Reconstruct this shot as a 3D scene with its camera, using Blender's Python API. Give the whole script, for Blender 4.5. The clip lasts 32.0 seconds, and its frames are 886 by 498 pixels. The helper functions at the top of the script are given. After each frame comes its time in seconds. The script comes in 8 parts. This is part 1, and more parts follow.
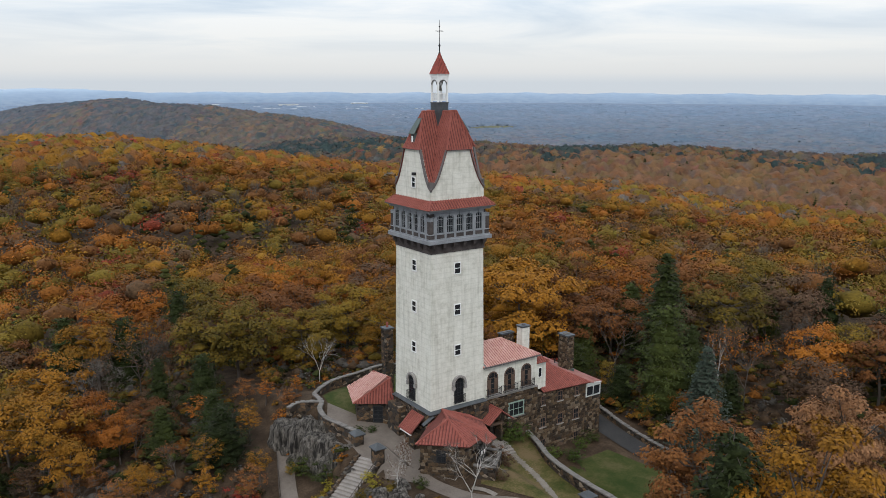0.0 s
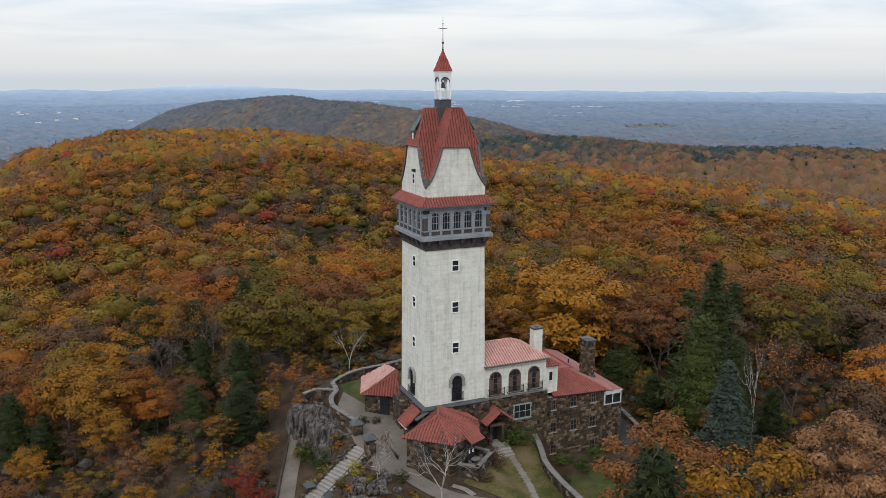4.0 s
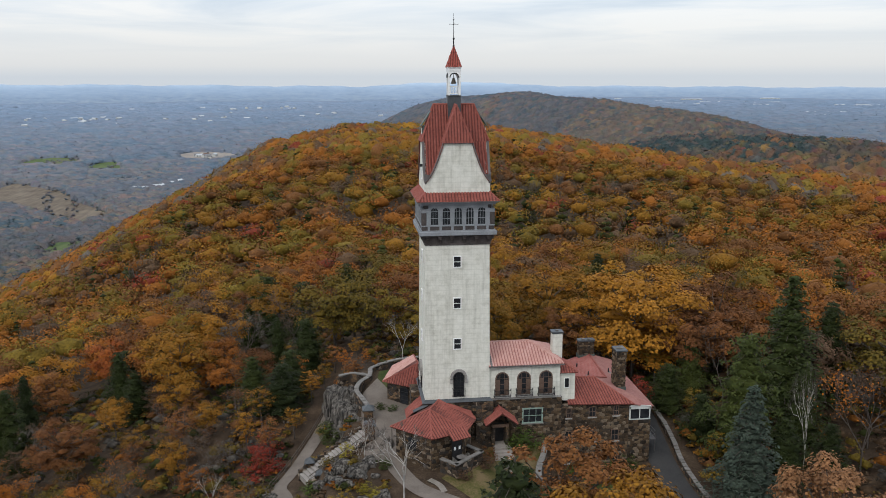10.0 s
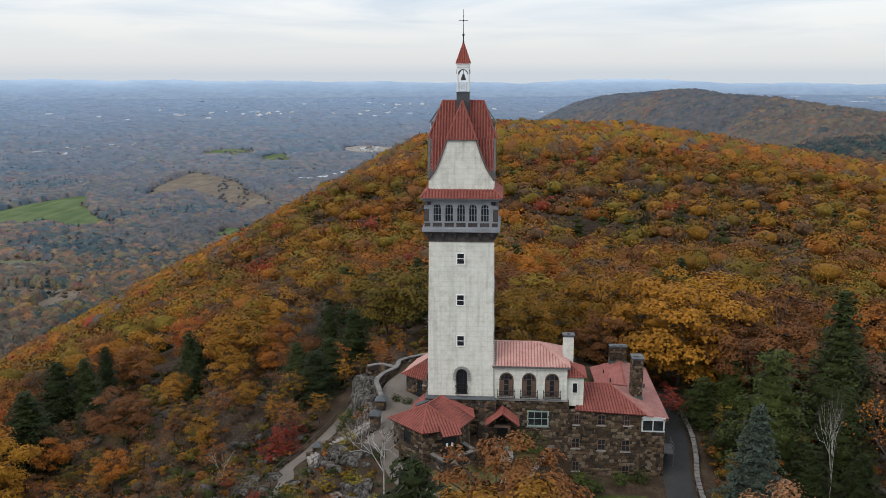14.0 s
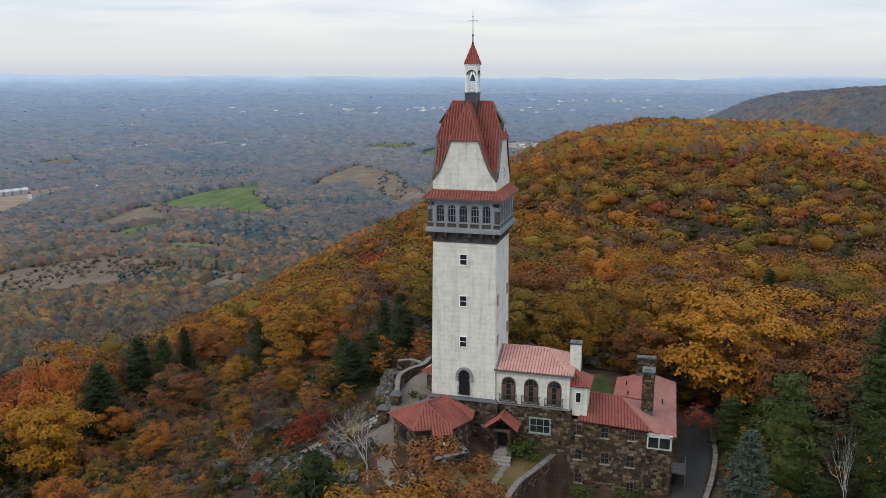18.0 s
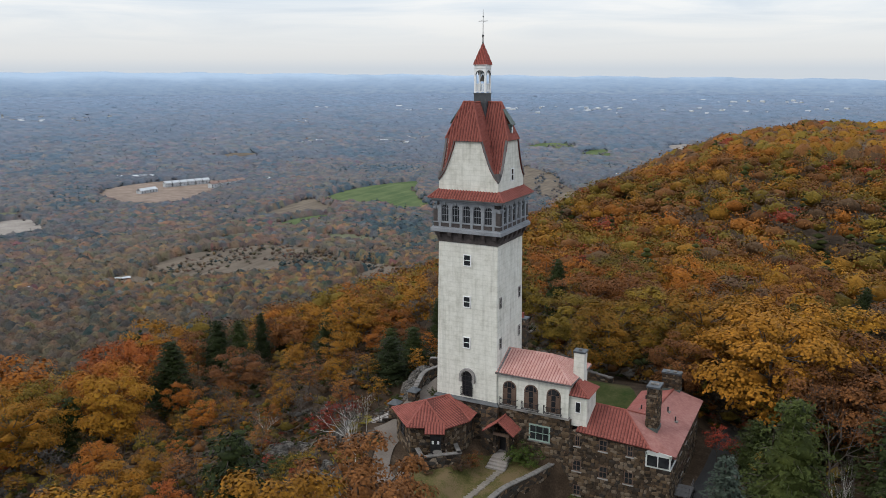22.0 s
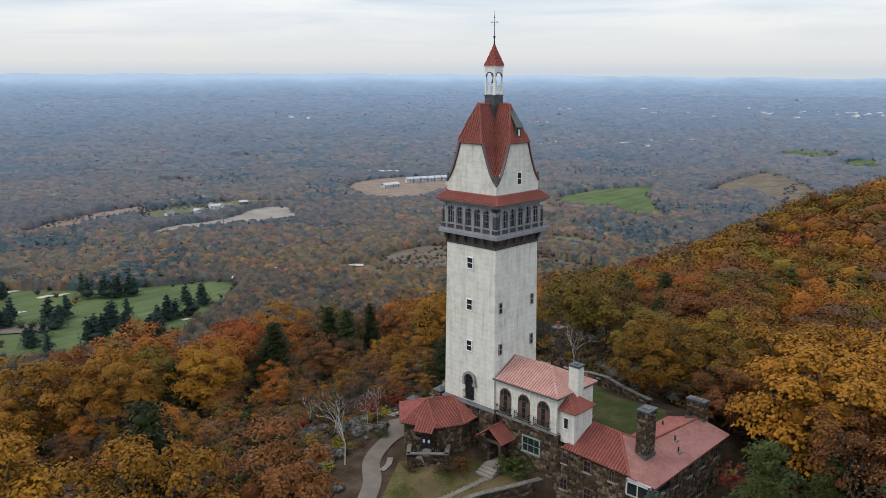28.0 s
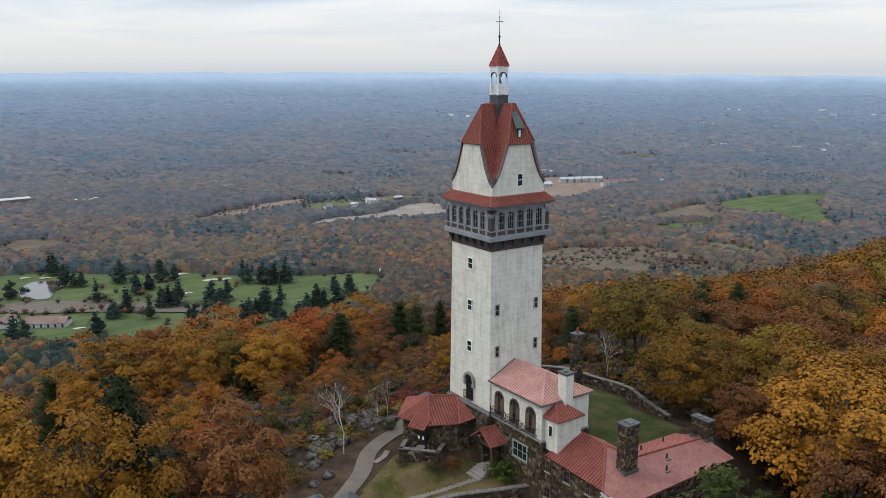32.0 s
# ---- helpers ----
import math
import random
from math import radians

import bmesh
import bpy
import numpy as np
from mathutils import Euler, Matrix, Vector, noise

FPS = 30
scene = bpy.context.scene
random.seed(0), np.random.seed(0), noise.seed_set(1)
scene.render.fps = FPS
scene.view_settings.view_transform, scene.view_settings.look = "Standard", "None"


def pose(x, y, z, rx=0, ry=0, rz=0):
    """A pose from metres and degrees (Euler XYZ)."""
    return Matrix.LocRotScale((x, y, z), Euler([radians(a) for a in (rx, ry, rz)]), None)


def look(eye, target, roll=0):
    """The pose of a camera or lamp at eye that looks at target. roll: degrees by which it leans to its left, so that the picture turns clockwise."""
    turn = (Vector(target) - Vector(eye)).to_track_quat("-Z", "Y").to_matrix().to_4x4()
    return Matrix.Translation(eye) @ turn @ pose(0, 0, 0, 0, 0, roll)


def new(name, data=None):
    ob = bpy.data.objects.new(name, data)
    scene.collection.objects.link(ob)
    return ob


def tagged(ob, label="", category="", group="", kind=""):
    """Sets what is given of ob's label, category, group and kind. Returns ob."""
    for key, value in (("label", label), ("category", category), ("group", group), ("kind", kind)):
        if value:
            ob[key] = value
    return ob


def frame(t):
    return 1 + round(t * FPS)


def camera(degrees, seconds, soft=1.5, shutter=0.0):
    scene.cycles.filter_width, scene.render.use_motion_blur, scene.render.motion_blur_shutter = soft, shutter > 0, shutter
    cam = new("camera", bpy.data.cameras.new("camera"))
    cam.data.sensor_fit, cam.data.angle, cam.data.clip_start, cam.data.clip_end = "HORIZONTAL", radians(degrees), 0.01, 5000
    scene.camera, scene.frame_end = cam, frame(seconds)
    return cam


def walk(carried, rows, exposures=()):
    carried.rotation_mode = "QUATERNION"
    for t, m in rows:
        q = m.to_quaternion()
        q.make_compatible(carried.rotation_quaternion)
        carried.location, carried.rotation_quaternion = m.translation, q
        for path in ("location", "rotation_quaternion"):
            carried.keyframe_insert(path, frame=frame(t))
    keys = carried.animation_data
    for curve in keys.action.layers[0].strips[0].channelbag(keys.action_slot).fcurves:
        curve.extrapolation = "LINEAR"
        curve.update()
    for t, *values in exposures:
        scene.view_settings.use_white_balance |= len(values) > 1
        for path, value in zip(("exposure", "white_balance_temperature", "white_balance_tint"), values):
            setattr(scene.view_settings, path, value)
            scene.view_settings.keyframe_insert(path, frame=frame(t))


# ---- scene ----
cam = camera(56.7, 32.0, 0.78)
METRES, EYE, TILT, LEAN, TURN = 145.0, 44.0, 0.0, 0.0, -34.7
ROWS = [
    (0.0, 0.0, 0.0, 0.0, 0.02, -11.47, -0.09),
    (0.5, 0.0156, -0.0001, -0.0001, 1.37, -11.47, -0.09),
    (1.0, 0.0313, 0.0003, -0.0002, 2.74, -11.5, -0.09),
    (1.5, 0.0468, 0.0012, -0.0003, 4.1, -11.51, -0.1),
    (2.0, 0.0624, 0.002, -0.0005, 5.45, -11.52, -0.08),
    (2.5, 0.078, 0.0038, -0.0002, 6.83, -11.55, -0.08),
    (3.0, 0.0935, 0.0058, -0.0004, 8.2, -11.59, -0.09),
    (3.5, 0.1089, 0.0079, -0.0003, 9.57, -11.61, -0.09),
    (5.5, 0.1702, 0.0204, -0.0004, 15.11, -11.67, -0.05),
    (6.0, 0.1853, 0.0244, -0.0003, 16.49, -11.68, -0.03),
    (6.5, 0.2003, 0.0287, -0.0006, 17.85, -11.69, -0.02),
    (7.0, 0.2151, 0.0335, -0.0006, 19.24, -11.73, -0.01),
    (7.5, 0.2298, 0.0387, -0.0007, 20.66, -11.77, 0.01),
    (8.0, 0.2445, 0.0442, -0.0009, 22.07, -11.82, 0.0),
    (8.5, 0.259, 0.05, -0.0006, 23.48, -11.89, 0.03),
    (9.0, 0.2733, 0.0563, -0.0005, 24.91, -11.88, 0.04),
    (9.5, 0.2874, 0.0629, -0.0006, 26.31, -11.88, 0.05),
    (10.0, 0.3014, 0.0699, -0.0006, 27.7, -11.88, 0.06),
    (10.5, 0.3151, 0.077, -0.0009, 29.11, -11.86, 0.05),
    (11.0, 0.3286, 0.0847, -0.0009, 30.51, -11.86, 0.08),
    (11.5, 0.342, 0.0925, -0.0012, 31.93, -11.86, 0.07),
    (12.0, 0.3551, 0.1007, -0.0012, 33.3, -11.87, 0.09),
    (12.5, 0.3681, 0.1093, -0.0011, 34.72, -11.91, 0.08),
    (13.0, 0.3807, 0.1182, -0.0012, 36.12, -12.01, 0.08),
    (13.5, 0.3934, 0.1274, -0.0011, 37.56, -12.06, 0.09),
    (14.0, 0.4057, 0.1369, -0.0008, 38.97, -12.1, 0.08),
    (14.5, 0.4178, 0.1468, -0.0005, 40.38, -12.12, 0.08),
    (16.5, 0.4639, 0.1895, 0.0013, 46.06, -12.24, 0.1),
    (17.0, 0.4752, 0.2005, 0.0017, 47.5, -12.26, 0.1),
    (17.5, 0.4858, 0.212, 0.002, 48.92, -12.27, 0.11),
    (18.0, 0.4962, 0.2239, 0.0024, 50.37, -12.33, 0.11),
    (18.5, 0.5063, 0.2359, 0.0028, 51.81, -12.38, 0.1),
    (19.0, 0.5161, 0.2482, 0.0033, 53.22, -12.42, 0.1),
    (19.5, 0.5253, 0.2609, 0.0034, 54.65, -12.43, 0.09),
    (20.0, 0.5345, 0.2736, 0.0036, 56.13, -12.43, 0.09),
    (20.5, 0.5434, 0.2865, 0.0035, 57.56, -12.41, 0.1),
    (21.0, 0.5518, 0.2996, 0.0034, 58.99, -12.4, 0.09),
    (21.5, 0.56, 0.313, 0.0033, 60.41, -12.38, 0.1),
    (22.0, 0.5678, 0.3267, 0.0033, 61.83, -12.38, 0.09),
    (22.5, 0.5754, 0.3404, 0.003, 63.25, -12.37, 0.08),
    (23.0, 0.5825, 0.3544, 0.0029, 64.67, -12.37, 0.11),
    (23.5, 0.5893, 0.3686, 0.0027, 66.1, -12.34, 0.1),
    (24.0, 0.5958, 0.3828, 0.0027, 67.51, -12.36, 0.09),
    (24.5, 0.602, 0.3972, 0.0027, 68.95, -12.35, 0.09),
    (25.0, 0.6077, 0.4118, 0.0025, 70.36, -12.36, 0.08),
    (25.5, 0.6131, 0.4265, 0.0026, 71.79, -12.35, 0.08),
    (27.5, 0.6297, 0.4867, 0.0026, 77.41, -12.22, 0.1),
    (28.0, 0.6334, 0.5019, 0.0028, 78.85, -12.23, 0.1),
    (28.5, 0.6367, 0.5171, 0.0028, 80.25, -12.21, 0.1),
    (29.0, 0.6396, 0.5324, 0.0026, 81.68, -12.22, 0.11),
    (29.5, 0.6421, 0.5477, 0.0027, 83.07, -12.22, 0.1),
    (30.0, 0.644, 0.5632, 0.003, 84.47, -12.23, 0.11),
    (30.5, 0.6457, 0.5786, 0.0032, 85.88, -12.29, 0.11),
    (31.0, 0.6471, 0.5941, 0.0033, 87.26, -12.28, 0.11),
    (31.5, 0.648, 0.6096, 0.0034, 88.65, -12.28, 0.1),
    (32.0, 0.6486, 0.6251, 0.0034, 90.05, -12.28, 0.1),
]
walk(cam, [(t, pose(-54.78, -79.89, EYE, TILT, LEAN, TURN) @ pose(METRES * x, METRES * y, METRES * z, 90 + pitch, roll, yaw)) for t, x, y, z, yaw, pitch, roll in ROWS])

# ---- sky and sun ----
SUN_ELEV, SUN_AZ = radians(44), radians(222)   # azimuth clockwise from +y
SKY_HORIZON, SKY_ZENITH = 0.84, 1.05
world = bpy.data.worlds.new("sky")
scene.world = world
world.use_nodes = True


class Nodes:
    """Short hand for building node trees."""

    def __init__(self, tree):
        self.t = tree
        tree.nodes.clear()

    def add(self, kind, **kw):
        n = self.t.nodes.new(kind)
        for k, v in kw.items():
            if k.startswith("i_"):
                n.inputs[k[2:].replace("_", " ")].default_value = v
            elif k == "operation":
                n.operation = v
            elif k == "data_type":
                n.data_type = v
            elif k == "blend_type":
                n.blend_type = v
            elif k == "feature":
                n.feature = v
            elif k == "attribute_name":
                n.attribute_name = v
            elif k == "wave_type":
                n.wave_type = v
            elif k == "bands_direction":
                n.bands_direction = v
        return n

    def link(self, a, ai, b, bi):
        self.t.links.new(a.outputs[ai], b.inputs[bi])

    def ramp(self, stops, src=None, out=0, interp="LINEAR"):
        n = self.add("ShaderNodeValToRGB")
        n.color_ramp.interpolation = interp
        els = n.color_ramp.elements
        while len(els) < len(stops):
            els.new(0.5)
        for e, (p, c) in zip(els, stops):
            e.position = p
            e.color = (*c, 1) if len(c) == 3 else c
        if src:
            self.link(src, out, n, 0)
        return n

    def maths(self, op, a, b=None):
        n = self.add("ShaderNodeMath", operation=op)
        for i, v in enumerate((a, b)):
            if v is None:
                continue
            if isinstance(v, (int, float)):
                n.inputs[i].default_value = v
            else:
                self.t.links.new(v, n.inputs[i])
        return n.outputs[0]

    def mix(self, fac, a, b, mode="MIX"):
        n = self.add("ShaderNodeMix", data_type="RGBA", blend_type=mode)
        for i, v in ((0, fac), (6, a), (7, b)):
            if isinstance(v, (int, float)):
                n.inputs[i].default_value = v
            elif isinstance(v, tuple):
                n.inputs[i].default_value = (*v, 1)
            else:
                self.t.links.new(v, n.inputs[i])
        return n.outputs[2]


def make_sky():
    N = Nodes(world.node_tree)
    tc = N.add("ShaderNodeTexCoord")
    sep = N.add("ShaderNodeSeparateXYZ")
    N.link(tc, "Generated", sep, 0)
    z = sep.outputs[2]
    zc = N.maths("MAXIMUM", z, 0.0)
    # cloud deck: direction projected on a flat layer, so that streaks flatten towards the horizon
    den = N.maths("ADD", zc, 0.06)
    comb = N.add("ShaderNodeCombineXYZ")
    N.t.links.new(N.maths("DIVIDE", sep.outputs[0], den), comb.inputs[0])
    N.t.links.new(N.maths("DIVIDE", sep.outputs[1], den), comb.inputs[1])
    noi = N.add("ShaderNodeTexNoise", i_Scale=0.42, i_Detail=7.0, i_Roughness=0.55, i_Distortion=0.6)
    N.link(comb, 0, noi, "Vector")
    clouds = N.ramp([(0.34, (0.52, 0.64, 0.79)), (0.48, (0.74, 0.82, 0.91)), (0.62, (0.96, 0.97, 0.98))], noi, 0)
    low = N.ramp([(0.0, (0.70, 0.76, 0.83)), (0.012, (0.82, 0.84, 0.86)), (0.05, (0.90, 0.905, 0.905)), (0.12, (0.85, 0.89, 0.935))])
    N.t.links.new(zc, low.inputs[0])
    fac = N.ramp([(0.02, (0, 0, 0)), (0.10, (1, 1, 1))])
    N.t.links.new(zc, fac.inputs[0])
    col = N.mix(fac.outputs[0], low.outputs[0], clouds.outputs[0])
    sky = N.add("ShaderNodeTexSky")
    sky.sky_type, sky.sun_disc, sky.sun_elevation, sky.sun_rotation = "NISHITA", False, SUN_ELEV, SUN_AZ
    veil = N.add("ShaderNodeMix", data_type="RGBA", blend_type="ADD")
    veil.inputs[0].default_value = 0.012
    N.t.links.new(col, veil.inputs[6])
    N.t.links.new(sky.outputs[0], veil.inputs[7])
    # an overcast sky is about three times as bright overhead as at the horizon
    gain = N.maths("ADD", N.maths("MULTIPLY", zc, SKY_ZENITH), SKY_HORIZON)
    bg = N.add("ShaderNodeBackground")
    N.t.links.new(veil.outputs[2], bg.inputs[0])
    N.t.links.new(gain, bg.inputs[1])
    out = N.add("ShaderNodeOutputWorld")
    N.link(bg, 0, out, 0)


make_sky()
sun = new("sun", bpy.data.lights.new("sun", "SUN"))
sun.data.energy, sun.data.angle, sun.data.color = 1.15, radians(24), (1.0, 0.95, 0.86)
sun.matrix_world = look((300 * math.sin(SUN_AZ) * math.cos(SUN_ELEV), 300 * math.cos(SUN_AZ) * math.cos(SUN_ELEV), 300 * math.sin(SUN_ELEV)), (0, 0, 0))

# ---- materials ----


def material(name, build, rough=0.85, spec=0.3, metal=0.0):
    """A Principled material; build(N, bsdf) returns the colour socket or None and may set bump."""
    m = bpy.data.materials.new(name)
    m.use_nodes = True
    N = Nodes(m.node_tree)
    b = N.add("ShaderNodeBsdfPrincipled")
    b.inputs["Roughness"].default_value = rough
    b.inputs["Specular IOR Level"].default_value = spec
    b.inputs["Metallic"].default_value = metal
    o = N.add("ShaderNodeOutputMaterial")
    N.link(b, 0, o, 0)
    c = build(N, b)
    if c is not None:
        N.t.links.new(c, b.inputs["Base Color"])
    return m


def coords(N, scale=(1, 1, 1), kind="Object"):
    t = N.add("ShaderNodeTexCoord")
    mp = N.add("ShaderNodeMapping")
    mp.inputs["Scale"].default_value = scale
    N.link(t, kind, mp, 0)
    return mp


def noise_tex(N, vec, scale, detail=4.0, rough=0.55, dist=0.0):
    n = N.add("ShaderNodeTexNoise", i_Scale=scale, i_Detail=detail, i_Roughness=rough, i_Distortion=dist)
    if vec is not None:
        N.link(vec, 0, n, "Vector")
    return n


def bump(N, b, sock, strength=0.4, dist=0.05):
    n = N.add("ShaderNodeBump", i_Strength=strength, i_Distance=dist)
    N.t.links.new(sock, n.inputs["Height"])
    N.link(n, 0, b, "Normal")


def two_tone(c1, c2, scale=1.0, fine=8.0, bstr=0.3, bdist=0.03, stretch=(1, 1, 1), lo=0.3, hi=0.7):
    """Colour that wanders between two tones at a coarse and a fine scale, with matching relief."""
    def build(N, b):
        v = coords(N, stretch)
        a, f = noise_tex(N, v, scale, 5), noise_tex(N, v, fine, 4)
        m = N.maths("ADD", N.maths("MULTIPLY", a.outputs[0], 0.62), N.maths("MULTIPLY", f.outputs[0], 0.38))
        r = N.ramp([(lo, c1), (hi, c2)])
        N.t.links.new(m, r.inputs[0])
        if bstr:
            bump(N, b, f.outputs[0], bstr, bdist)
        return r.outputs[0]
    return build


def plaster(N, b):
    v = coords(N)
    big, streak = noise_tex(N, v, 0.9, 7, 0.66), noise_tex(N, coords(N, (2.2, 2.2, 0.22)), 1.4, 5, 0.6)
    fine = noise_tex(N, v, 9.0, 4)
    # faint course lines of the blockwork under the render
    wv = N.add("ShaderNodeTexWave", wave_type="BANDS", bands_direction="Z", i_Scale=0.52, i_Distortion=1.2, i_Detail=2.0)
    N.link(v, 0, wv, 0)
    lines = N.ramp([(0.0, (0.86, 0.86, 0.85)), (0.12, (1, 1, 1))], wv, 1)
    m = N.maths("ADD", N.maths("MULTIPLY", big.outputs[0], 0.72), N.maths("MULTIPLY", streak.outputs[0], 0.28))
    r = N.ramp([(0.26, (0.34, 0.325, 0.275)), (0.38, (0.51, 0.495, 0.435)), (0.50, (0.61, 0.595, 0.535)), (0.72, (0.69, 0.675, 0.615))])
    N.t.links.new(m, r.inputs[0])
    grit = N.ramp([(0.3, (0.90, 0.90, 0.89)), (0.6, (1.02, 1.02, 1.02))], noise_tex(N, v, 2.6, 6, 0.7), 0)
    rain = N.ramp([(0.34, (0.80, 0.80, 0.79)), (0.50, (1, 1, 1))], noise_tex(N, coords(N, (1, 1, 0.06)), 2.4, 4, 0.6), 0)
    bump(N, b, fine.outputs[0], 0.25, 0.03)
    c = N.mix(0.6, r.outputs[0], lines.outputs[0], "MULTIPLY")
    return N.mix(0.8, N.mix(1.0, c, grit.outputs[0], "MULTIPLY"), rain.outputs[0], "MULTIPLY")


def rubble(N, b):
    v = coords(N)
    warp = noise_tex(N, v, 1.3, 3)
    add = N.add("ShaderNodeVectorMath", operation="MULTIPLY_ADD")
    add.inputs[1].default_value = (0.35, 0.35, 0.35)
    N.link(warp, 1, add, 0)
    N.link(v, 0, add, 2)
    sc = N.add("ShaderNodeMapping")
    sc.inputs["Scale"].default_value = (1.7, 1.7, 2.6)
    N.link(add, 0, sc, 0)
    edge = N.add("ShaderNodeTexVoronoi", feature="DISTANCE_TO_EDGE", i_Scale=1.0)
    cell = N.add("ShaderNodeTexVoronoi", feature="F1", i_Scale=1.0)
    N.link(sc, 0, edge, 0)
    N.link(sc, 0, cell, 0)
    sp = N.add("ShaderNodeSeparateColor")
    N.link(cell, "Color", sp, 0)
    stone = N.ramp([(0.0, (0.022, 0.016, 0.012)), (0.22, (0.060, 0.043, 0.031)), (0.45, (0.105, 0.068, 0.042)), (0.62, (0.048, 0.043, 0.039)), (0.78, (0.165, 0.105, 0.06)), (0.93, (0.24, 0.19, 0.145))], sp, 0, "CONSTANT")
    grain = noise_tex(N, v, 7.0, 5)
    g = N.ramp([(0.25, (0.6, 0.6, 0.6)), (0.75, (1.25, 1.2, 1.15))], grain, 0)
    col = N.mix(1.0, stone.outputs[0], g.outputs[0], "MULTIPLY")
    joint = N.ramp([(0.02, (1, 1, 1)), (0.075, (0, 0, 0))], edge, 0)
    h = N.ramp([(0.0, (0, 0, 0)), (0.14, (1, 1, 1))], edge, 0)
    bump(N, b, h.outputs[0], 0.8, 0.10)
    return N.mix(joint.outputs[0], col, (0.045, 0.037, 0.030))


def stone_piece(per_object):
    def build(N, b):
        v = coords(N)
        src = N.add("ShaderNodeObjectInfo") if per_object else N.add("ShaderNodeNewGeometry")
        st = N.ramp([(0.0, (0.018, 0.014, 0.011)), (0.2, (0.052, 0.036, 0.024)), (0.42, (0.084, 0.055, 0.032)), (0.58, (0.034, 0.030, 0.027)), (0.72, (0.116, 0.078, 0.046)), (0.9, (0.16, 0.125, 0.092))], src, "Random" if per_object else "Random Per Island")
        gr = noise_tex(N, v, 6.0, 5, 0.65)
        q = N.ramp([(0.25, (0.55, 0.55, 0.56)), (0.75, (1.3, 1.26, 1.2))], gr, 0)
        bump(N, b, gr.outputs[0], 0.6, 0.04)
        return N.mix(1.0, st.outputs[0], q.outputs[0], "MULTIPLY")
    return build


def roof_tile(light, dark, pale):
    def build(N, b):
        v = coords(N)
        big, mid, fine = noise_tex(N, v, 0.7, 4), noise_tex(N, v, 3.2, 3), noise_tex(N, v, 14, 3)
        m = N.maths("ADD", N.maths("MULTIPLY", big.outputs[0], 0.5), N.maths("MULTIPLY", mid.outputs[0], 0.5))
        r = N.ramp([(0.3, dark), (0.5, light), (0.72, pale)])
        N.t.links.new(m, r.inputs[0])
        bump(N, b, fine.outputs[0], 0.3, 0.02)
        return r.outputs[0]
    return build


M = {}
M["plaster"] = material("weathered_white_render", plaster, 0.9, 0.2)
M["stone"] = material("fieldstone", stone_piece(True), 0.9, 0.2)
M["stones"] = material("fieldstone_rest", stone_piece(False), 0.9, 0.2)
M["rubble"] = material("brown_fieldstone", rubble, 0.88, 0.25)
M["tile"] = material("red_clay_tile", roof_tile((0.225, 0.062, 0.046), (0.15, 0.042, 0.033), (0.28, 0.092, 0.072)), 0.75, 0.3)
M["tile_mid"] = material("worn_red_tile", roof_tile((0.25, 0.078, 0.064), (0.19, 0.057, 0.047), (0.30, 0.11, 0.092)), 0.8, 0.3)
M["tile_pale"] = material("faded_pink_tile", roof_tile((0.43, 0.235, 0.20), (0.33, 0.15, 0.125), (0.50, 0.32, 0.285)), 0.8, 0.3)
M["tile_spire"] = material("spire_red_tile", roof_tile((0.27, 0.056, 0.04), (0.21, 0.045, 0.034), (0.32, 0.08, 0.06)), 0.7, 0.3)
# tones of the slab that shows between the tile rolls
M["tile_pan"] = material("dark_tile_channel", roof_tile((0.11, 0.035, 0.028), (0.075, 0.026, 0.021), (0.15, 0.05, 0.04)), 0.9, 0.2)
M["tile_pan_pale"] = material("pink_tile_channel", roof_tile((0.25, 0.11, 0.094), (0.18, 0.075, 0.063), (0.30, 0.155, 0.135)), 0.9, 0.2)
M["verge"] = material("dark_verge_metal", two_tone((0.075, 0.07, 0.07), (0.14, 0.125, 0.12), 1.5, 12), 0.7, 0.3)
M["slate"] = material("blue_grey_slate", two_tone((0.03, 0.033, 0.036), (0.072, 0.078, 0.085), 1.2, 9), 0.5, 0.4)
M["grey_trim"] = material("grey_painted_trim", two_tone((0.15, 0.16, 0.175), (0.27, 0.28, 0.295), 0.9, 7), 0.8, 0.25)
M["grey_dark"] = material("dark_weathered_panel", two_tone((0.032, 0.027, 0.026), (0.095, 0.080, 0.076), 1.1, 6), 0.85, 0.2)
M["white"] = material("white_paint", two_tone((0.62, 0.62, 0.61), (0.8, 0.8, 0.79), 1.5, 9, 0.1), 0.6, 0.3)
M["green_paint"] = material("pale_green_paint", two_tone((0.17, 0.24, 0.205), (0.27, 0.34, 0.30), 1.5, 9, 0.1), 0.6, 0.3)
M["porch_white"] = material("worn_white_porch_paint", two_tone((0.42, 0.43, 0.41), (0.6, 0.6, 0.58), 1.5, 9, 0.1), 0.7, 0.3)
M["brown_paint"] = material("brown_wood", two_tone((0.07, 0.045, 0.032), (0.15, 0.095, 0.07), 1.5, 9, 0.2), 0.7, 0.3)
M["iron"] = material("black_iron", two_tone((0.012, 0.012, 0.014), (0.035, 0.035, 0.038), 2, 14, 0.1), 0.5, 0.4, 0.4)
M["copper"] = material("green_copper", two_tone((0.045, 0.06, 0.055), (0.085, 0.105, 0.095), 1.5, 9), 0.6, 0.4)
M["stone_trim"] = material("grey_stone_trim", two_tone((0.17, 0.16, 0.15), (0.36, 0.34, 0.32), 1.2, 8), 0.9, 0.2)
M["cap"] = material("pale_coping_stone", two_tone((0.085, 0.078, 0.07), (0.21, 0.19, 0.175), 1.2, 8), 0.9, 0.2)
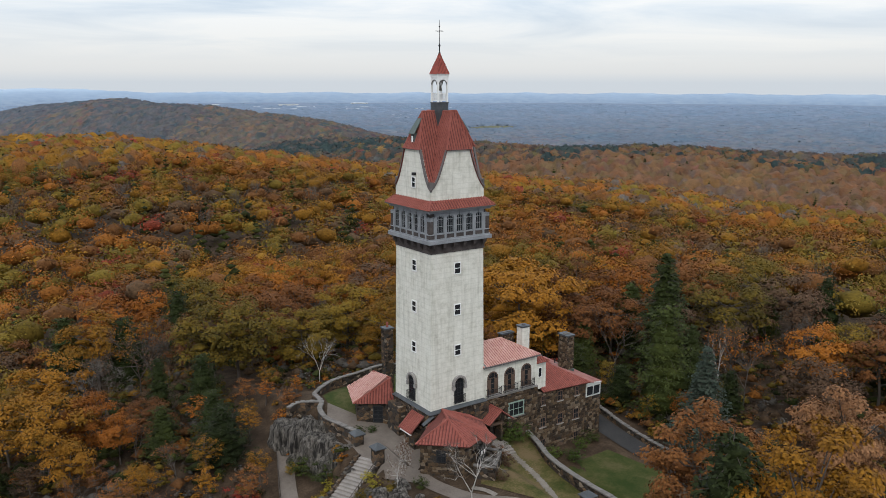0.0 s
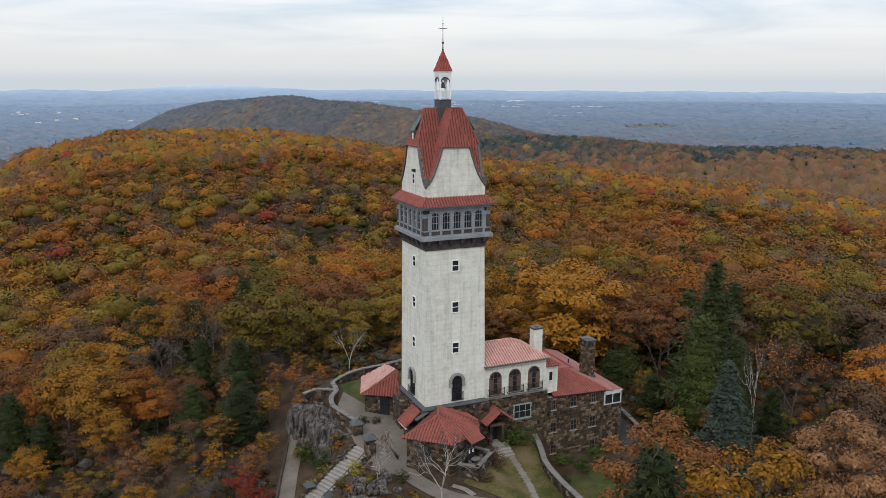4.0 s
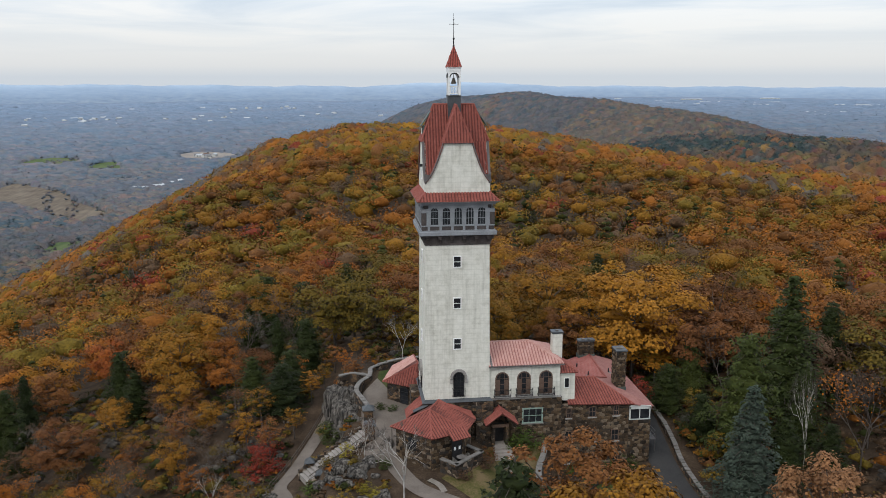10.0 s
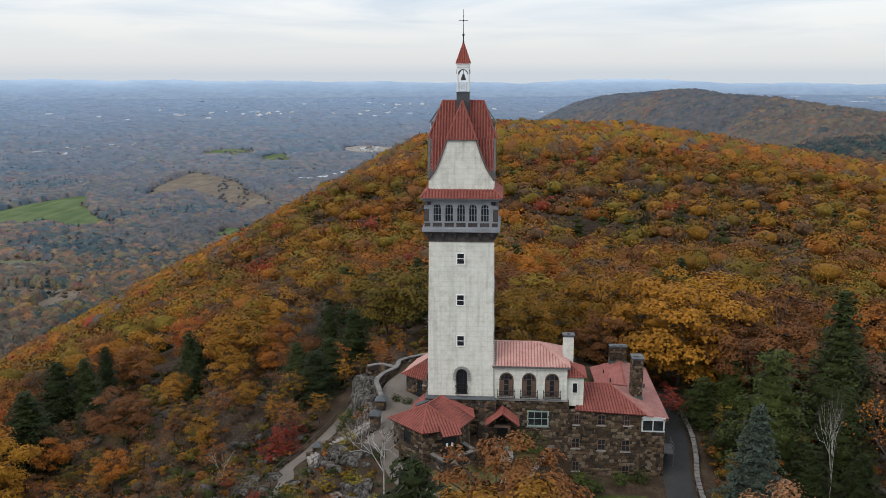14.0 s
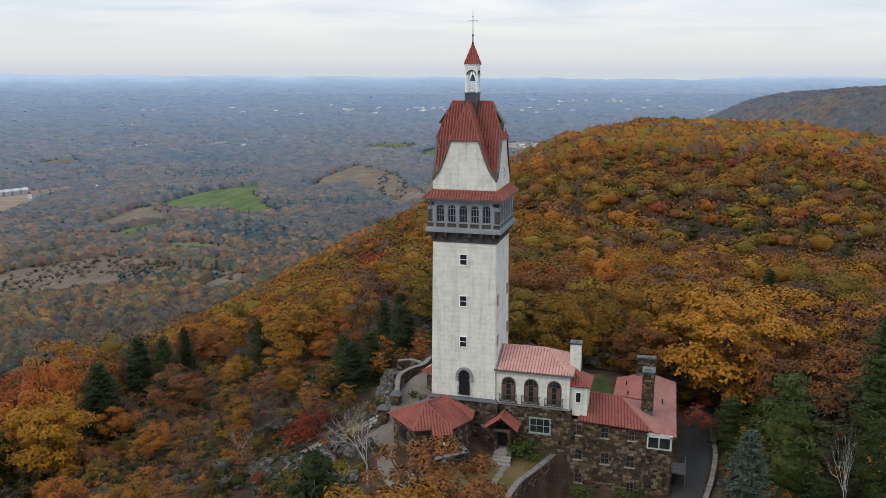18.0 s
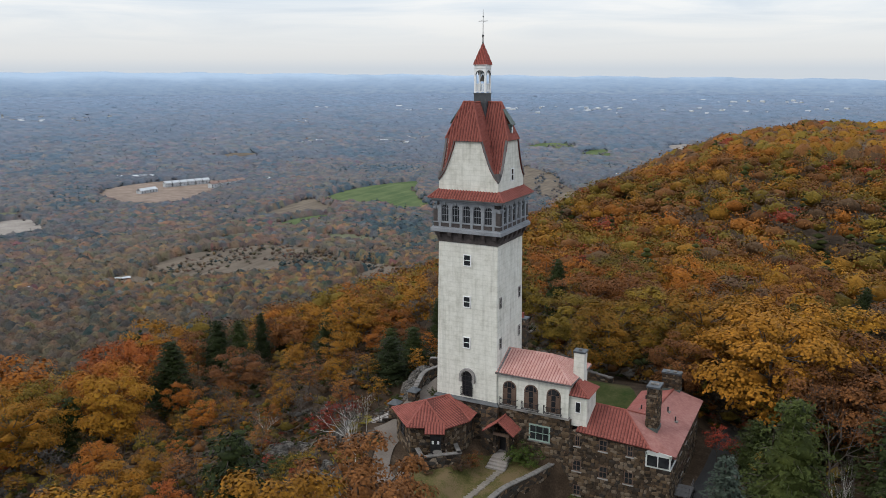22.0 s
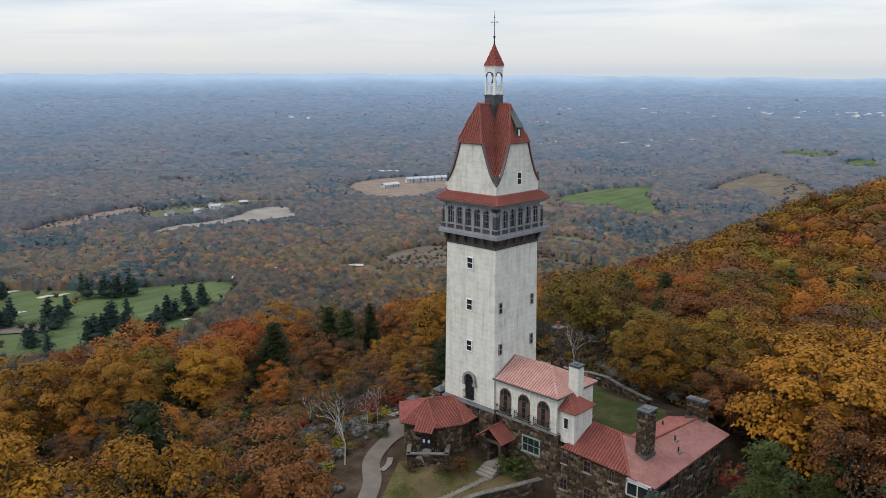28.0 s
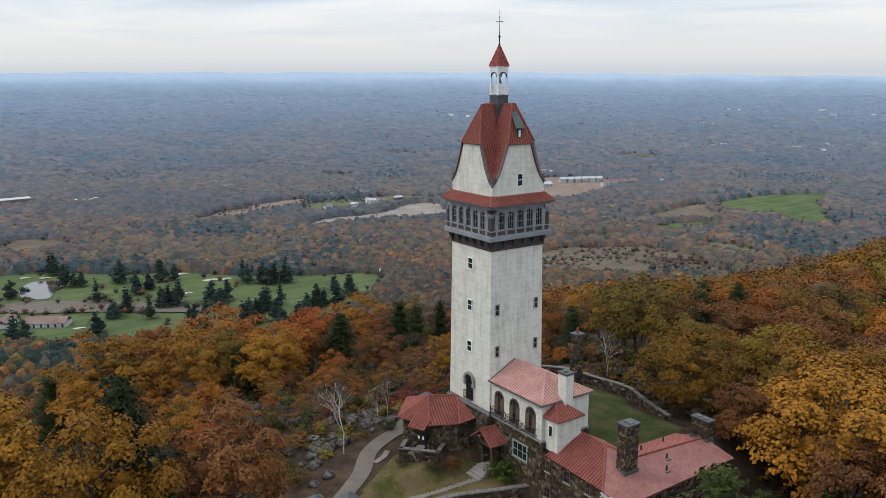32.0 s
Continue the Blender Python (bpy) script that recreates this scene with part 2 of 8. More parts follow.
M["rock"] = material("grey_ledge_rock", two_tone((0.020, 0.017, 0.015), (0.20, 0.178, 0.155), 0.7, 2.6, 1.0, 0.4, (3.0, 3.0, 0.4), 0.42, 0.64), 0.9, 0.2)
M["path"] = material("gravel_path", two_tone((0.098, 0.080, 0.067), (0.178, 0.148, 0.126), 0.4, 6, 0.2), 0.95, 0.1)
M["asphalt"] = material("grey_asphalt", two_tone((0.022, 0.021, 0.021), (0.050, 0.047, 0.045), 0.3, 6, 0.2), 0.9, 0.2)
M["flag"] = material("pale_flagstone", two_tone((0.13, 0.112, 0.094), (0.235, 0.205, 0.175), 0.9, 6, 0.3), 0.9, 0.2)
M["step"] = material("stone_step", two_tone((0.17, 0.15, 0.135), (0.29, 0.26, 0.235), 0.8, 6, 0.3), 0.9, 0.2)
M["bark"] = material("grey_brown_bark", two_tone((0.04, 0.033, 0.028), (0.12, 0.10, 0.088), 2, 9, 0.6, 0.05, (1, 1, 0.25)), 0.95, 0.1)
M["pale_bark"] = material("pale_bark", two_tone((0.26, 0.24, 0.22), (0.52, 0.49, 0.46), 2, 9, 0.5, 0.04, (1, 1, 0.4)), 0.9, 0.1)
M["bronze"] = material("bell_bronze", two_tone((0.04, 0.035, 0.03), (0.09, 0.075, 0.06), 2, 9, 0.1), 0.45, 0.5, 0.7)


def glass_dark(N, b):
    v = coords(N)
    n = noise_tex(N, v, 0.8, 2)
    r = N.ramp([(0.3, (0.010, 0.011, 0.013)), (0.7, (0.03, 0.032, 0.036))], n, 0)
    return r.outputs[0]


M["glass"] = material("window_glass", glass_dark, 0.08, 0.3)


def leafy(N, b, scale, depth=1.0):
    """Fine mottling of leaves, its dark spots painting the shade of gaps, with matching relief."""
    v = coords(N)
    n = noise_tex(N, v, scale, 3, 0.62)
    big = noise_tex(N, v, scale * 0.22, 2)
    # low end darkens the colour where gaps between leaves would be shaded
    r = N.ramp([(0.34, (0.50, 0.48, 0.46)), (0.48, (0.92, 0.92, 0.92)), (0.60, (1.16, 1.15, 1.10)), (0.72, (1.4, 1.37, 1.25))], n, 0)
    q = N.ramp([(0.3, (0.86, 0.88, 0.90)), (0.7, (1.14, 1.11, 1.06))], big, 0)
    bump(N, b, n.outputs[0], 0.7 * depth, 0.4 / scale)
    return N.mix(depth, (1.0, 1.0, 1.0), N.mix(1.0, r.outputs[0], q.outputs[0], "MULTIPLY"))


def foliage(scale, depth=1.0):
    def build(N, b):
        a = N.add("ShaderNodeAttribute", attribute_name="species")
        g = N.add("ShaderNodeNewGeometry")
        r = N.ramp([(0.0, (0.88, 0.88, 0.88)), (0.5, (1.0, 1.0, 1.0)), (1.0, (1.14, 1.13, 1.08))], g, "Random Per Island")
        return N.mix(1.0, N.mix(1.0, a.outputs[0], r.outputs[0], "MULTIPLY"), leafy(N, b, scale, depth), "MULTIPLY")
    return build


M["forest"] = material("forest_leaves", foliage(1.7, 0.75), 0.8, 0.1)
M["far_forest"] = material("far_forest_leaves", foliage(0.55, 0.55), 0.9, 0.05)


def leaf(c_dark, c_mid, c_light):
    """Leaves of one kind: each leaf spray has its own tone, boughs turn at different times, and each tree leans to one end of the range."""
    def build(N, b):
        g, o = N.add("ShaderNodeNewGeometry"), N.add("ShaderNodeObjectInfo")
        bough = noise_tex(N, coords(N), 0.30, 2)
        f = N.maths("ADD", N.maths("MULTIPLY", g.outputs["Random Per Island"], 0.36), N.maths("MULTIPLY", N.maths("SUBTRACT", o.outputs["Random"], 0.12), 0.60))
        f = N.maths("ADD", f, N.maths("MULTIPLY", N.maths("SUBTRACT", bough.outputs[0], 0.42), 1.1))
        r = N.ramp([(0.05, c_dark), (0.5, c_mid), (0.95, c_light)])
        N.t.links.new(f, r.inputs[0])
        return N.mix(1.0, r.outputs[0], leafy(N, b, 5.0, 0.8), "MULTIPLY")
    return build


LEAF = {
    "orange": ((0.120, 0.040, 0.005), (0.225, 0.072, 0.009), (0.33, 0.118, 0.013)),
    "rust": ((0.065, 0.027, 0.009), (0.135, 0.052, 0.016), (0.20, 0.080, 0.022)),
    "gold": ((0.088, 0.050, 0.005), (0.205, 0.090, 0.008), (0.30, 0.125, 0.012)),
    "olive": ((0.052, 0.040, 0.006), (0.128, 0.083, 0.010), (0.22, 0.132, 0.014)),
    "red": ((0.10, 0.014, 0.008), (0.18, 0.026, 0.014), (0.25, 0.045, 0.025)),
    "brown": ((0.050, 0.028, 0.016), (0.085, 0.048, 0.027), (0.125, 0.072, 0.042)),
    "green": ((0.018, 0.025, 0.005), (0.034, 0.044, 0.009), (0.055, 0.066, 0.014)),
    "pine": ((0.011, 0.016, 0.004), (0.020, 0.028, 0.006), (0.032, 0.042, 0.010)),
    "blue": ((0.026, 0.036, 0.026), (0.050, 0.066, 0.050), (0.088, 0.108, 0.086)),
    "shrub": ((0.026, 0.042, 0.008), (0.050, 0.072, 0.013), (0.085, 0.108, 0.022)),
    "yellow": ((0.12, 0.095, 0.010), (0.20, 0.16, 0.016), (0.27, 0.22, 0.03)),
    "amber": ((0.14, 0.060, 0.005), (0.25, 0.112, 0.008), (0.33, 0.16, 0.013)),
    "salmon": ((0.12, 0.056, 0.025), (0.21, 0.100, 0.045), (0.29, 0.145, 0.07)),
    "flame": ((0.15, 0.036, 0.008), (0.25, 0.064, 0.012), (0.34, 0.105, 0.018)),
    "twig": ((0.055, 0.047, 0.042), (0.090, 0.078, 0.070), (0.13, 0.115, 0.104)),
}
for k, v in LEAF.items():
    M["leaf_" + k] = material(k + "_leaves", leaf(*v), 0.75, 0.15)

# ---- the lie of the land ----


def sm(a, b, t):
    u = np.clip((t - a) / (b - a), 0, 1)
    return u * u * (3 - 2 * u)


CREST_Y = (-400, -160, -60, -35, -20, -8, 4, 15, 30, 60, 100, 160, 300, 430, 520, 620, 720, 1000, 1500)
CREST_Z = [-200, -60, -10, -4.5, -0.6, 0.3, 1.3, 2.6, -0.5, -6, -10.2, -16.1, -12.5, -11.9, -10.3, -17, -13, -67, -190]
FLANK_W = (0.25, 0.28, 70.0)
FLANK_E = (0.02, 0.09, 98.0)
VALLEY_W, VALLEY_E = -235.0, -200.0
FAR_CREST = (-48, -34, -20, -14, -19, -32, -42, -43, -58, -80, -94, -130)
FOLD, FOLD_RATE = 2300.0, 6.34e-4


def fold(x, y):
    """The far plain is drawn in: places beyond FOLD come nearer, on land that climbs to the same skyline."""
    r = max(math.hypot(x, y), 1.0)
    k = 1.0 if r <= FOLD else (FOLD + math.log(r / FOLD) / FOLD_RATE) / r
    return x * k, y * k


def bank_x(y):
    """Where the ground steps down on the east, along the garden wall and under the house."""
    return np.interp(y, (-40, -23, -14, -11, -4.5, 0, 12, 25, 60), (7.3, 7.6, 7.9, 8.6, 11.2, 14, 17, 18, 30))


def ridge(x, y, ax, ay, bx, by, za, zb, width, crest=None):
    """Height of a long wooded ridge between two points; crest: heights along it instead of the two ends."""
    dx, dy = bx - ax, by - ay
    ln = math.hypot(dx, dy)
    u = ((x - ax) * dx + (y - ay) * dy) / ln
    v = ((x - ax) * dy - (y - ay) * dx) / ln
    f = np.clip(u / ln, 0, 1)
    top = za + (zb - za) * f if crest is None else np.interp(f, np.linspace(0, 1, len(crest)), crest)
    off = np.maximum(0, np.maximum(-u, u - ln))
    d2 = (v / width) ** 2 + (off / width) ** 2
    return (top + 330) * np.exp(-d2) - 330


def ripple(x, y, s, seed):
    return np.sin(x / s + seed) * np.cos(y / s * 1.13 - seed) + 0.5 * np.sin((x + y) / s * 1.9 + 2 * seed)


def hill_z(x, y):
    """The tower's own hill."""
    r = np.hypot(x, y)
    z = np.interp(y, CREST_Y, CREST_Z) + sm(30, 200, r) * 2.0 * ripple(x, y, 37.0, 0.7)
    # west flank, with a rock ledge below the terrace
    d = np.maximum(0, -x - 13 + 3 * np.sin(y / 9.0) * sm(40, 0, np.abs(y)))
    near = np.exp(-((y - 5) / 24.0) ** 2)
    z -= near * 3.8 * sm(0.0, 3.0, d) + FLANK_W[0] * d + FLANK_W[1] * np.maximum(0, d - FLANK_W[2])
    # east flank
    wd = np.interp(y, (-5, 1), (1.3, 8))
    z -= 4.7 * sm(0, 1, (x - bank_x(y)) / wd) * sm(70, 25, y) * sm(-60, -25, y)
    z -= FLANK_E[0] * np.maximum(0, x - 30) + FLANK_E[1] * np.maximum(0, x - FLANK_E[2]) + 0.2 * np.maximum(0, x - 520)
    z -= 0.06 * np.maximum(0, x - 200) * sm(400, 700, y)
    # the front lawn lies lower than the terrace
    z -= 1.35 * sm(1.5, 4.0, x) * sm(16, 12, x) * sm(-3.2, -4.8, y) * sm(-30, -20, y)
    # cutting for the garden steps
    f = (-0.915 * (x + 11.0) - 0.403 * (y + 1.8)) / 8.305
    a = np.abs(0.403 * (x + 11.0) - 0.915 * (y + 1.8))
    w = sm(2.7, 1.8, a) * sm(-0.04, 0.08, f) * sm(1.2, 1.0, f)
    return z + w * (np.minimum(z, 0.5 - 3.93 * np.clip(f, 0, 1)) - z)


def ground_z(x, y):
    x, y = np.asarray(x, float), np.asarray(y, float)
    r = np.hypot(x, y)
    z = hill_z(x, y)
    side = sm(-300, 300, x - 0.1 * y)
    floor = VALLEY_W + (VALLEY_E - VALLEY_W) * side
    deep = FOLD * np.exp(FOLD_RATE * np.maximum(0, r - FOLD))
    floor = np.where(r > FOLD, 44 - (44 - floor) * r / deep, floor)
    hills = np.maximum(ridge(x, y, 560, 1150, 1250, 180, -58, -62, 420), ridge(x, y, 366, 2813, 978, 1250, -22, -92, 430, FAR_CREST))
    hills = np.maximum(hills, ridge(x, y, 1250, 180, 1500, -900, -62, -80, 380))
    far = floor + 2 * ripple(x, y, 310.0, 1.9) * sm(500, 900, r)
    far = np.maximum(far, hills + 6 * ripple(x, y, 90.0, 0.3) * sm(300, 600, r))
    return np.maximum(z, far)


def quick_mesh(name, verts, quads=None, tris=None, mat=None, smooth=False):
    """A mesh from numpy arrays."""
    me = bpy.data.meshes.new(name)
    nq, nt = (0 if quads is None else len(quads)), (0 if tris is None else len(tris))
    me.vertices.add(len(verts))
    me.vertices.foreach_set("co", np.ascontiguousarray(verts, dtype=np.float32).ravel())
    loops = np.concatenate([a.ravel() for a in ((quads if nq else np.zeros(0, int)), (tris if nt else np.zeros(0, int)))]).astype(np.int32)
    me.loops.add(len(loops))
    me.loops.foreach_set("vertex_index", loops)
    me.polygons.add(nq + nt)
    starts = np.concatenate([np.arange(nq) * 4, nq * 4 + np.arange(nt) * 3]).astype(np.int32)
    me.polygons.foreach_set("loop_start", starts)
    me.polygons.foreach_set("use_smooth", np.full(nq + nt, smooth))
    me.update(calc_edges=True)
    if mat:
        me.materials.append(mat)
    return me


def colour_attribute(me, cols):
    at = me.color_attributes.new("species", "FLOAT_COLOR", "POINT")
    at.data.foreach_set("color", np.concatenate([cols, np.ones((len(cols), 1))], 1).astype(np.float32).ravel())


def ground_build(N, b):
    v = coords(N)
    mid, fine = noise_tex(N, v, 0.45, 5), noise_tex(N, v, 5.0, 4)
    m = N.maths("ADD", N.maths("MULTIPLY", mid.outputs[0], 0.6), N.maths("MULTIPLY", fine.outputs[0], 0.4))
    duff = N.ramp([(0.3, (0.018, 0.012, 0.008)), (0.5, (0.048, 0.032, 0.021)), (0.7, (0.10, 0.068, 0.043))])
    N.t.links.new(m, duff.inputs[0])
    # beyond the hill the sheet carries the far tree tops: one cell to a crown
    vor = N.add("ShaderNodeTexVoronoi", feature="F1", i_Scale=0.05)
    N.link(v, 0, vor, 0)
    sp = N.add("ShaderNodeSeparateColor")
    N.link(vor, "Color", sp, 0)
    patch = noise_tex(N, v, 0.006, 6, 0.62)
    f = N.maths("ADD", N.maths("MULTIPLY", sp.outputs[0], 0.42), N.maths("MULTIPLY", N.maths("SUBTRACT", patch.outputs[0], 0.28), 1.25))
    crowns = N.ramp([(0.10, (0.022, 0.030, 0.027)), (0.30, (0.040, 0.042, 0.028)), (0.42, (0.085, 0.066, 0.034)), (0.55, (0.11, 0.068, 0.034)), (0.68, (0.080, 0.073, 0.066)), (0.78, (0.065, 0.072, 0.036)), (0.95, (0.16, 0.13, 0.09))])
    N.t.links.new(f, crowns.inputs[0])
    sep = N.add("ShaderNodeSeparateXYZ")
    N.link(v, 0, sep, 0)
    flat = N.add("ShaderNodeCombineXYZ")
    N.link(sep, 0, flat, 0)
    N.link(sep, 1, flat, 1)
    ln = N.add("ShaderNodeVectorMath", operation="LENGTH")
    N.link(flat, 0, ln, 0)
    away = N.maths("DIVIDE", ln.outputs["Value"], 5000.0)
    # haze put into the sheet's colour: more blue the farther out
    haze_ramp = N.ramp([(0.10, (0, 0, 0)), (0.46, (0.50, 0.50, 0.50)), (0.90, (0.82, 0.82, 0.82))])
    N.t.links.new(away, haze_ramp.inputs[0])
    far = N.mix(haze_ramp.outputs[0], crowns.outputs[0], (0.176, 0.225, 0.305))
    edge = N.ramp([(0.105, (0, 0, 0)), (0.13, (1, 1, 1))])
    N.t.links.new(N.maths("ADD", away, N.maths("MULTIPLY", N.maths("SUBTRACT", mid.outputs[0], 0.5), 0.02)), edge.inputs[0])
    low = N.ramp([(0.0, (1, 1, 1)), (1.0, (0, 0, 0))])
    N.t.links.new(N.maths("DIVIDE", N.maths("ADD", sep.outputs[2], 215.0), 30.0), low.inputs[0])
    over = N.ramp([(0.20, (0, 0, 0)), (0.215, (1, 1, 1))])
    N.t.links.new(away, over.inputs[0])
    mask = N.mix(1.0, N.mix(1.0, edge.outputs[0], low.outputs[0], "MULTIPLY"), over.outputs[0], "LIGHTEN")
    tops = N.maths("MULTIPLY", N.maths("SUBTRACT", 1.0, vor.outputs["Distance"]), 5.0)
    bn = N.add("ShaderNodeBump", i_Strength=0.55, i_Distance=1.0)
    hmix = N.add("ShaderNodeMix", data_type="FLOAT")
    N.t.links.new(mask, hmix.inputs[0])
    N.t.links.new(N.maths("MULTIPLY", fine.outputs[0], 0.06), hmix.inputs[2])
    N.t.links.new(tops, hmix.inputs[3])
    N.t.links.new(hmix.outputs[0], bn.inputs["Height"])
    N.link(bn, 0, b, "Normal")
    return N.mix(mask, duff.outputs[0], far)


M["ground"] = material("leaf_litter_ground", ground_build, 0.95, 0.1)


def make_ground():
    na = 420
    rr = np.concatenate([[0.6], np.arange(1.4, 40, 0.75), np.geomspace(40, 4850, 150)])
    a = np.linspace(0, 2 * math.pi, na, endpoint=False)
    X, Y = np.outer(rr, np.cos(a)), np.outer(rr, np.sin(a))
    Z = ground_z(X, Y)
    verts = np.stack([X.ravel(), Y.ravel(), Z.ravel()], 1)
    i, j = np.meshgrid(np.arange(len(rr) - 1), np.arange(na), indexing="ij")
    j2 = (j + 1) % na
    quads = np.stack([(i * na + j), ((i + 1) * na + j), ((i + 1) * na + j2), (i * na + j2)], -1).reshape(-1, 4)
    verts = np.concatenate([verts, [[0, 0, float(ground_z(0, 0))]]])
    c = len(verts) - 1
    tris = np.stack([np.full(na, c), np.arange(na), (np.arange(na) + 1) % na], 1)
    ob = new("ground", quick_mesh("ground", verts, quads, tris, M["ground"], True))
    return tagged(ob, "leaf-strewn wooded hilltop falling to a broad valley", "ground", kind="structure")


make_ground()

# ---- trees ----
rng = np.random.default_rng(7)


def unit(n, g):
    v = g.normal(size=(n, 3))
    return v / np.linalg.norm(v, axis=1, keepdims=True)


def cards(centre, normal, size, g, aspect=0.75, jitter=0.75):
    """Small leaf sprays: bent quads round given centres, facing roughly along normal."""
    n = len(centre)
    nn = normal + jitter * unit(n, g)
    nn /= np.linalg.norm(nn, axis=1, keepdims=True)
    u = np.cross(nn, unit(n, g))
    u /= np.linalg.norm(u, axis=1, keepdims=True) + 1e-9
    w = np.cross(nn, u)
    s = (size * (0.65 + 0.7 * g.random(n)))[:, None] if np.ndim(size) else size * (0.65 + 0.7 * g.random(n))[:, None]
    u, w = u * s * 0.5, w * s * 0.5 * aspect
    j = 0.35 * s
    p = np.stack([centre - u + j * 0.3 * (g.random((n, 3)) - 0.5), centre - w, centre + u + j * 0.3 * (g.random((n, 3)) - 0.5), centre + w + j * (g.random((n, 3)) - 0.5)], 1)
    return p.reshape(-1, 3), np.arange(4 * n).reshape(-1, 4)


OCT_V = np.array([(0, 0, 1), (1, 0, 0.1), (0.3, 0.95, -0.05), (-0.8, 0.6, 0.1), (-0.8, -0.6, -0.05), (0.3, -0.95, 0.1), (0, 0, -0.8)], float)
OCT_T = np.array([(0, 1, 2), (0, 2, 3), (0, 3, 4), (0, 4, 5), (0, 5, 1), (6, 2, 1), (6, 3, 2), (6, 4, 3), (6, 5, 4), (6, 1, 5)])


def ball():
    """Corners and faces of a small round lump."""
    bm = bmesh.new()
    bmesh.ops.create_icosphere(bm, subdivisions=1, radius=1.0)
    v = np.array([x.co[:] for x in bm.verts])
    t = np.array([[x.index for x in f.verts] for f in bm.faces])
    bm.free()
    return v, t


ICO_V, ICO_T = ball()


def lumps(cen, size, flat, g, rough=0.16, shape=None):
    """Round, slightly uneven lumps of leaves; returns corners and triangles."""
    sv, st = shape or (ICO_V, ICO_T)
    n, k = len(cen), len(sv)
    a = g.random(n) * 6.283
    ca, sa = np.cos(a)[:, None], np.sin(a)[:, None]
    q = np.stack([sv[None, :, 0] * ca - sv[None, :, 1] * sa, sv[None, :, 0] * sa + sv[None, :, 1] * ca, np.tile(sv[None, :, 2], (n, 1)) * flat], -1)
    V = cen[:, None, :] + q * size[:, None, None] * (1 - rough + 2 * rough * g.random((n, k, 1)))
    return V.reshape(-1, 3), (st[None] + (np.arange(n) * k)[:, None, None]).reshape(-1, 3)


def shell(n_trees, k, g, low):
    """Places of the leaf lumps over many crowns, in crown radii: an even dome with ragged depth."""
    i = np.arange(k)
    up = 1 - (i + 0.5) / k * (1 + low)
    a = i * 2.39996
    up = up[None] + 0.10 * g.normal(size=(n_trees, k))
    up = np.clip(up, -0.95, 0.98)
    a = a[None] + g.random((n_trees, 1)) * 6.283 + 0.35 * g.normal(size=(n_trees, k))
    deep = 0.62 + 0.30 * g.random((n_trees, k))
    h = np.sqrt(1 - up ** 2)
    return np.stack([h * np.cos(a), h * np.sin(a), up], -1) * deep[..., None]


def woods(name, xs, ys, height, radius, cols, k, card, sprays, g, label, squash=0.62, size=(0.24, 0.16), mat="forest", core=0.74, jitter=0.4):
    """One sheet of far woodland: at every place a domed crown, its leaf sprays gathered on k boughs over a dense inside."""
    n = len(xs)
    base = np.stack([xs, ys, ground_z(xs, ys) + height - radius * squash], 1)
    stretch = 0.85 + 0.3 * g.random((n, 1))
    sc = np.concatenate([radius[:, None] * stretch, radius[:, None] / stretch, radius[:, None] * squash], 1)
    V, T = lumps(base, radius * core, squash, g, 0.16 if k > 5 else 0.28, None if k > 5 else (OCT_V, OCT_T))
    # crown insides coloured a little darker, as painted inner shade
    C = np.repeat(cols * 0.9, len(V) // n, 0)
    idx = np.repeat(np.arange(n), sprays)
    m = len(idx)
    d = unit(m, g)
    d[:, 2] = np.abs(d[:, 2]) * 1.15 - 0.2
    d /= np.linalg.norm(d, axis=1, keepdims=True)
    tone = cols[idx] * (0.80 + 0.40 * g.random((m, 1)))
    if k:
        off = shell(n, k, g, 0.3)
        cen = base[:, None, :] + off * sc[:, None, :] * 1.05
        lr = (size[0] + size[1] * g.random((n, k))) * radius[:, None]
        bough = 0.86 + 0.28 * g.random((n, k, 1)) + np.array((0.06, 0.0, -0.05)) * g.normal(size=(n, k, 1))
        j = g.integers(0, k, m)
        cc = cen[idx, j] + d * (lr[idx, j] * (0.7 + 0.45 * g.random(m)))[:, None] * np.array((1, 1, 0.6))
        nn = d * 0.8 + off[idx, j] * 0.6 + np.array((0, 0, 0.2))
        tone = tone * bough[idx, j]
    else:
        cc = base[idx] + d * sc[idx] * (0.80 + 0.34 * g.random(m))[:, None]
        nn = d + np.array((0, 0, 0.5))
    P, Q = cards(cc, nn, card, g, jitter=jitter)
    Q = Q + len(V)
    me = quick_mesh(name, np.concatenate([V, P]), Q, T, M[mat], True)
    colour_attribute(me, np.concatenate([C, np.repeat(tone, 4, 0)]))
    return tagged(new(name, me), label, "woods", kind="stuff")


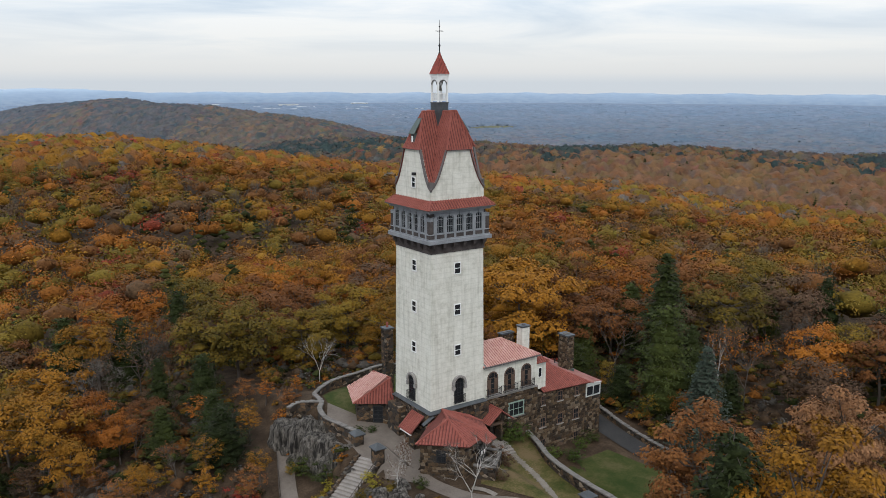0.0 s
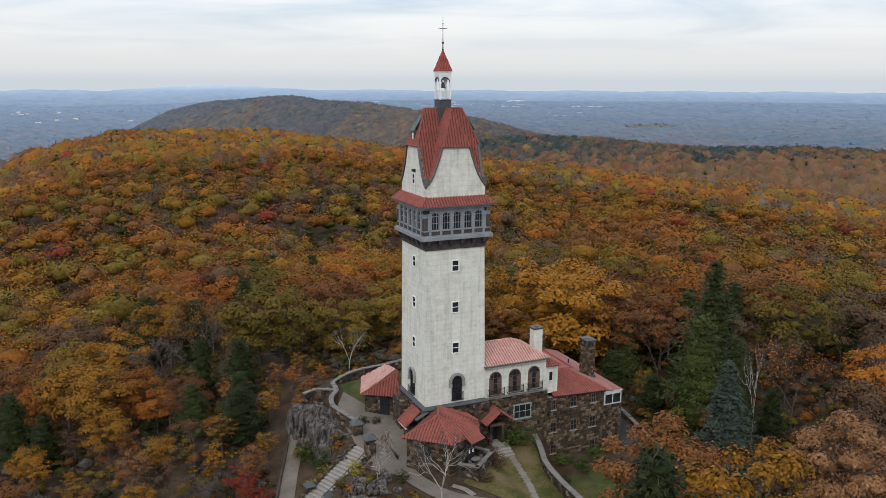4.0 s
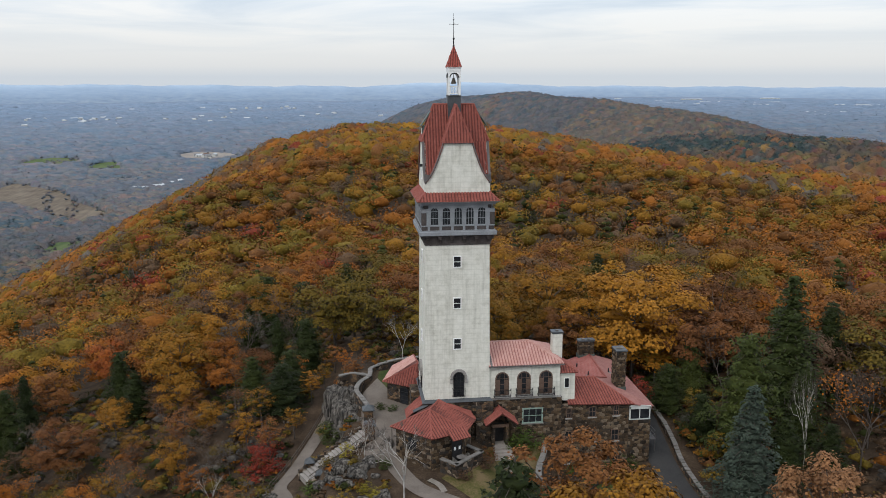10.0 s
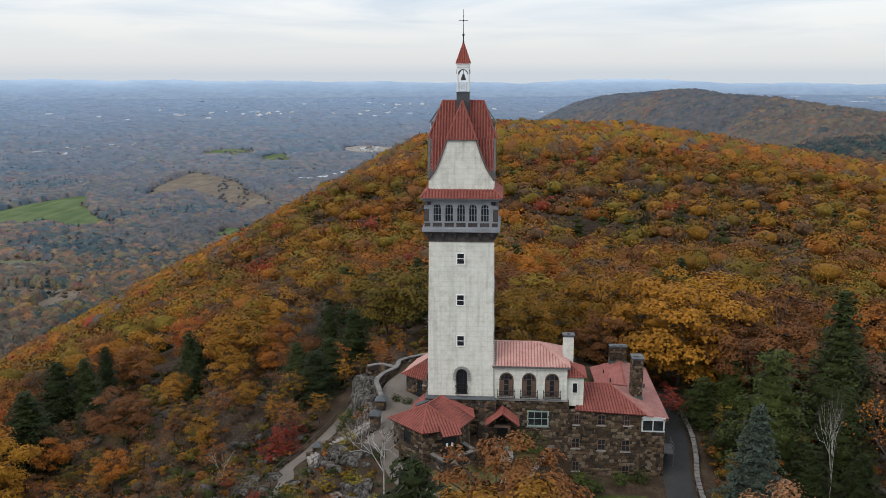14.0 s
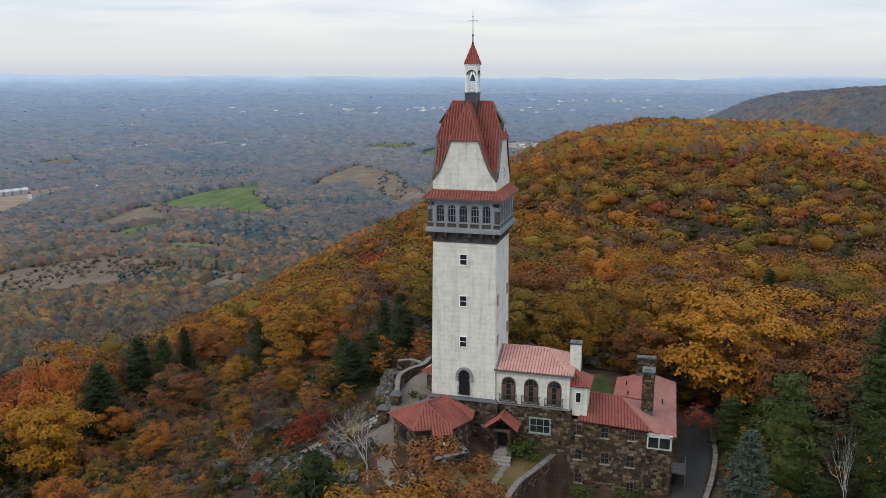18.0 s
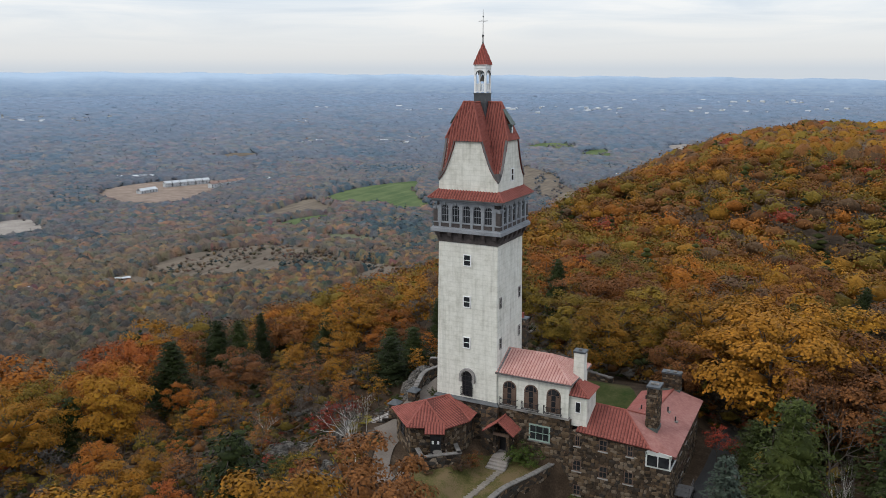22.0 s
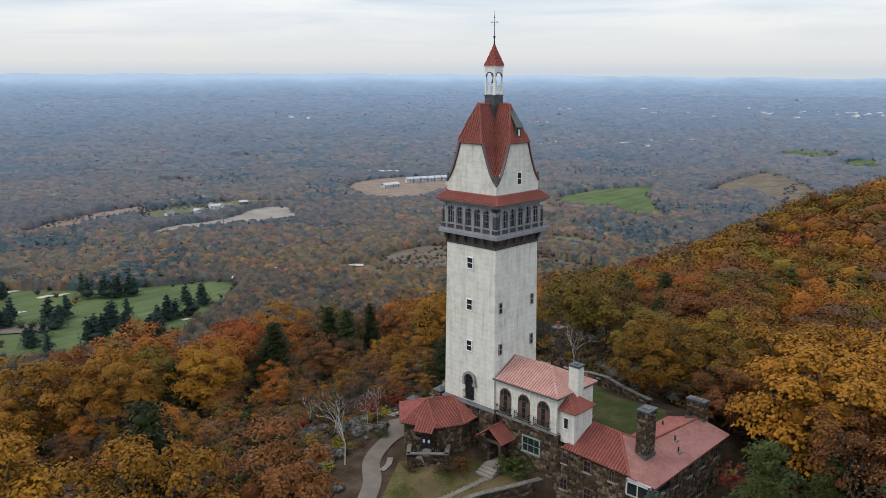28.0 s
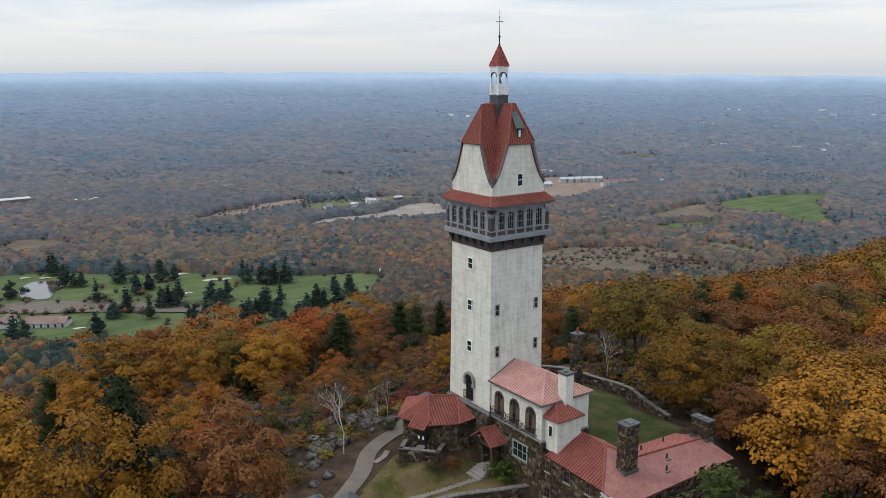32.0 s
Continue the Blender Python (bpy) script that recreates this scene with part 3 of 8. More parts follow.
def evergreens(name, xs, ys, height, radius, cols, tiers, sprays, card, g, label, mat="forest", shape=0.75):
    """Far evergreens: ragged tiers of boughs that narrow to a top."""
    n = len(xs)
    base = np.stack([xs, ys, ground_z(xs, ys)], 1)
    f = (np.arange(tiers)[None] + 0.35 + 0.3 * g.random((n, tiers))) / tiers
    w = radius[:, None] * (1 - 0.94 * f) ** shape
    cen = base[:, None] + np.stack([0.16 * w * g.normal(size=f.shape), 0.16 * w * g.normal(size=f.shape), height[:, None] * (0.14 + 0.82 * f)], -1)
    V, T = lumps(cen.reshape(-1, 3), (w * 0.82).ravel(), 0.62, g, 0.34, (OCT_V, OCT_T))
    # inner tiers darkened in colour to stand in for shade
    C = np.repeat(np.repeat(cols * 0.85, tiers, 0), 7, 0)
    idx = np.repeat(np.arange(n), sprays)
    m = len(idx)
    f = 1 - np.sqrt(g.random(m))
    a = g.random(m) * 6.283
    lobe = 0.86 + 0.2 * np.sin(a * 3 + idx * 1.7 + f * 9) + 0.22 * g.random(m)
    q = radius[idx] * (1 - 0.94 * f) ** shape * lobe
    cc = base[idx] + np.stack([np.cos(a) * q, np.sin(a) * q, height[idx] * (0.12 + 0.88 * f) - 0.12 * q], 1)
    P, Q = cards(cc, np.stack([0.5 * np.cos(a), 0.5 * np.sin(a), np.full(m, 0.8)], 1), card, g, 0.5, 0.5)
    Q = Q + len(V)
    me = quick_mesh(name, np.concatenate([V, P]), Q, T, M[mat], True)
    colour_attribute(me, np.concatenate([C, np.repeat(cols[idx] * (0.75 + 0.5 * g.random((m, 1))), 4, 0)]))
    return tagged(new(name, me), label, "woods", kind="stuff")


def bare_woods(name, xs, ys, height, radius, cols, twigs, width, g, label, mat="forest"):
    """Far leafless trees: a fan of thin grey limbs and twigs from each trunk."""
    n = len(xs)
    base = np.stack([xs, ys, ground_z(xs, ys)], 1)
    idx = np.repeat(np.arange(n), twigs)
    m = len(idx)
    a, u = g.random(m) * 6.283, g.random(m)
    h = height[idx]
    p0 = base[idx] + np.stack([0.22 * radius[idx] * u * np.cos(a), 0.22 * radius[idx] * u * np.sin(a), h * (0.25 + 0.4 * u)], 1)
    out = radius[idx] * (0.35 + 0.65 * g.random(m)) * (1 - 0.35 * u)
    p1 = base[idx] + np.stack([out * np.cos(a + 0.4 * g.normal(size=m)), out * np.sin(a + 0.4 * g.normal(size=m)), h * (0.62 + 0.38 * np.sqrt(g.random(m)) * (1 - 0.5 * (out / radius[idx]) ** 2))], 1)
    d = p1 - p0
    side = np.cross(d, unit(m, g))
    side *= width * (0.6 + 0.8 * g.random((m, 1))) / (np.linalg.norm(side, axis=1, keepdims=True) + 1e-9)
    mid = (p0 + p1) / 2 + 0.08 * radius[idx][:, None] * g.normal(size=(m, 3))
    V = np.stack([p0 - side, mid - side * 0.8, p1, mid + side * 0.8], 1).reshape(-1, 3)
    me = quick_mesh(name, V, np.arange(4 * m).reshape(-1, 4), None, M[mat], True)
    colour_attribute(me, np.repeat(cols[idx] * (0.7 + 0.6 * g.random((m, 1))), 4, 0))
    return tagged(new(name, me), label, "woods", kind="stuff")


HUES = np.array([LEAF[k][1] for k in ("orange", "rust", "gold", "olive", "red", "brown", "green", "pine", "twig", "amber")]) * 0.98 + 0.002


def hue_of(n, weights, g, x=None, y=None):
    """Leaf colours: mostly one kind to a tree, kinds gathered in stands."""
    w = np.zeros(len(HUES))
    w[:len(weights)] = weights
    w = w / w.sum()
    cum = np.cumsum(w)
    u = g.random(n)
    if x is not None:
        p = 0.5 + 0.22 * (np.sin(x / 31 + 1.4 * np.sin(y / 43)) + np.sin(y / 37 + 1.2 * np.sin(x / 53 + 1)))
        u = (0.62 * u + 0.38 * np.clip(p, 0, 1))
        u = np.argsort(np.argsort(u)) / n
    i = np.minimum(np.searchsorted(cum, u), len(HUES) - 1)
    c = HUES[i] * (0.8 + 0.4 * g.random((n, 1)))
    mean = (HUES * w[:, None]).sum(0)
    ever = np.isin(i, (6, 7))[:, None]
    return np.where(ever, 0.95 * c + 0.05 * mean, (0.86 * c + 0.14 * mean) * np.array((0.96, 1.03, 1.1))), i


def scatter(x0, x1, y0, y1, step, g, keep):
    """Jittered grid of places for which keep(x, y) holds."""
    gx, gy = np.meshgrid(np.arange(x0, x1, step), np.arange(y0, y1, step))
    gx = gx + (np.arange(gx.shape[0]) % 2)[:, None] * step * 0.5
    x = gx.ravel() + (g.random(gx.size) - 0.5) * step * 0.8
    y = gy.ravel() + (g.random(gx.size) - 0.5) * step * 0.8
    m = keep(x, y)
    return x[m], y[m]


NEAR_R, MID_R = 150.0, 420.0


def on_hill(x, y):
    return ground_z(x, y) > -175


def facing(x, y):
    """The half of the land that lies beyond the tower."""
    return (y > -70 - 0.2 * np.abs(x)) & (np.abs(x) < 2.4 * (y + 150))


# middle distance: crowns with many leaf sprays
x, y = scatter(-430, 430, -120, 430, 9.4, rng, lambda x, y: (np.hypot(x, y) > NEAR_R) & (np.hypot(x, y) < MID_R) & facing(x, y) & on_hill(x, y))
HILL = (18, 19, 17, 21, 2.2, 8, 4, 4, 7, 3)


def hillside(prefix, x, y, height, radius, c, kind, k, card, sprays, g, where, size, tiers, needles, twigs, width):
    """Leafy crowns, evergreens and bare trees over one stretch of hill."""
    ever, bare = np.isin(kind, (6, 7)), kind == 8
    m = ~(ever | bare)
    if k:
        woods(prefix + "_woods", x[m], y[m], height[m], radius[m], c[m], k, card, sprays, g, "autumn woods in orange, rust, gold and olive " + where, 0.66, size, core=0.58)
    evergreens(prefix + "_evergreens", x[ever], y[ever], height[ever] * 1.12, radius[ever] * 0.74, c[ever], tiers, needles, card * 0.9, g, "dark green pines among the autumn woods " + where)
    bare_woods(prefix + "_bare_woods", x[bare], y[bare], height[bare] * 1.02, radius[bare] * 0.9, c[bare] * 1.15, twigs, width, g, "leafless mauve-grey trees " + where)


c, kind = hue_of(len(x), HILL, rng, x, y)
hillside("middle", x, y, 9.5 + 6.0 * rng.random(len(x)), 4.8 + 2.8 * rng.random(len(x)) ** 1.2, c, kind, 9, 0.82, 185, rng, "on the hillside", (0.30, 0.16), 6, 90, 90, 0.07)
# far side of the hill
x, y = scatter(-800, 1000, -150, 1020, 10.8, rng, lambda x, y: (np.hypot(x, y) >= MID_R) & (np.hypot(x, y) < 1080) & facing(x, y) & (ground_z(x, y) > -218))
c, kind = hue_of(len(x), HILL, rng, x, y)
hillside("far", x, y, 10 + 6 * rng.random(len(x)), 5.4 + 2.6 * rng.random(len(x)), c, kind, 0, 1.6, 0, rng, "on the ridge", (0.40, 0.2), 5, 26, 40, 0.16)

# ---- building helpers ----


def thing(name, label, category, at=(0, 0, 0), group="", kind=""):
    e = new(name)
    e.location = at
    e.empty_display_size = 0.3
    return tagged(e, label, category, group, kind)


def part(name, bm, mat, parent, label="", kind=""):
    """Links a bmesh, given in world places, as one mesh under a thing or a part."""
    me = bpy.data.meshes.new(name)
    bm.to_mesh(me)
    bm.free()
    me.materials.append(mat)
    ob = new(name, me)
    ob.parent = parent
    p, off = parent, Vector()
    while p:
        off += p.location
        p = p.parent
    if off.length:
        me.transform(Matrix.Translation(-off))
    return tagged(ob, label, kind=kind)


def poly(bm, pts, mtx=None):
    vs = [bm.verts.new(mtx @ Vector(p) if mtx else p) for p in pts]
    return bm.faces.new(vs)


def box(bm, x0, x1, y0, y1, z0, z1, mtx=None, bevel=0.0):
    r = bmesh.ops.create_cube(bm, size=1.0)
    m = Matrix.Translation(((x0 + x1) / 2, (y0 + y1) / 2, (z0 + z1) / 2)) @ Matrix.Diagonal((abs(x1 - x0), abs(y1 - y0), abs(z1 - z0), 1))
    bmesh.ops.transform(bm, matrix=(mtx @ m if mtx else m), verts=r["verts"])
    if bevel:
        es = list({e for v in r["verts"] for e in v.link_edges})
        bmesh.ops.bevel(bm, geom=es, offset=bevel, segments=1, affect="EDGES")
    return bm


def new_box(*a, **k):
    return box(bmesh.new(), *a, **k)


def tube(bm, a, b, r0, r1=None, seg=8, mtx=None):
    a, b = Vector(a), Vector(b)
    r1 = r0 if r1 is None else r1
    r = bmesh.ops.create_cone(bm, cap_ends=True, segments=seg, radius1=r0, radius2=max(r1, 0.001), depth=(b - a).length)
    m = Matrix.Translation((a + b) / 2) @ (b - a).to_track_quat("Z", "Y").to_matrix().to_4x4()
    bmesh.ops.transform(bm, matrix=(mtx @ m if mtx else m), verts=r["verts"])
    return bm


def ball(bm, at, r, seg=8, mtx=None, scale=(1, 1, 1)):
    q = bmesh.ops.create_uvsphere(bm, u_segments=seg, v_segments=max(4, seg // 2 + 1), radius=r)
    m = Matrix.Translation(at) @ Matrix.Diagonal((*scale, 1))
    bmesh.ops.transform(bm, matrix=(mtx @ m if mtx else m), verts=q["verts"])
    return bm


def slab(bm, pts, thick, mtx=None):
    """A flat polygon given thickness against its normal."""
    ps = [mtx @ Vector(p) if mtx else Vector(p) for p in pts]
    n = Vector()
    for i in range(len(ps)):
        n += ps[i].cross(ps[(i + 1) % len(ps)])
    n.normalize()
    top = [bm.verts.new(p) for p in ps]
    bot = [bm.verts.new(p - n * thick) for p in ps]
    bm.faces.new(top)
    bm.faces.new(bot[::-1])
    for i in range(len(ps)):
        j = (i + 1) % len(ps)
        bm.faces.new((top[j], top[i], bot[i], bot[j]))
    return bm


def arch_pts(w, h, n=8):
    """Outline of a round-headed opening, width w, full height h, from its base's middle."""
    r = w / 2
    return [(-r, 0), (r, 0)] + [(r * math.cos(a), h - r + r * math.sin(a)) for a in np.linspace(0, math.pi, n + 1)]


def extrude_outline(bm, pts, y0, y1, mtx):
    """An outline in the x-z plane pushed from y0 to y1."""
    a = [bm.verts.new(mtx @ Vector((x, y0, z))) for x, z in pts]
    b = [bm.verts.new(mtx @ Vector((x, y1, z))) for x, z in pts]
    bm.faces.new(a)
    bm.faces.new(b[::-1])
    for i in range(len(pts)):
        j = (i + 1) % len(pts)
        bm.faces.new((a[j], a[i], b[i], b[j]))
    return bm


def frame_outline(bm, outer, inner, y0, y1, mtx):
    """A ring between two outlines with the same number of points, pushed from y0 to y1."""
    n = len(outer)
    A = [[bm.verts.new(mtx @ Vector((x, y, z))) for x, z in o] for o, y in ((outer, y0), (inner, y0), (inner, y1), (outer, y1))]
    for i in range(n):
        j = (i + 1) % n
        for k in range(4):
            p, q = A[k], A[(k + 1) % 4]
            bm.faces.new((p[i], p[j], q[j], q[i]))
    return bm


def tile_roof(parent, name, pts, mat, pitch=0.34, rib=0.075, thick=0.12, label=""):
    """A roof plane of clay tiles: a slab with raised rolls that run down the slope, broken at every course.
    pts: a convex polygon; the slope is taken from its normal."""
    P = [Vector(p) for p in pts]
    n = Vector()
    for i in range(len(P)):
        n += P[i].cross(P[(i + 1) % len(P)])
    n.normalize()
    if n.z < 0:
        P.reverse()
        n = -n
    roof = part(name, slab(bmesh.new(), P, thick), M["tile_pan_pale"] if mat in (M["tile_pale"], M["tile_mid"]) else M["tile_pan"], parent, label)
    across = Vector((0, 0, 1)).cross(n).normalized()
    down = n.cross(across)
    if down.z > 0:
        down = -down
    o = P[0]
    uv = [((p - o).dot(across), (p - o).dot(down)) for p in P]
    lo, hi = min(u for u, v in uv), max(u for u, v in uv)
    vtop = min(v for u, v in uv)
    course = 0.42
    verts, quads = [], []
    u = lo + pitch * 0.5
    while u < hi - 0.03:
        vs = []
        for i in range(len(uv)):
            (u0, v0), (u1, v1) = uv[i], uv[(i + 1) % len(uv)]
            if (u0 - u) * (u1 - u) <= 0 and abs(u1 - u0) > 1e-6:
                vs.append(v0 + (v1 - v0) * (u - u0) / (u1 - u0))
        if len(vs) >= 2 and max(vs) - min(vs) > 0.1:
            a, b = min(vs), max(vs) + 0.03
            v = vtop + math.floor((a - vtop) / course) * course
            while v < b - 0.02:
                s, e = max(v, a), min(v + course, b)
                for t, h in ((s, rib * 0.9), (e, rib * 1.7)):
                    for du, hh in ((-0.55, 0), (-0.27, 0.85), (0.27, 0.85), (0.55, 0)):
                        verts.append(o + across * (u + du * pitch * 0.62) + down * t + n * (hh * h))
                k = len(verts) - 8
                quads += [(k + i, k + i + 1, k + i + 5, k + i + 4) for i in range(3)]
                quads.append((k + 4, k + 5, k + 6, k + 7))
                v += course
        u += pitch
    if quads:
        off = Vector()
        p = roof
        while p:
            off += p.location
            p = p.parent
        me = quick_mesh("tile_roll", np.array([q - off for q in verts]), np.array(quads), None, mat)
        ob = new("tile_roll", me)
        ob.parent = roof
        tagged(ob, kind="stuff")
    return roof


def ridge_caps(parent, a, b, mat, r=0.13):
    """Half-round ridge tiles from a to b."""
    a, b = Vector(a), Vector(b)
    n = max(2, int((b - a).length / 0.45))
    bm = bmesh.new()
    for i in range(n):
        p, q = a.lerp(b, i / n), a.lerp(b, (i + 0.96) / n)
        tube(bm, p, q, r, r * 1.12, 6)
    return part("ridge_tile", bm, mat, parent, kind="stuff")


def face_mtx(x, y, z, turn):
    """Pose of a wall opening: local x along the wall, local -y outwards, z up."""
    return pose(x, y, z, 0, 0, turn)


def sash_window(parent, m, w, h, frame_mat, bars=(1, 1), depth=0.22, name="window", lintel=None, sill=None, border=0.09):
    """A rectangular window set into a wall: frame, pane, glazing bars; m is the middle of its base on the wall's face."""
    fr = part(name, frame_outline(bmesh.new(), [(-w / 2, 0), (w / 2, 0), (w / 2, h), (-w / 2, h)], [(-w / 2 + border, border), (w / 2 - border, border), (w / 2 - border, h - border), (-w / 2 + border, h - border)], -0.09, depth * 0.5, m), frame_mat, parent)
    part("pane", box(bmesh.new(), -w / 2 + 0.03, w / 2 - 0.03, -0.03, 0.03, 0.03, h - 0.03, m), M["glass"], fr)
    bm = bmesh.new()
    for i in range(1, bars[0] + 1):
        xx = -w / 2 + w * i / (bars[0] + 1)
        box(bm, xx - 0.03, xx + 0.03, -0.06, 0.03, border, h - border, m)
    for i in range(1, bars[1] + 1):
        zz = h * i / (bars[1] + 1)
        box(bm, -w / 2 + border, w / 2 - border, -0.066, 0.03, zz - 0.035, zz + 0.035, m)
    if bars[0] or bars[1]:
        part("glazing_bar", bm, frame_mat, fr)
    else:
        bm.free()
    if sill:
        part("sill", box(bmesh.new(), -w / 2 - 0.12, w / 2 + 0.12, -0.14, 0.08, -0.14, 0.0, m), sill, fr)
    if lintel:
        part("lintel", box(bmesh.new(), -w / 2 - 0.15, w / 2 + 0.15, -0.06, 0.08, h, h + 0.2, m), lintel, fr)
    return fr


def arch_window(parent, m, w, h, frame_mat, name="arched_window", nx=3, nz=4, border=0.1, proud=0.09):
    out, inn = arch_pts(w, h), arch_pts(w - 2 * border, h - border)
    inn = [(x, max(z, border)) for x, z in inn]
    fr = part(name, frame_outline(bmesh.new(), out, inn, -proud, 0.12, m), frame_mat, parent)
    part("pane", extrude_outline(bmesh.new(), arch_pts(w - 0.05, h - 0.03), -0.03, 0.04, m), M["glass"], fr)
    bm = bmesh.new()
    for i in range(1, nx):
        xx = -w / 2 + w * i / nx
        top = h - w / 2 + math.sqrt(max(0, (w / 2) ** 2 - xx * xx)) - border
        box(bm, xx - 0.02, xx + 0.02, -0.055, 0.03, border, top, m)
    for i in range(1, nz):
        zz = (h - w / 2) * i / (nz - 1)
        box(bm, -w / 2 + border, w / 2 - border, -0.06, 0.03, zz - 0.025, zz + 0.025, m)
    part("glazing_bar", bm, frame_mat, fr)
    return fr

# ---- the tower ----
SIDES = ((0, 0), (1, 90), (2, 180), (3, 270))   # south, east, north, west
ZR = [pose(0, 0, 0, 0, 0, a) for _, a in SIDES]
B_HALF, T_HALF = 3.95, 3.76                       # shaft half widths at base and top


def shaft_half(z):
    return B_HALF + (T_HALF - B_HALF) * (z - 5.8) / 18.9


def on_shaft(side, s, z):
    """Pose on a face of the shaft, s metres along it."""
    return ZR[side] @ pose(s, -shaft_half(z), z)


tower = thing("observation_tower", "tall square white-rendered tower with red tiled top", "tower")


def make_tower():
    # stone plinth and flashing
    bm = bmesh.new()
    box(bm, -4.15, 4.15, -4.1, 4.1, -2.0, 5.5)
    box(bm, 2.2, 4.3, -4.55, -3.9, -2.0, 5.35)
    part("plinth", bm, M["rubble"], tower, "brown rubble stone plinth")
    bm = bmesh.new()
    slab(bm, [(-4.3, -4.3, 5.45), (4.3, -4.3, 5.45), (3.9, -3.9, 5.85), (-3.9, -3.9, 5.85)], 0.12)
    slab(bm, [(4.3, -4.3, 5.45), (4.3, 4.3, 5.45), (3.9, 3.9, 5.85), (3.9, -3.9, 5.85)], 0.12)
    slab(bm, [(4.3, 4.3, 5.45), (-4.3, 4.3, 5.45), (-3.9, 3.9, 5.85), (3.9, 3.9, 5.85)], 0.12)
    slab(bm, [(-4.3, 4.3, 5.45), (-4.3, -4.3, 5.45), (-3.9, -3.9, 5.85), (-3.9, 3.9, 5.85)], 0.12)
    part("flashing", bm, M["slate"], tower)
    # shaft
    bm = bmesh.new()
    b, t = B_HALF, T_HALF
    lo = [bm.verts.new(p) for p in ((-b, -b, 5.6), (b, -b, 5.6), (b, b, 5.6), (-b, b, 5.6))]
    hi = [bm.verts.new(p) for p in ((-t, -t, 24.75), (t, -t, 24.75), (t, t, 24.75), (-t, t, 24.75))]
    for i in range(4):
        j = (i + 1) % 4
        bm.faces.new((lo[i], lo[j], hi[j], hi[i]))
    bm.faces.new(lo[::-1])
    bm.faces.new(hi)
    part("shaft", bm, M["plaster"], tower, "white rendered masonry shaft with grey streaks")
    wins = [(0, -0.05, 22.0), (0, -0.05, 17.0), (0, -0.02, 12.0), (3, 0.35, 22.2), (3, 0.35, 17.2), (3, 0.35, 12.2), (2, 0, 22.0), (2, 0, 17.0)]
    for side, s, z in wins:
        sash_window(tower, on_shaft(side, s, z), 1.0, 1.42, M["white"], (0, 1), border=0.11)
    for s in (-2.9, 2.85):
        for z in (12.2, 17.15):
            sash_window(tower, on_shaft(1, s, z), 0.62, 1.36, M["stone_trim"], (0, 1), border=0.1)
    # round-headed doorways with hood moulds and little balconies
    for side, s in ((0, 0.14), (3, 0.0)):
        m = on_shaft(side, s, 6.1)
        door = arch_window(tower, m, 1.3, 3.1, M["iron"], "arched_door", 3, 5)
        hood = bmesh.new()
        for k in range(13):
            a0, a1 = math.pi * (k / 13) * 1.12 - 0.06 * math.pi, math.pi * ((k + 0.94) / 13) * 1.12 - 0.06 * math.pi
            q = [(0.72 * math.cos(a), 2.45 + 0.72 * math.sin(a)) for a in (a0, a1)] + [(1.0 * math.cos(a), 2.45 + 1.0 * math.sin(a)) for a in (a1, a0)]
            extrude_outline(hood, q[::-1], -0.28, 0.05, m)
        for sx in (-1, 1):
            box(hood, sx * 0.86 - 0.17, sx * 0.86 + 0.17, -0.3, 0.05, 1.72, 2.2, m)
        part("hood_mould", hood, M["stone_trim"], door, "carved grey stone hood", kind="stuff")
        bm = bmesh.new()
        for zz in (0.06, 1.0):
            box(bm, -0.75, 0.75, -0.42, -0.37, zz, zz + 0.05, m)
            for sx in (-0.75, 0.75):
                box(bm, sx - 0.025, sx + 0.025, -0.42, 0.0, zz, zz + 0.05, m)
        for xx in np.linspace(-0.75, 0.75, 11):
            box(bm, xx - 0.015, xx + 0.015, -0.41, -0.38, 0.06, 1.02, m)
        part("railing", bm, M["iron"], door, kind="stuff")
    # gallery: corbels, floor slab, panels, windows, cornice
    bm = bmesh.new()
    box(bm, -3.86, 3.86, -3.86, 3.86, 24.72, 25.95)
    part("frieze", bm, M["grey_dark"], tower, "dark weathered frieze under the gallery")
    for m in ZR:
        for xx in np.linspace(-3.55, 3.55, 6):
            bm = bmesh.new()
            pr = [(-0.45, 0.9), (0.0, 0.9), (0.0, 0.0), (-0.12, 0.05), (-0.2, 0.28), (-0.4, 0.45)]
            a = [bm.verts.new(m @ Vector((xx - 0.17, -3.86 + y, 25.02 + z))) for y, z in pr]
            c = [bm.verts.new(m @ Vector((xx + 0.17, -3.86 + y, 25.02 + z))) for y, z in pr]
            bm.faces.new(a[::-1])
            bm.faces.new(c)
            for i in range(len(pr)):
                j = (i + 1) % len(pr)
                bm.faces.new((a[i], a[j], c[j], c[i]))
            box(bm, xx - 0.22, xx + 0.22, -4.36, -3.86, 25.72, 25.94, m)
            part("corbel", bm, M["grey_dark"], tower)
    bm = bmesh.new()
    box(bm, -4.5, 4.5, -4.5, 4.5, 25.95, 26.42, bevel=0.04)
    box(bm, -4.34, 4.34, -4.34, 4.34, 26.42, 26.55)
    part("gallery_slab", bm, M["grey_trim"], tower, "grey moulded gallery floor slab")
    part("gallery_core", new_box(-3.9, 3.9, -3.9, 3.9, 26.5, 29.9), M["grey_dark"], tower)
    for m in ZR:
        side = part("gallery_front", new_box(-4.22, 4.22, -4.2, -3.95, 26.55, 27.08, m), M["grey_dark"], tower, "dark panelled parapet")
        bm = bmesh.new()
        box(bm, -4.25, 4.25, -4.26, -3.9, 27.02, 27.14, m)
        for xx in np.linspace(-3.4, 3.4, 6):
            box(bm, xx - 0.14, xx + 0.14, -4.25, -4.18, 26.56, 27.03, m)
        part("sill_course", bm, M["grey_trim"], side)
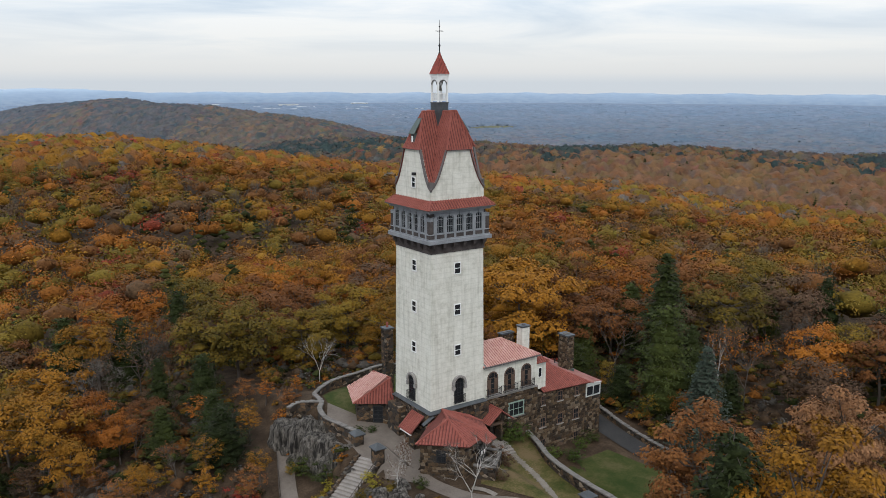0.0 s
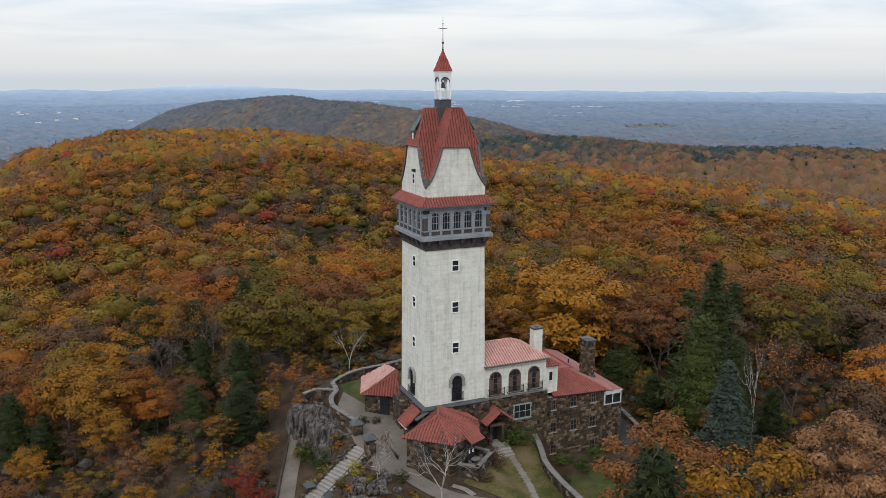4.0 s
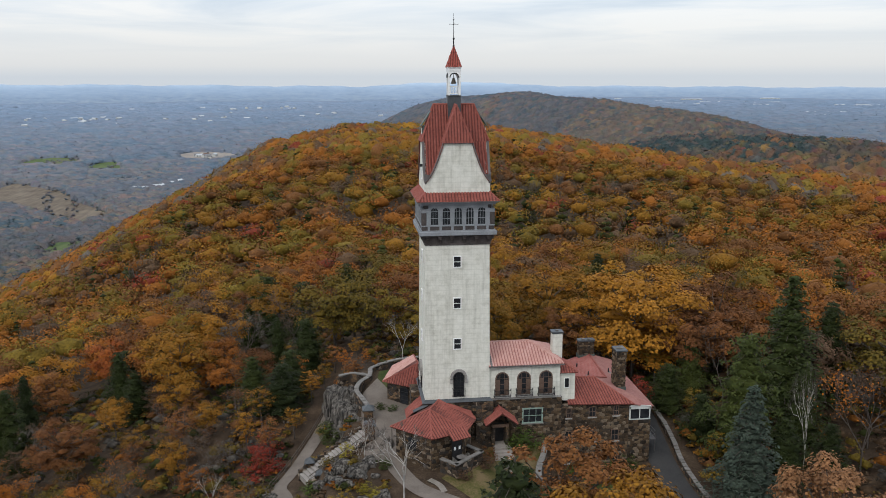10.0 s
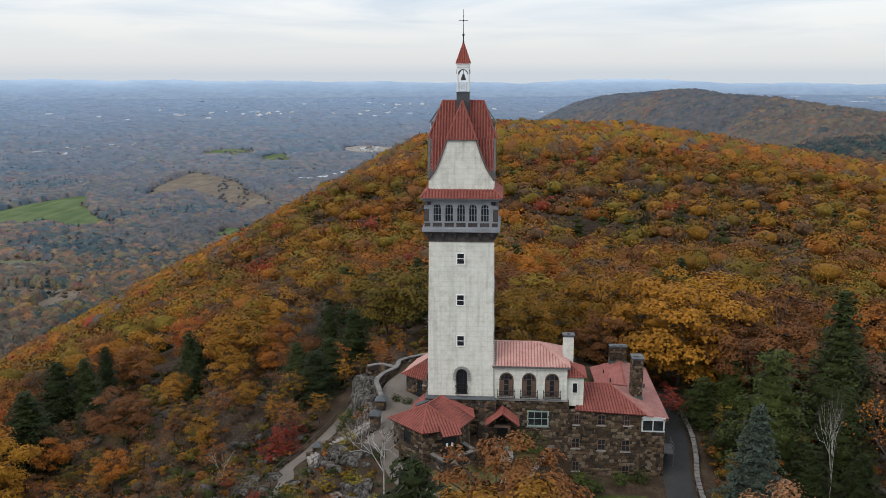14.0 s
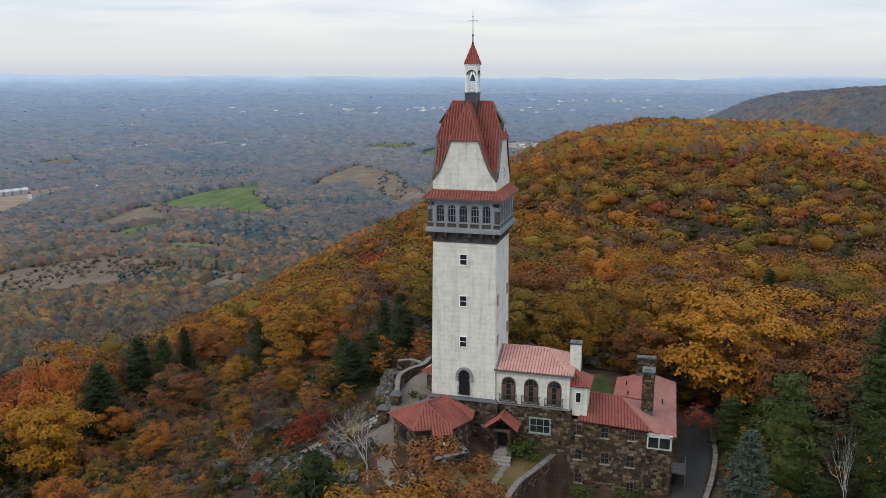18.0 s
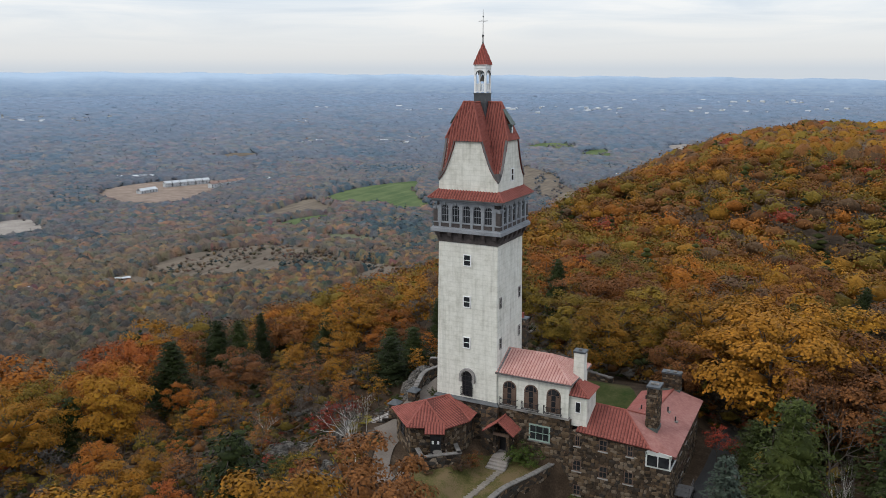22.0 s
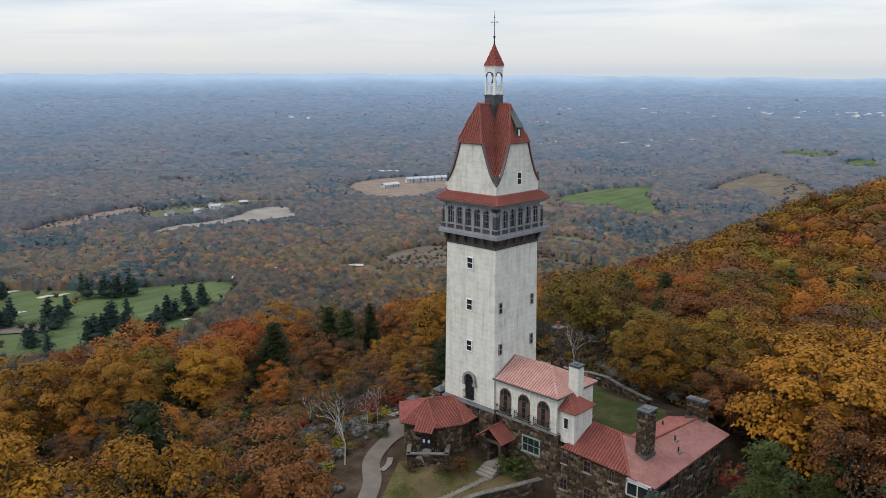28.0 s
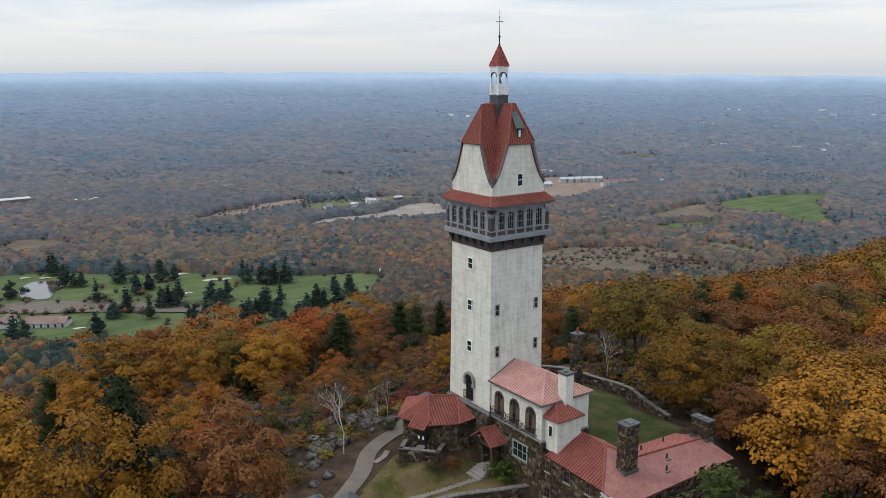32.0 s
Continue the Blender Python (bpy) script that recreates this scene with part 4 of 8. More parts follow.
        # pilasters between the round-headed windows
        for k in range(6):
            bm = bmesh.new()
            xx = -3.425 + 1.37 * k
            w = 0.21 if 0 < k < 5 else 0.24
            box(bm, xx - w, xx + w, -4.24, -3.92, 27.12, 29.05, m)
            box(bm, xx - w - 0.05, xx + w + 0.05, -4.29, -3.92, 28.62, 28.8, m)
            part("pilaster", bm, M["grey_trim"], side)
        for sx in (-1, 1):
            part("corner_block", new_box(sx * 3.98 - 0.3, sx * 3.98 + 0.3, -4.18, -3.92, 28.6, 29.0, m), M["grey_trim"], side)
        for sx in (-1, 1):
            part("corner_panel", new_box(sx * 3.97 - 0.28, sx * 3.97 + 0.28, -4.2, -3.93, 27.12, 28.6, m), M["grey_dark"], side)
        for k in range(5):
            xx = -2.74 + 1.37 * k
            wm = m @ pose(xx, -4.06, 27.12)
            arch_window(side, wm, 1.0, 2.12, M["grey_trim"], "gallery_window", 3, 3, 0.08, 0.04)
            bm = bmesh.new()
            arch = [(0.5 * math.cos(a), 1.62 + 0.5 * math.sin(a)) for a in np.linspace(math.pi, 0, 11)]
            extrude_outline(bm, [(-0.69, 1.62)] + arch + [(0.69, 1.62), (0.69, 2.45), (-0.69, 2.45)], -0.14, 0.1, wm)
            box(bm, -0.09, 0.09, -0.22, 0.0, 2.0, 2.4, wm)
            part("spandrel", bm, M["grey_trim"], side)
    bm = bmesh.new()
    box(bm, -4.36, 4.36, -4.36, 4.36, 29.5, 29.68)
    box(bm, -4.5, 4.5, -4.5, 4.5, 29.68, 29.88)
    part("cornice", bm, M["grey_trim"], tower)
    # skirt roof
    for m in ZR:
        pts = [m @ Vector(p) for p in ((-4.72, -4.72, 29.92), (4.72, -4.72, 29.92), (3.7, -3.7, 30.9), (-3.7, -3.7, 30.9))]
        sk = tile_roof(tower, "skirt_roof", pts, M["tile"], 0.36, 0.07, 0.1)
        bm = bmesh.new()
        box(bm, -4.74, 4.74, -4.76, -4.68, 29.8, 29.92, m)
        part("gutter", bm, M["verge"], sk)
        ridge_caps(tower, m @ Vector((4.72, -4.72, 29.95)), m @ Vector((3.7, -3.7, 30.92)), M["tile"], 0.1)
    # upper storey and its four gables
    prof = [(3.74, 32.1), (3.45, 32.3), (3.15, 32.72), (2.8, 33.3), (2.4, 34.25), (2.03, 35.25), (1.62, 36.5)]
    for k, m in enumerate(ZR):
        bm = bmesh.new()
        out = [(-3.74, 30.8), (3.74, 30.8)] + prof + [(-a, z) for a, z in prof[::-1]]
        extrude_outline(bm, out, -3.76, -3.45, m)
        g = part("gable_wall", bm, M["plaster"], tower, "white rendered gable with curved sides")
        for sx in (-1, 1):
            bm = bmesh.new()
            for (a0, z0), (a1, z1) in zip(prof[:-1], prof[1:]):
                q = [(sx * a0, z0), (sx * a1, z1), (sx * (a1 + 0.12), z1 + 0.06), (sx * (a0 + 0.12), z0 + 0.05)]
                extrude_outline(bm, q if sx < 0 else q[::-1], -3.92, -3.66, m)
            part("verge", bm, M["verge"], g)
        bm = bmesh.new()
        box(bm, -1.75, 1.75, -3.95, -3.7, 36.44, 36.56, m)
        part("eave_board", bm, M["verge"], g)
        hip = [m @ Vector(p) for p in ((-1.72, -3.96, 36.52), (1.72, -3.96, 36.52), (0, -2.4, 40.72))]
        tile_roof(tower, "hip_roof", hip, M["tile"], 0.34, 0.07, 0.08)
        ridge_caps(tower, hip[0], hip[2], M["tile"], 0.1)
        ridge_caps(tower, hip[1], hip[2], M["tile"], 0.1)
        ridge_caps(tower, m @ Vector((0, -2.45, 40.74)), m @ Vector((0, -0.6, 40.74)), M["tile"], 0.1)
        full = prof + [(0.0, 40.72)]
        for sx in (-1, 1):
            for (w0, z0), (w1, z1) in zip(full[:-1], full[1:]):
                e0 = 3.9 if z0 <= 36.5 else 3.9 - 1.5 * (z0 - 36.5) / 4.22
                e1 = 3.9 if z1 <= 36.5 else 3.9 - 1.5 * (z1 - 36.5) / 4.22
                q = [m @ Vector(p) for p in ((sx * w0, -w0, z0), (sx * w0, -e0, z0), (sx * w1, -e1, z1), (sx * w1, -w1, z1))]
                tile_roof(tower, "gable_roof", q, M["tile"], 0.34, 0.07, 0.05)
    for m in ZR:
        bm = bmesh.new()
        tube(bm, m @ Vector((3.72, -3.72, 31.85)), m @ Vector((3.5, -3.5, 32.9)), 0.1, 0.42, 8)
        part("valley_spout", bm, M["verge"], tower)
    # windows of the upper storey
    sash_window(tower, ZR[1] @ pose(0.17, -3.76, 31.75), 0.85, 1.5, M["white"], (0, 1), border=0.1)
    sash_window(tower, ZR[3] @ pose(0.25, -3.76, 32.05), 0.85, 1.3, M["white"], (0, 1), border=0.1)
    bm = bmesh.new()
    box(bm, 0.3, 0.75, -4.1, -3.74, 33.55, 33.85, ZR[3])
    part("wall_lamp", bm, M["iron"], tower)
    # louvred dormers on the east and west hips
    for k in (1, 3):
        m = ZR[k]
        d = part("dormer", box(bmesh.new(), -0.42, 0.42, -3.7, -2.6, 37.05, 38.3, m), M["copper"], tower, "green copper dormer")
        bm = bmesh.new()
        slab(bm, [m @ Vector(p) for p in ((-0.6, -3.95, 38.25), (0.6, -3.95, 38.25), (0.42, -2.75, 40.0), (-0.42, -2.75, 40.0))], 0.1)
        part("dormer_roof", bm, M["copper"], d)
        part("louvre", box(bmesh.new(), -0.3, 0.3, -3.74, -3.68, 37.15, 38.1, m), M["iron"], d)
        part("vent", box(bmesh.new(), -0.13, 0.13, -3.8, -3.7, 37.3, 38.0, m), M["white"], d)
    # belfry
    bm = bmesh.new()
    box(bm, -0.74, 0.74, -0.74, 0.74, 38.6, 41.66)
    box(bm, -0.8, 0.8, -0.8, 0.8, 41.66, 41.76)
    part("belfry_base", bm, M["slate"], tower, "slate-blue sheet metal belfry base")
    belfry = part("belfry_cornice", new_box(-0.76, 0.76, -0.76, 0.76, 44.5, 44.92, bevel=0.03), M["white"], tower, "white painted open belfry")
    for sx in (-1, 1):
        for sy in (-1, 1):
            part("post", new_box(sx * 0.63 - 0.1, sx * 0.63 + 0.1, sy * 0.63 - 0.1, sy * 0.63 + 0.1, 41.76, 44.5), M["white"], belfry)
    for m in ZR:
        bm = bmesh.new()
        arch = [(0.5 * math.cos(a), 43.75 + 0.5 * math.sin(a)) for a in np.linspace(math.pi, 0, 11)]
        extrude_outline(bm, [(-0.6, 43.6), (-0.5, 43.6)] + arch + [(0.5, 43.6), (0.6, 43.6), (0.6, 44.5), (-0.6, 44.5)], -0.72, -0.6, m)
        part("arch", bm, M["white"], belfry)
        bm = bmesh.new()
        ring = [(0.52 * math.cos(a), 43.75 + 0.52 * math.sin(a)) for a in np.linspace(math.pi, 0, 11)]
        for p, q in zip(ring[:-1], ring[1:]):
            tube(bm, m @ Vector((p[0], -0.74, p[1])), m @ Vector((q[0], -0.74, q[1])), 0.05, 0.05, 6)
        part("arch_band", bm, M["iron"], belfry)
        bm = bmesh.new()
        for zz in (41.9, 42.72):
            box(bm, -0.55, 0.55, -0.66, -0.6, zz, zz + 0.08, m)
        for xx in np.linspace(-0.45, 0.45, 6):
            box(bm, xx - 0.03, xx + 0.03, -0.65, -0.61, 41.95, 42.74, m)
        part("balustrade", bm, M["white"], belfry, kind="stuff")
    bm = bmesh.new()
    tube(bm, (0, 0, 43.05), (0, 0, 43.5), 0.34, 0.2, 12)
    tube(bm, (0, 0, 43.5), (0, 0, 43.75), 0.2, 0.1, 12)
    tube(bm, (0, 0, 43.75), (0, 0, 44.5), 0.04, 0.04, 6)
    part("bell", bm, M["bronze"], belfry, "dark bronze bell")
    spire = part("spire_eave", new_box(-0.84, 0.84, -0.84, 0.84, 44.88, 44.98), M["white"], tower)
    for m in ZR:
        q = [m @ Vector(p) for p in ((-0.84, -0.84, 44.95), (0.84, -0.84, 44.95), (0.03, -0.03, 47.35), (-0.03, -0.03, 47.35))]
        tile_roof(spire, "spire_roof", q, M["tile_spire"], 0.2, 0.035, 0.03)
    bm = bmesh.new()
    tube(bm, (0, 0, 47.1), (0, 0, 48.2), 0.075, 0.06, 8)
    tube(bm, (0, 0, 48.2), (0, 0, 51.0), 0.045, 0.02, 6)
    ball(bm, (0, 0, 48.15), 0.14)
    ball(bm, (0, 0, 47.35), 0.12)
    ball(bm, (0, 0, 50.25), 0.08)
    for a in (0, 90):
        m = pose(0, 0, 49.75, 0, 0, a)
        tube(bm, (-0.55, 0, 0), (0.55, 0, 0), 0.03, 0.03, 6, m)
    part("finial", bm, M["iron"], tower, "wrought iron finial with compass arms")


make_tower()

# ---- the house at the tower's foot ----
house = thing("stone_house", "rambling brown fieldstone house with red tiled roofs", "house", (15, 0, 0))
wing = thing("loggia_wing", "white rendered wing with three arched windows", "house wing", (8, 0, 0))


def make_wing():
    part("wall", new_box(3.8, 12.72, -3.72, 3.2, 5.5, 9.62), M["plaster"], wing, "white rendered wall")
    part("string_course", new_box(4.0, 12.85, -3.9, 3.3, 5.32, 5.52), M["stone_trim"], wing)
    for i, x in enumerate((5.5, 8.2, 10.94)):
        m = face_mtx(x, -3.72, 5.85, 0)
        w = arch_window(wing, m, 1.7, 2.98, M["brown_paint"], "arched_window", 3, 4, 0.14, 0.06)
        for sx in (-1, 1):
            part("door_leaf", box(bmesh.new(), sx * 0.52 - 0.26, sx * 0.52 + 0.26, -0.06, 0.03, 0.1, 2.0, m), M["brown_paint"], w)
        bm = bmesh.new()
        for zz in (0.0, 0.72):
            box(bm, -1.02, 1.02, -0.5, -0.45, zz, zz + 0.05, m)
            for sx in (-1.02, 1.02):
                box(bm, sx - 0.025, sx + 0.025, -0.5, 0, zz, zz + 0.05, m)
        for xx in np.linspace(-1.02, 1.02, 14):
            box(bm, xx - 0.015, xx + 0.015, -0.49, -0.46, 0.0, 0.74, m)
        for sx in (-1.02, 1.02):
            box(bm, sx - 0.035, sx + 0.035, -0.52, -0.45, -0.1, 1.0, m)
        part("balcony_rail", bm, M["iron"], w)
        part("balcony_floor", box(bmesh.new(), -1.05, 1.05, -0.5, 0.0, -0.12, -0.04, m), M["stone_trim"], w)
    for x in (4.3, 6.85, 9.57, 12.2):
        bm = bmesh.new()
        tube(bm, (x, -3.76, 8.85), (x, -3.70, 8.85), 0.24, 0.24, 14)
        part("roundel", bm, M["plaster"], wing)
    e, zt = 9.72, 11.6
    x0, x1, y0, y1, rx, ry = 3.8, 13.05, -4.05, 3.45, 9.4, -0.3
    a, b, c, d = (x0, y0, e), (x1, y0, e), (x1, y1, e), (x0, y1, e)
    r0, r1 = (x0, ry, zt), (rx, ry, zt)
    for q in ((a, b, r1, r0), (b, c, r1), (c, d, r0, r1)):
        tile_roof(wing, "roof", list(q), M["tile_pale"], 0.36, 0.05, 0.14, "faded pink clay tile roof")
    for p, q in ((r0, r1), (b, r1), (c, r1)):
        ridge_caps(wing, p, q, M["tile_pale"], 0.11)
    bm = bmesh.new()
    box(bm, x0, x1 + 0.04, y0 - 0.08, y0 + 0.04, e - 0.2, e - 0.03)
    box(bm, x1 - 0.04, x1 + 0.08, y0, y1, e - 0.2, e - 0.03)
    part("gutter", bm, M["verge"], wing)
    bm = bmesh.new()
    slab(bm, [(3.98, -4.1, 9.75), (4.3, -4.1, 9.75), (4.3, ry, zt + 0.06), (3.98, ry, zt + 0.06)], 0.1)
    part("flashing", bm, M["verge"], wing)
    ch = part("chimney", new_box(12.35, 13.6, -1.15, -0.05, 7.8, 12.6), M["plaster"], wing, "white rendered chimney")
    part("chimney_cap", new_box(12.25, 13.7, -1.25, 0.05, 12.6, 12.8), M["slate"], ch)
    part("flue", new_box(12.8, 13.15, -0.8, -0.45, 12.8, 12.95), M["verge"], ch)
    # little stair turret with its own hipped roof
    part("turret", new_box(12.72, 14.75, -3.25, 0.15, 4.6, 8.25), M["plaster"], wing)
    q = [(12.6, -3.55, 8.3), (15.05, -3.55, 8.3), (15.05, 0.4, 8.3), (12.7, 0.4, 8.3)]
    k0, k1 = (13.0, -2.0, 9.5), (13.2, -1.2, 9.5)
    tile_roof(wing, "turret_roof", [q[0], q[1], k0], M["tile"], 0.34, 0.06)
    tile_roof(wing, "turret_roof", [q[1], q[2], k1, k0], M["tile"], 0.34, 0.06)
    tile_roof(wing, "turret_roof", [q[2], q[3], k1], M["tile"], 0.34, 0.06)
    ridge_caps(wing, q[1], k0, M["tile"], 0.1)
    ridge_caps(wing, q[2], k1, M["tile"], 0.1)
    sash_window(wing, face_mtx(13.7, -3.25, 6.25, 0), 0.62, 1.3, M["white"], (0, 0), border=0.05)


make_wing()


def make_house():
    part("south_wall", new_box(13.0, 21.7, -3.75, 0.5, -8, 4.1), M["rubble"], house, "brown fieldstone wall")
    part("porch_base", new_box(21.7, 24.5, -3.752, 0.5, -8, 1.75), M["rubble"], house)
    part("wing_base", new_box(4.0, 13.0, -3.748, 3.2, -4, 5.32), M["rubble"], house)
    part("east_range", new_box(17.6, 24.4, 0.4, 12.6, -8, 3.35), M["rubble"], house)
    # roofs
    e = 4.35
    A, Bq, C = (13.75, -4.05, e), (22.25, -4.05, 3.95), (24.95, -3.6, 3.45)
    K0, K1 = (14.6, 0.35, 6.25), (18.3, 0.35, 6.1)
    R1, NE, NW, W1 = (21.3, 12.6, 4.9), (24.85, 13.1, 3.7), (17.2, 12.9, 3.7), (17.2, 3.5, 4.1)
    tile_roof(house, "roof", [A, Bq, K1, K0], M["tile"], 0.36, 0.07, 0.12, "red clay tile roof")
    tile_roof(house, "roof", [Bq, C, NE, R1, (20.6, 2.2, 5.15), K1], M["tile_mid"], 0.36, 0.04, 0.12)
    tile_roof(house, "roof", [R1, NW, W1, (20.6, 2.2, 5.15)], M["tile_mid"], 0.36, 0.04, 0.1)
    tile_roof(house, "roof", [K0, K1, (20.6, 2.2, 5.15), (17.2, 3.6, 4.25), (14.9, 3.6, 4.5)], M["tile_mid"], 0.36, 0.04, 0.1)
    ridge_caps(house, K0, K1, M["tile"], 0.12)
    ridge_caps(house, K1, Bq, M["tile"], 0.12)
    ridge_caps(house, K1, (20.6, 2.2, 5.2), M["tile"], 0.1)
    ridge_caps(house, (20.6, 2.2, 5.2), R1, M["tile"], 0.12)
    # corner sun porch
    porch = part("porch", new_box(21.75, 24.5, -3.8, -1.0, 1.75, 1.86), M["porch_white"], house, "white framed corner porch")
    bm = bmesh.new()
    for x in (21.8, 24.35):
        box(bm, x - 0.08, x + 0.08, -3.85, -3.65, 1.86, 3.5)
    box(bm, 21.7, 24.5, -3.85, -3.65, 3.2, 3.55)
    box(bm, 24.3, 24.52, -3.85, -1.0, 3.1, 3.4)
    box(bm, 23.0, 23.12, -3.83, -3.7, 1.86, 3.2)
    part("frame", bm, M["porch_white"], porch)
    bm = bmesh.new()
    v = [bm.verts.new(p) for p in ((21.7, -3.9, 3.55), (24.55, -3.9, 3.5), (22.2, -3.9, 3.95), (21.7, -3.72, 3.55), (24.55, -3.72, 3.5), (22.2, -3.72, 3.95))]
    for q in ((0, 1, 2), (5, 4, 3), (0, 3, 4, 1), (1, 4, 5, 2), (2, 5, 3, 0)):
        bm.faces.new([v[i] for i in q])
    part("gable_board", bm, M["porch_white"], porch)
    part("pane", new_box(21.9, 24.3, -3.8, -3.76, 1.95, 3.3), M["glass"], porch)
    part("side_pane", new_box(24.38, 24.42, -3.7, 0.4, 1.95, 3.25), M["glass"], porch)
    part("back_wall", new_box(21.75, 22.0, -3.6, 0.4, 1.75, 3.7), M["rubble"], porch)
    # chimneys
    for (x0, x1, y0, y1, zt, zb) in ((20.85, 22.1, -0.75, 1.0, 9.7, 3.5), (19.8, 22.0, 12.2, 13.1, 6.85, 3.0)):
        ch = part("chimney", new_box(x0, x1, y0, y1, zb, zt), M["rubble"], house, "fieldstone chimney")
        part("chimney_cap", new_box(x0 - 0.12, x1 + 0.12, y0 - 0.12, y1 + 0.12, zt, zt + 0.2), M["slate"], ch)
        for fx in (0.3, 0.68):
            bm = bmesh.new()
            box(bm, x0 + (x1 - x0) * fx - 0.2, x0 + (x1 - x0) * fx + 0.2, (y0 + y1) / 2 - 0.25, (y0 + y1) / 2 + 0.25, zt + 0.2, zt + 0.32)
            part("flue_cover", bm, M["cap"], ch)
        part("flashing", new_box(x0 - 0.1, x1 + 0.1, y0 - 0.14, y1 + 0.1, zb, (5.0 if zt > 8 else 4.9)), M["copper"], ch)
    # windows on the south wall: x, base z, width, height
    for x, z, w, h in ((13.95, 2.45, 0.62, 1.3), (16.95, 2.45, 0.95, 1.35), (20.0, 2.5, 0.7, 1.3), (13.95, -0.62, 1.0, 1.35), (17.05, -0.8, 0.98, 1.45), (19.95, -0.85, 1.0, 1.5), (14.05, -3.6, 0.9, 1.25), (20.05, -4.3, 0.9, 1.6)):
        sash_window(house, face_mtx(x, -3.75, z, 0), w, h, M["brown_paint"], (1, 1), lintel=M["rubble"], sill=M["stone_trim"])
    m = face_mtx(17.3, -3.75, -6.2, 0)
    d = part("cellar_door", extrude_outline(bmesh.new(), arch_pts(1.3, 2.6), -0.06, 0.1, m), M["brown_paint"], house, "red-brown arched cellar door")
    for y, z, wd, h in ((1.6, 1.6, 1.0, 1.4), (4.6, 1.6, 1.0, 1.4), (7.6, 1.6, 1.0, 1.4), (10.6, 1.6, 1.0, 1.4), (3.0, -1.6, 1.0, 1.4), (7.0, -1.6, 1.0, 1.4)):
        sash_window(house, face_mtx(24.4, y, z, 90), wd, h, M["brown_paint"], (1, 1), lintel=M["rubble"], sill=M["stone_trim"])
    # vent pipes on the roof
    for x, y, z in ((23.2, 4.2, 4.15), (22.0, 5.6, 4.6), (18.6, 9.0, 4.2), (19.0, 5.0, 4.5)):
        vp = part("vent_pipe", tube(bmesh.new(), (x, y, z - 0.2), (x, y, z + 0.6), 0.09, 0.09, 8), M["iron"], house)
        part("vent_flashing", new_box(x - 0.3, x + 0.3, y - 0.3, y + 0.3, z - 0.1, z + 0.03), M["cap"], vp)
    # green triple window over the garden
    m = face_mtx(9.35, -3.75, 2.05, 0)
    g = sash_window(house, m, 2.6, 2.0, M["green_paint"], (2, 1), border=0.16, sill=M["cap"])
    # entrance porch
    ent = part("entrance_porch", new_box(4.1, 4.45, -5.2, -3.7, 0, 2.4), M["rubble"], house)
    part("pier", new_box(5.75, 6.1, -5.2, -3.7, 0, 2.4), M["rubble"], ent)
    part("door", new_box(4.45, 5.75, -3.95, -3.85, 0, 2.35), M["iron"], ent, "dark entrance door")
    for sx in (-1, 1):
        q = [(5.1, -6.2, 4.55), (5.1, -3.7, 4.55), (5.1 + sx * 1.95, -3.7, 3.05), (5.1 + sx * 1.95, -6.2, 3.05)]
        tile_roof(ent, "porch_roof", q, M["tile"], 0.32, 0.06, 0.1)
    ridge_caps(ent, (5.1, -6.2, 4.6), (5.1, -3.75, 4.6), M["tile"], 0.1)
    part("lintel", new_box(4.1, 6.1, -5.25, -5.0, 2.35, 2.7), M["brown_paint"], ent)


make_house()


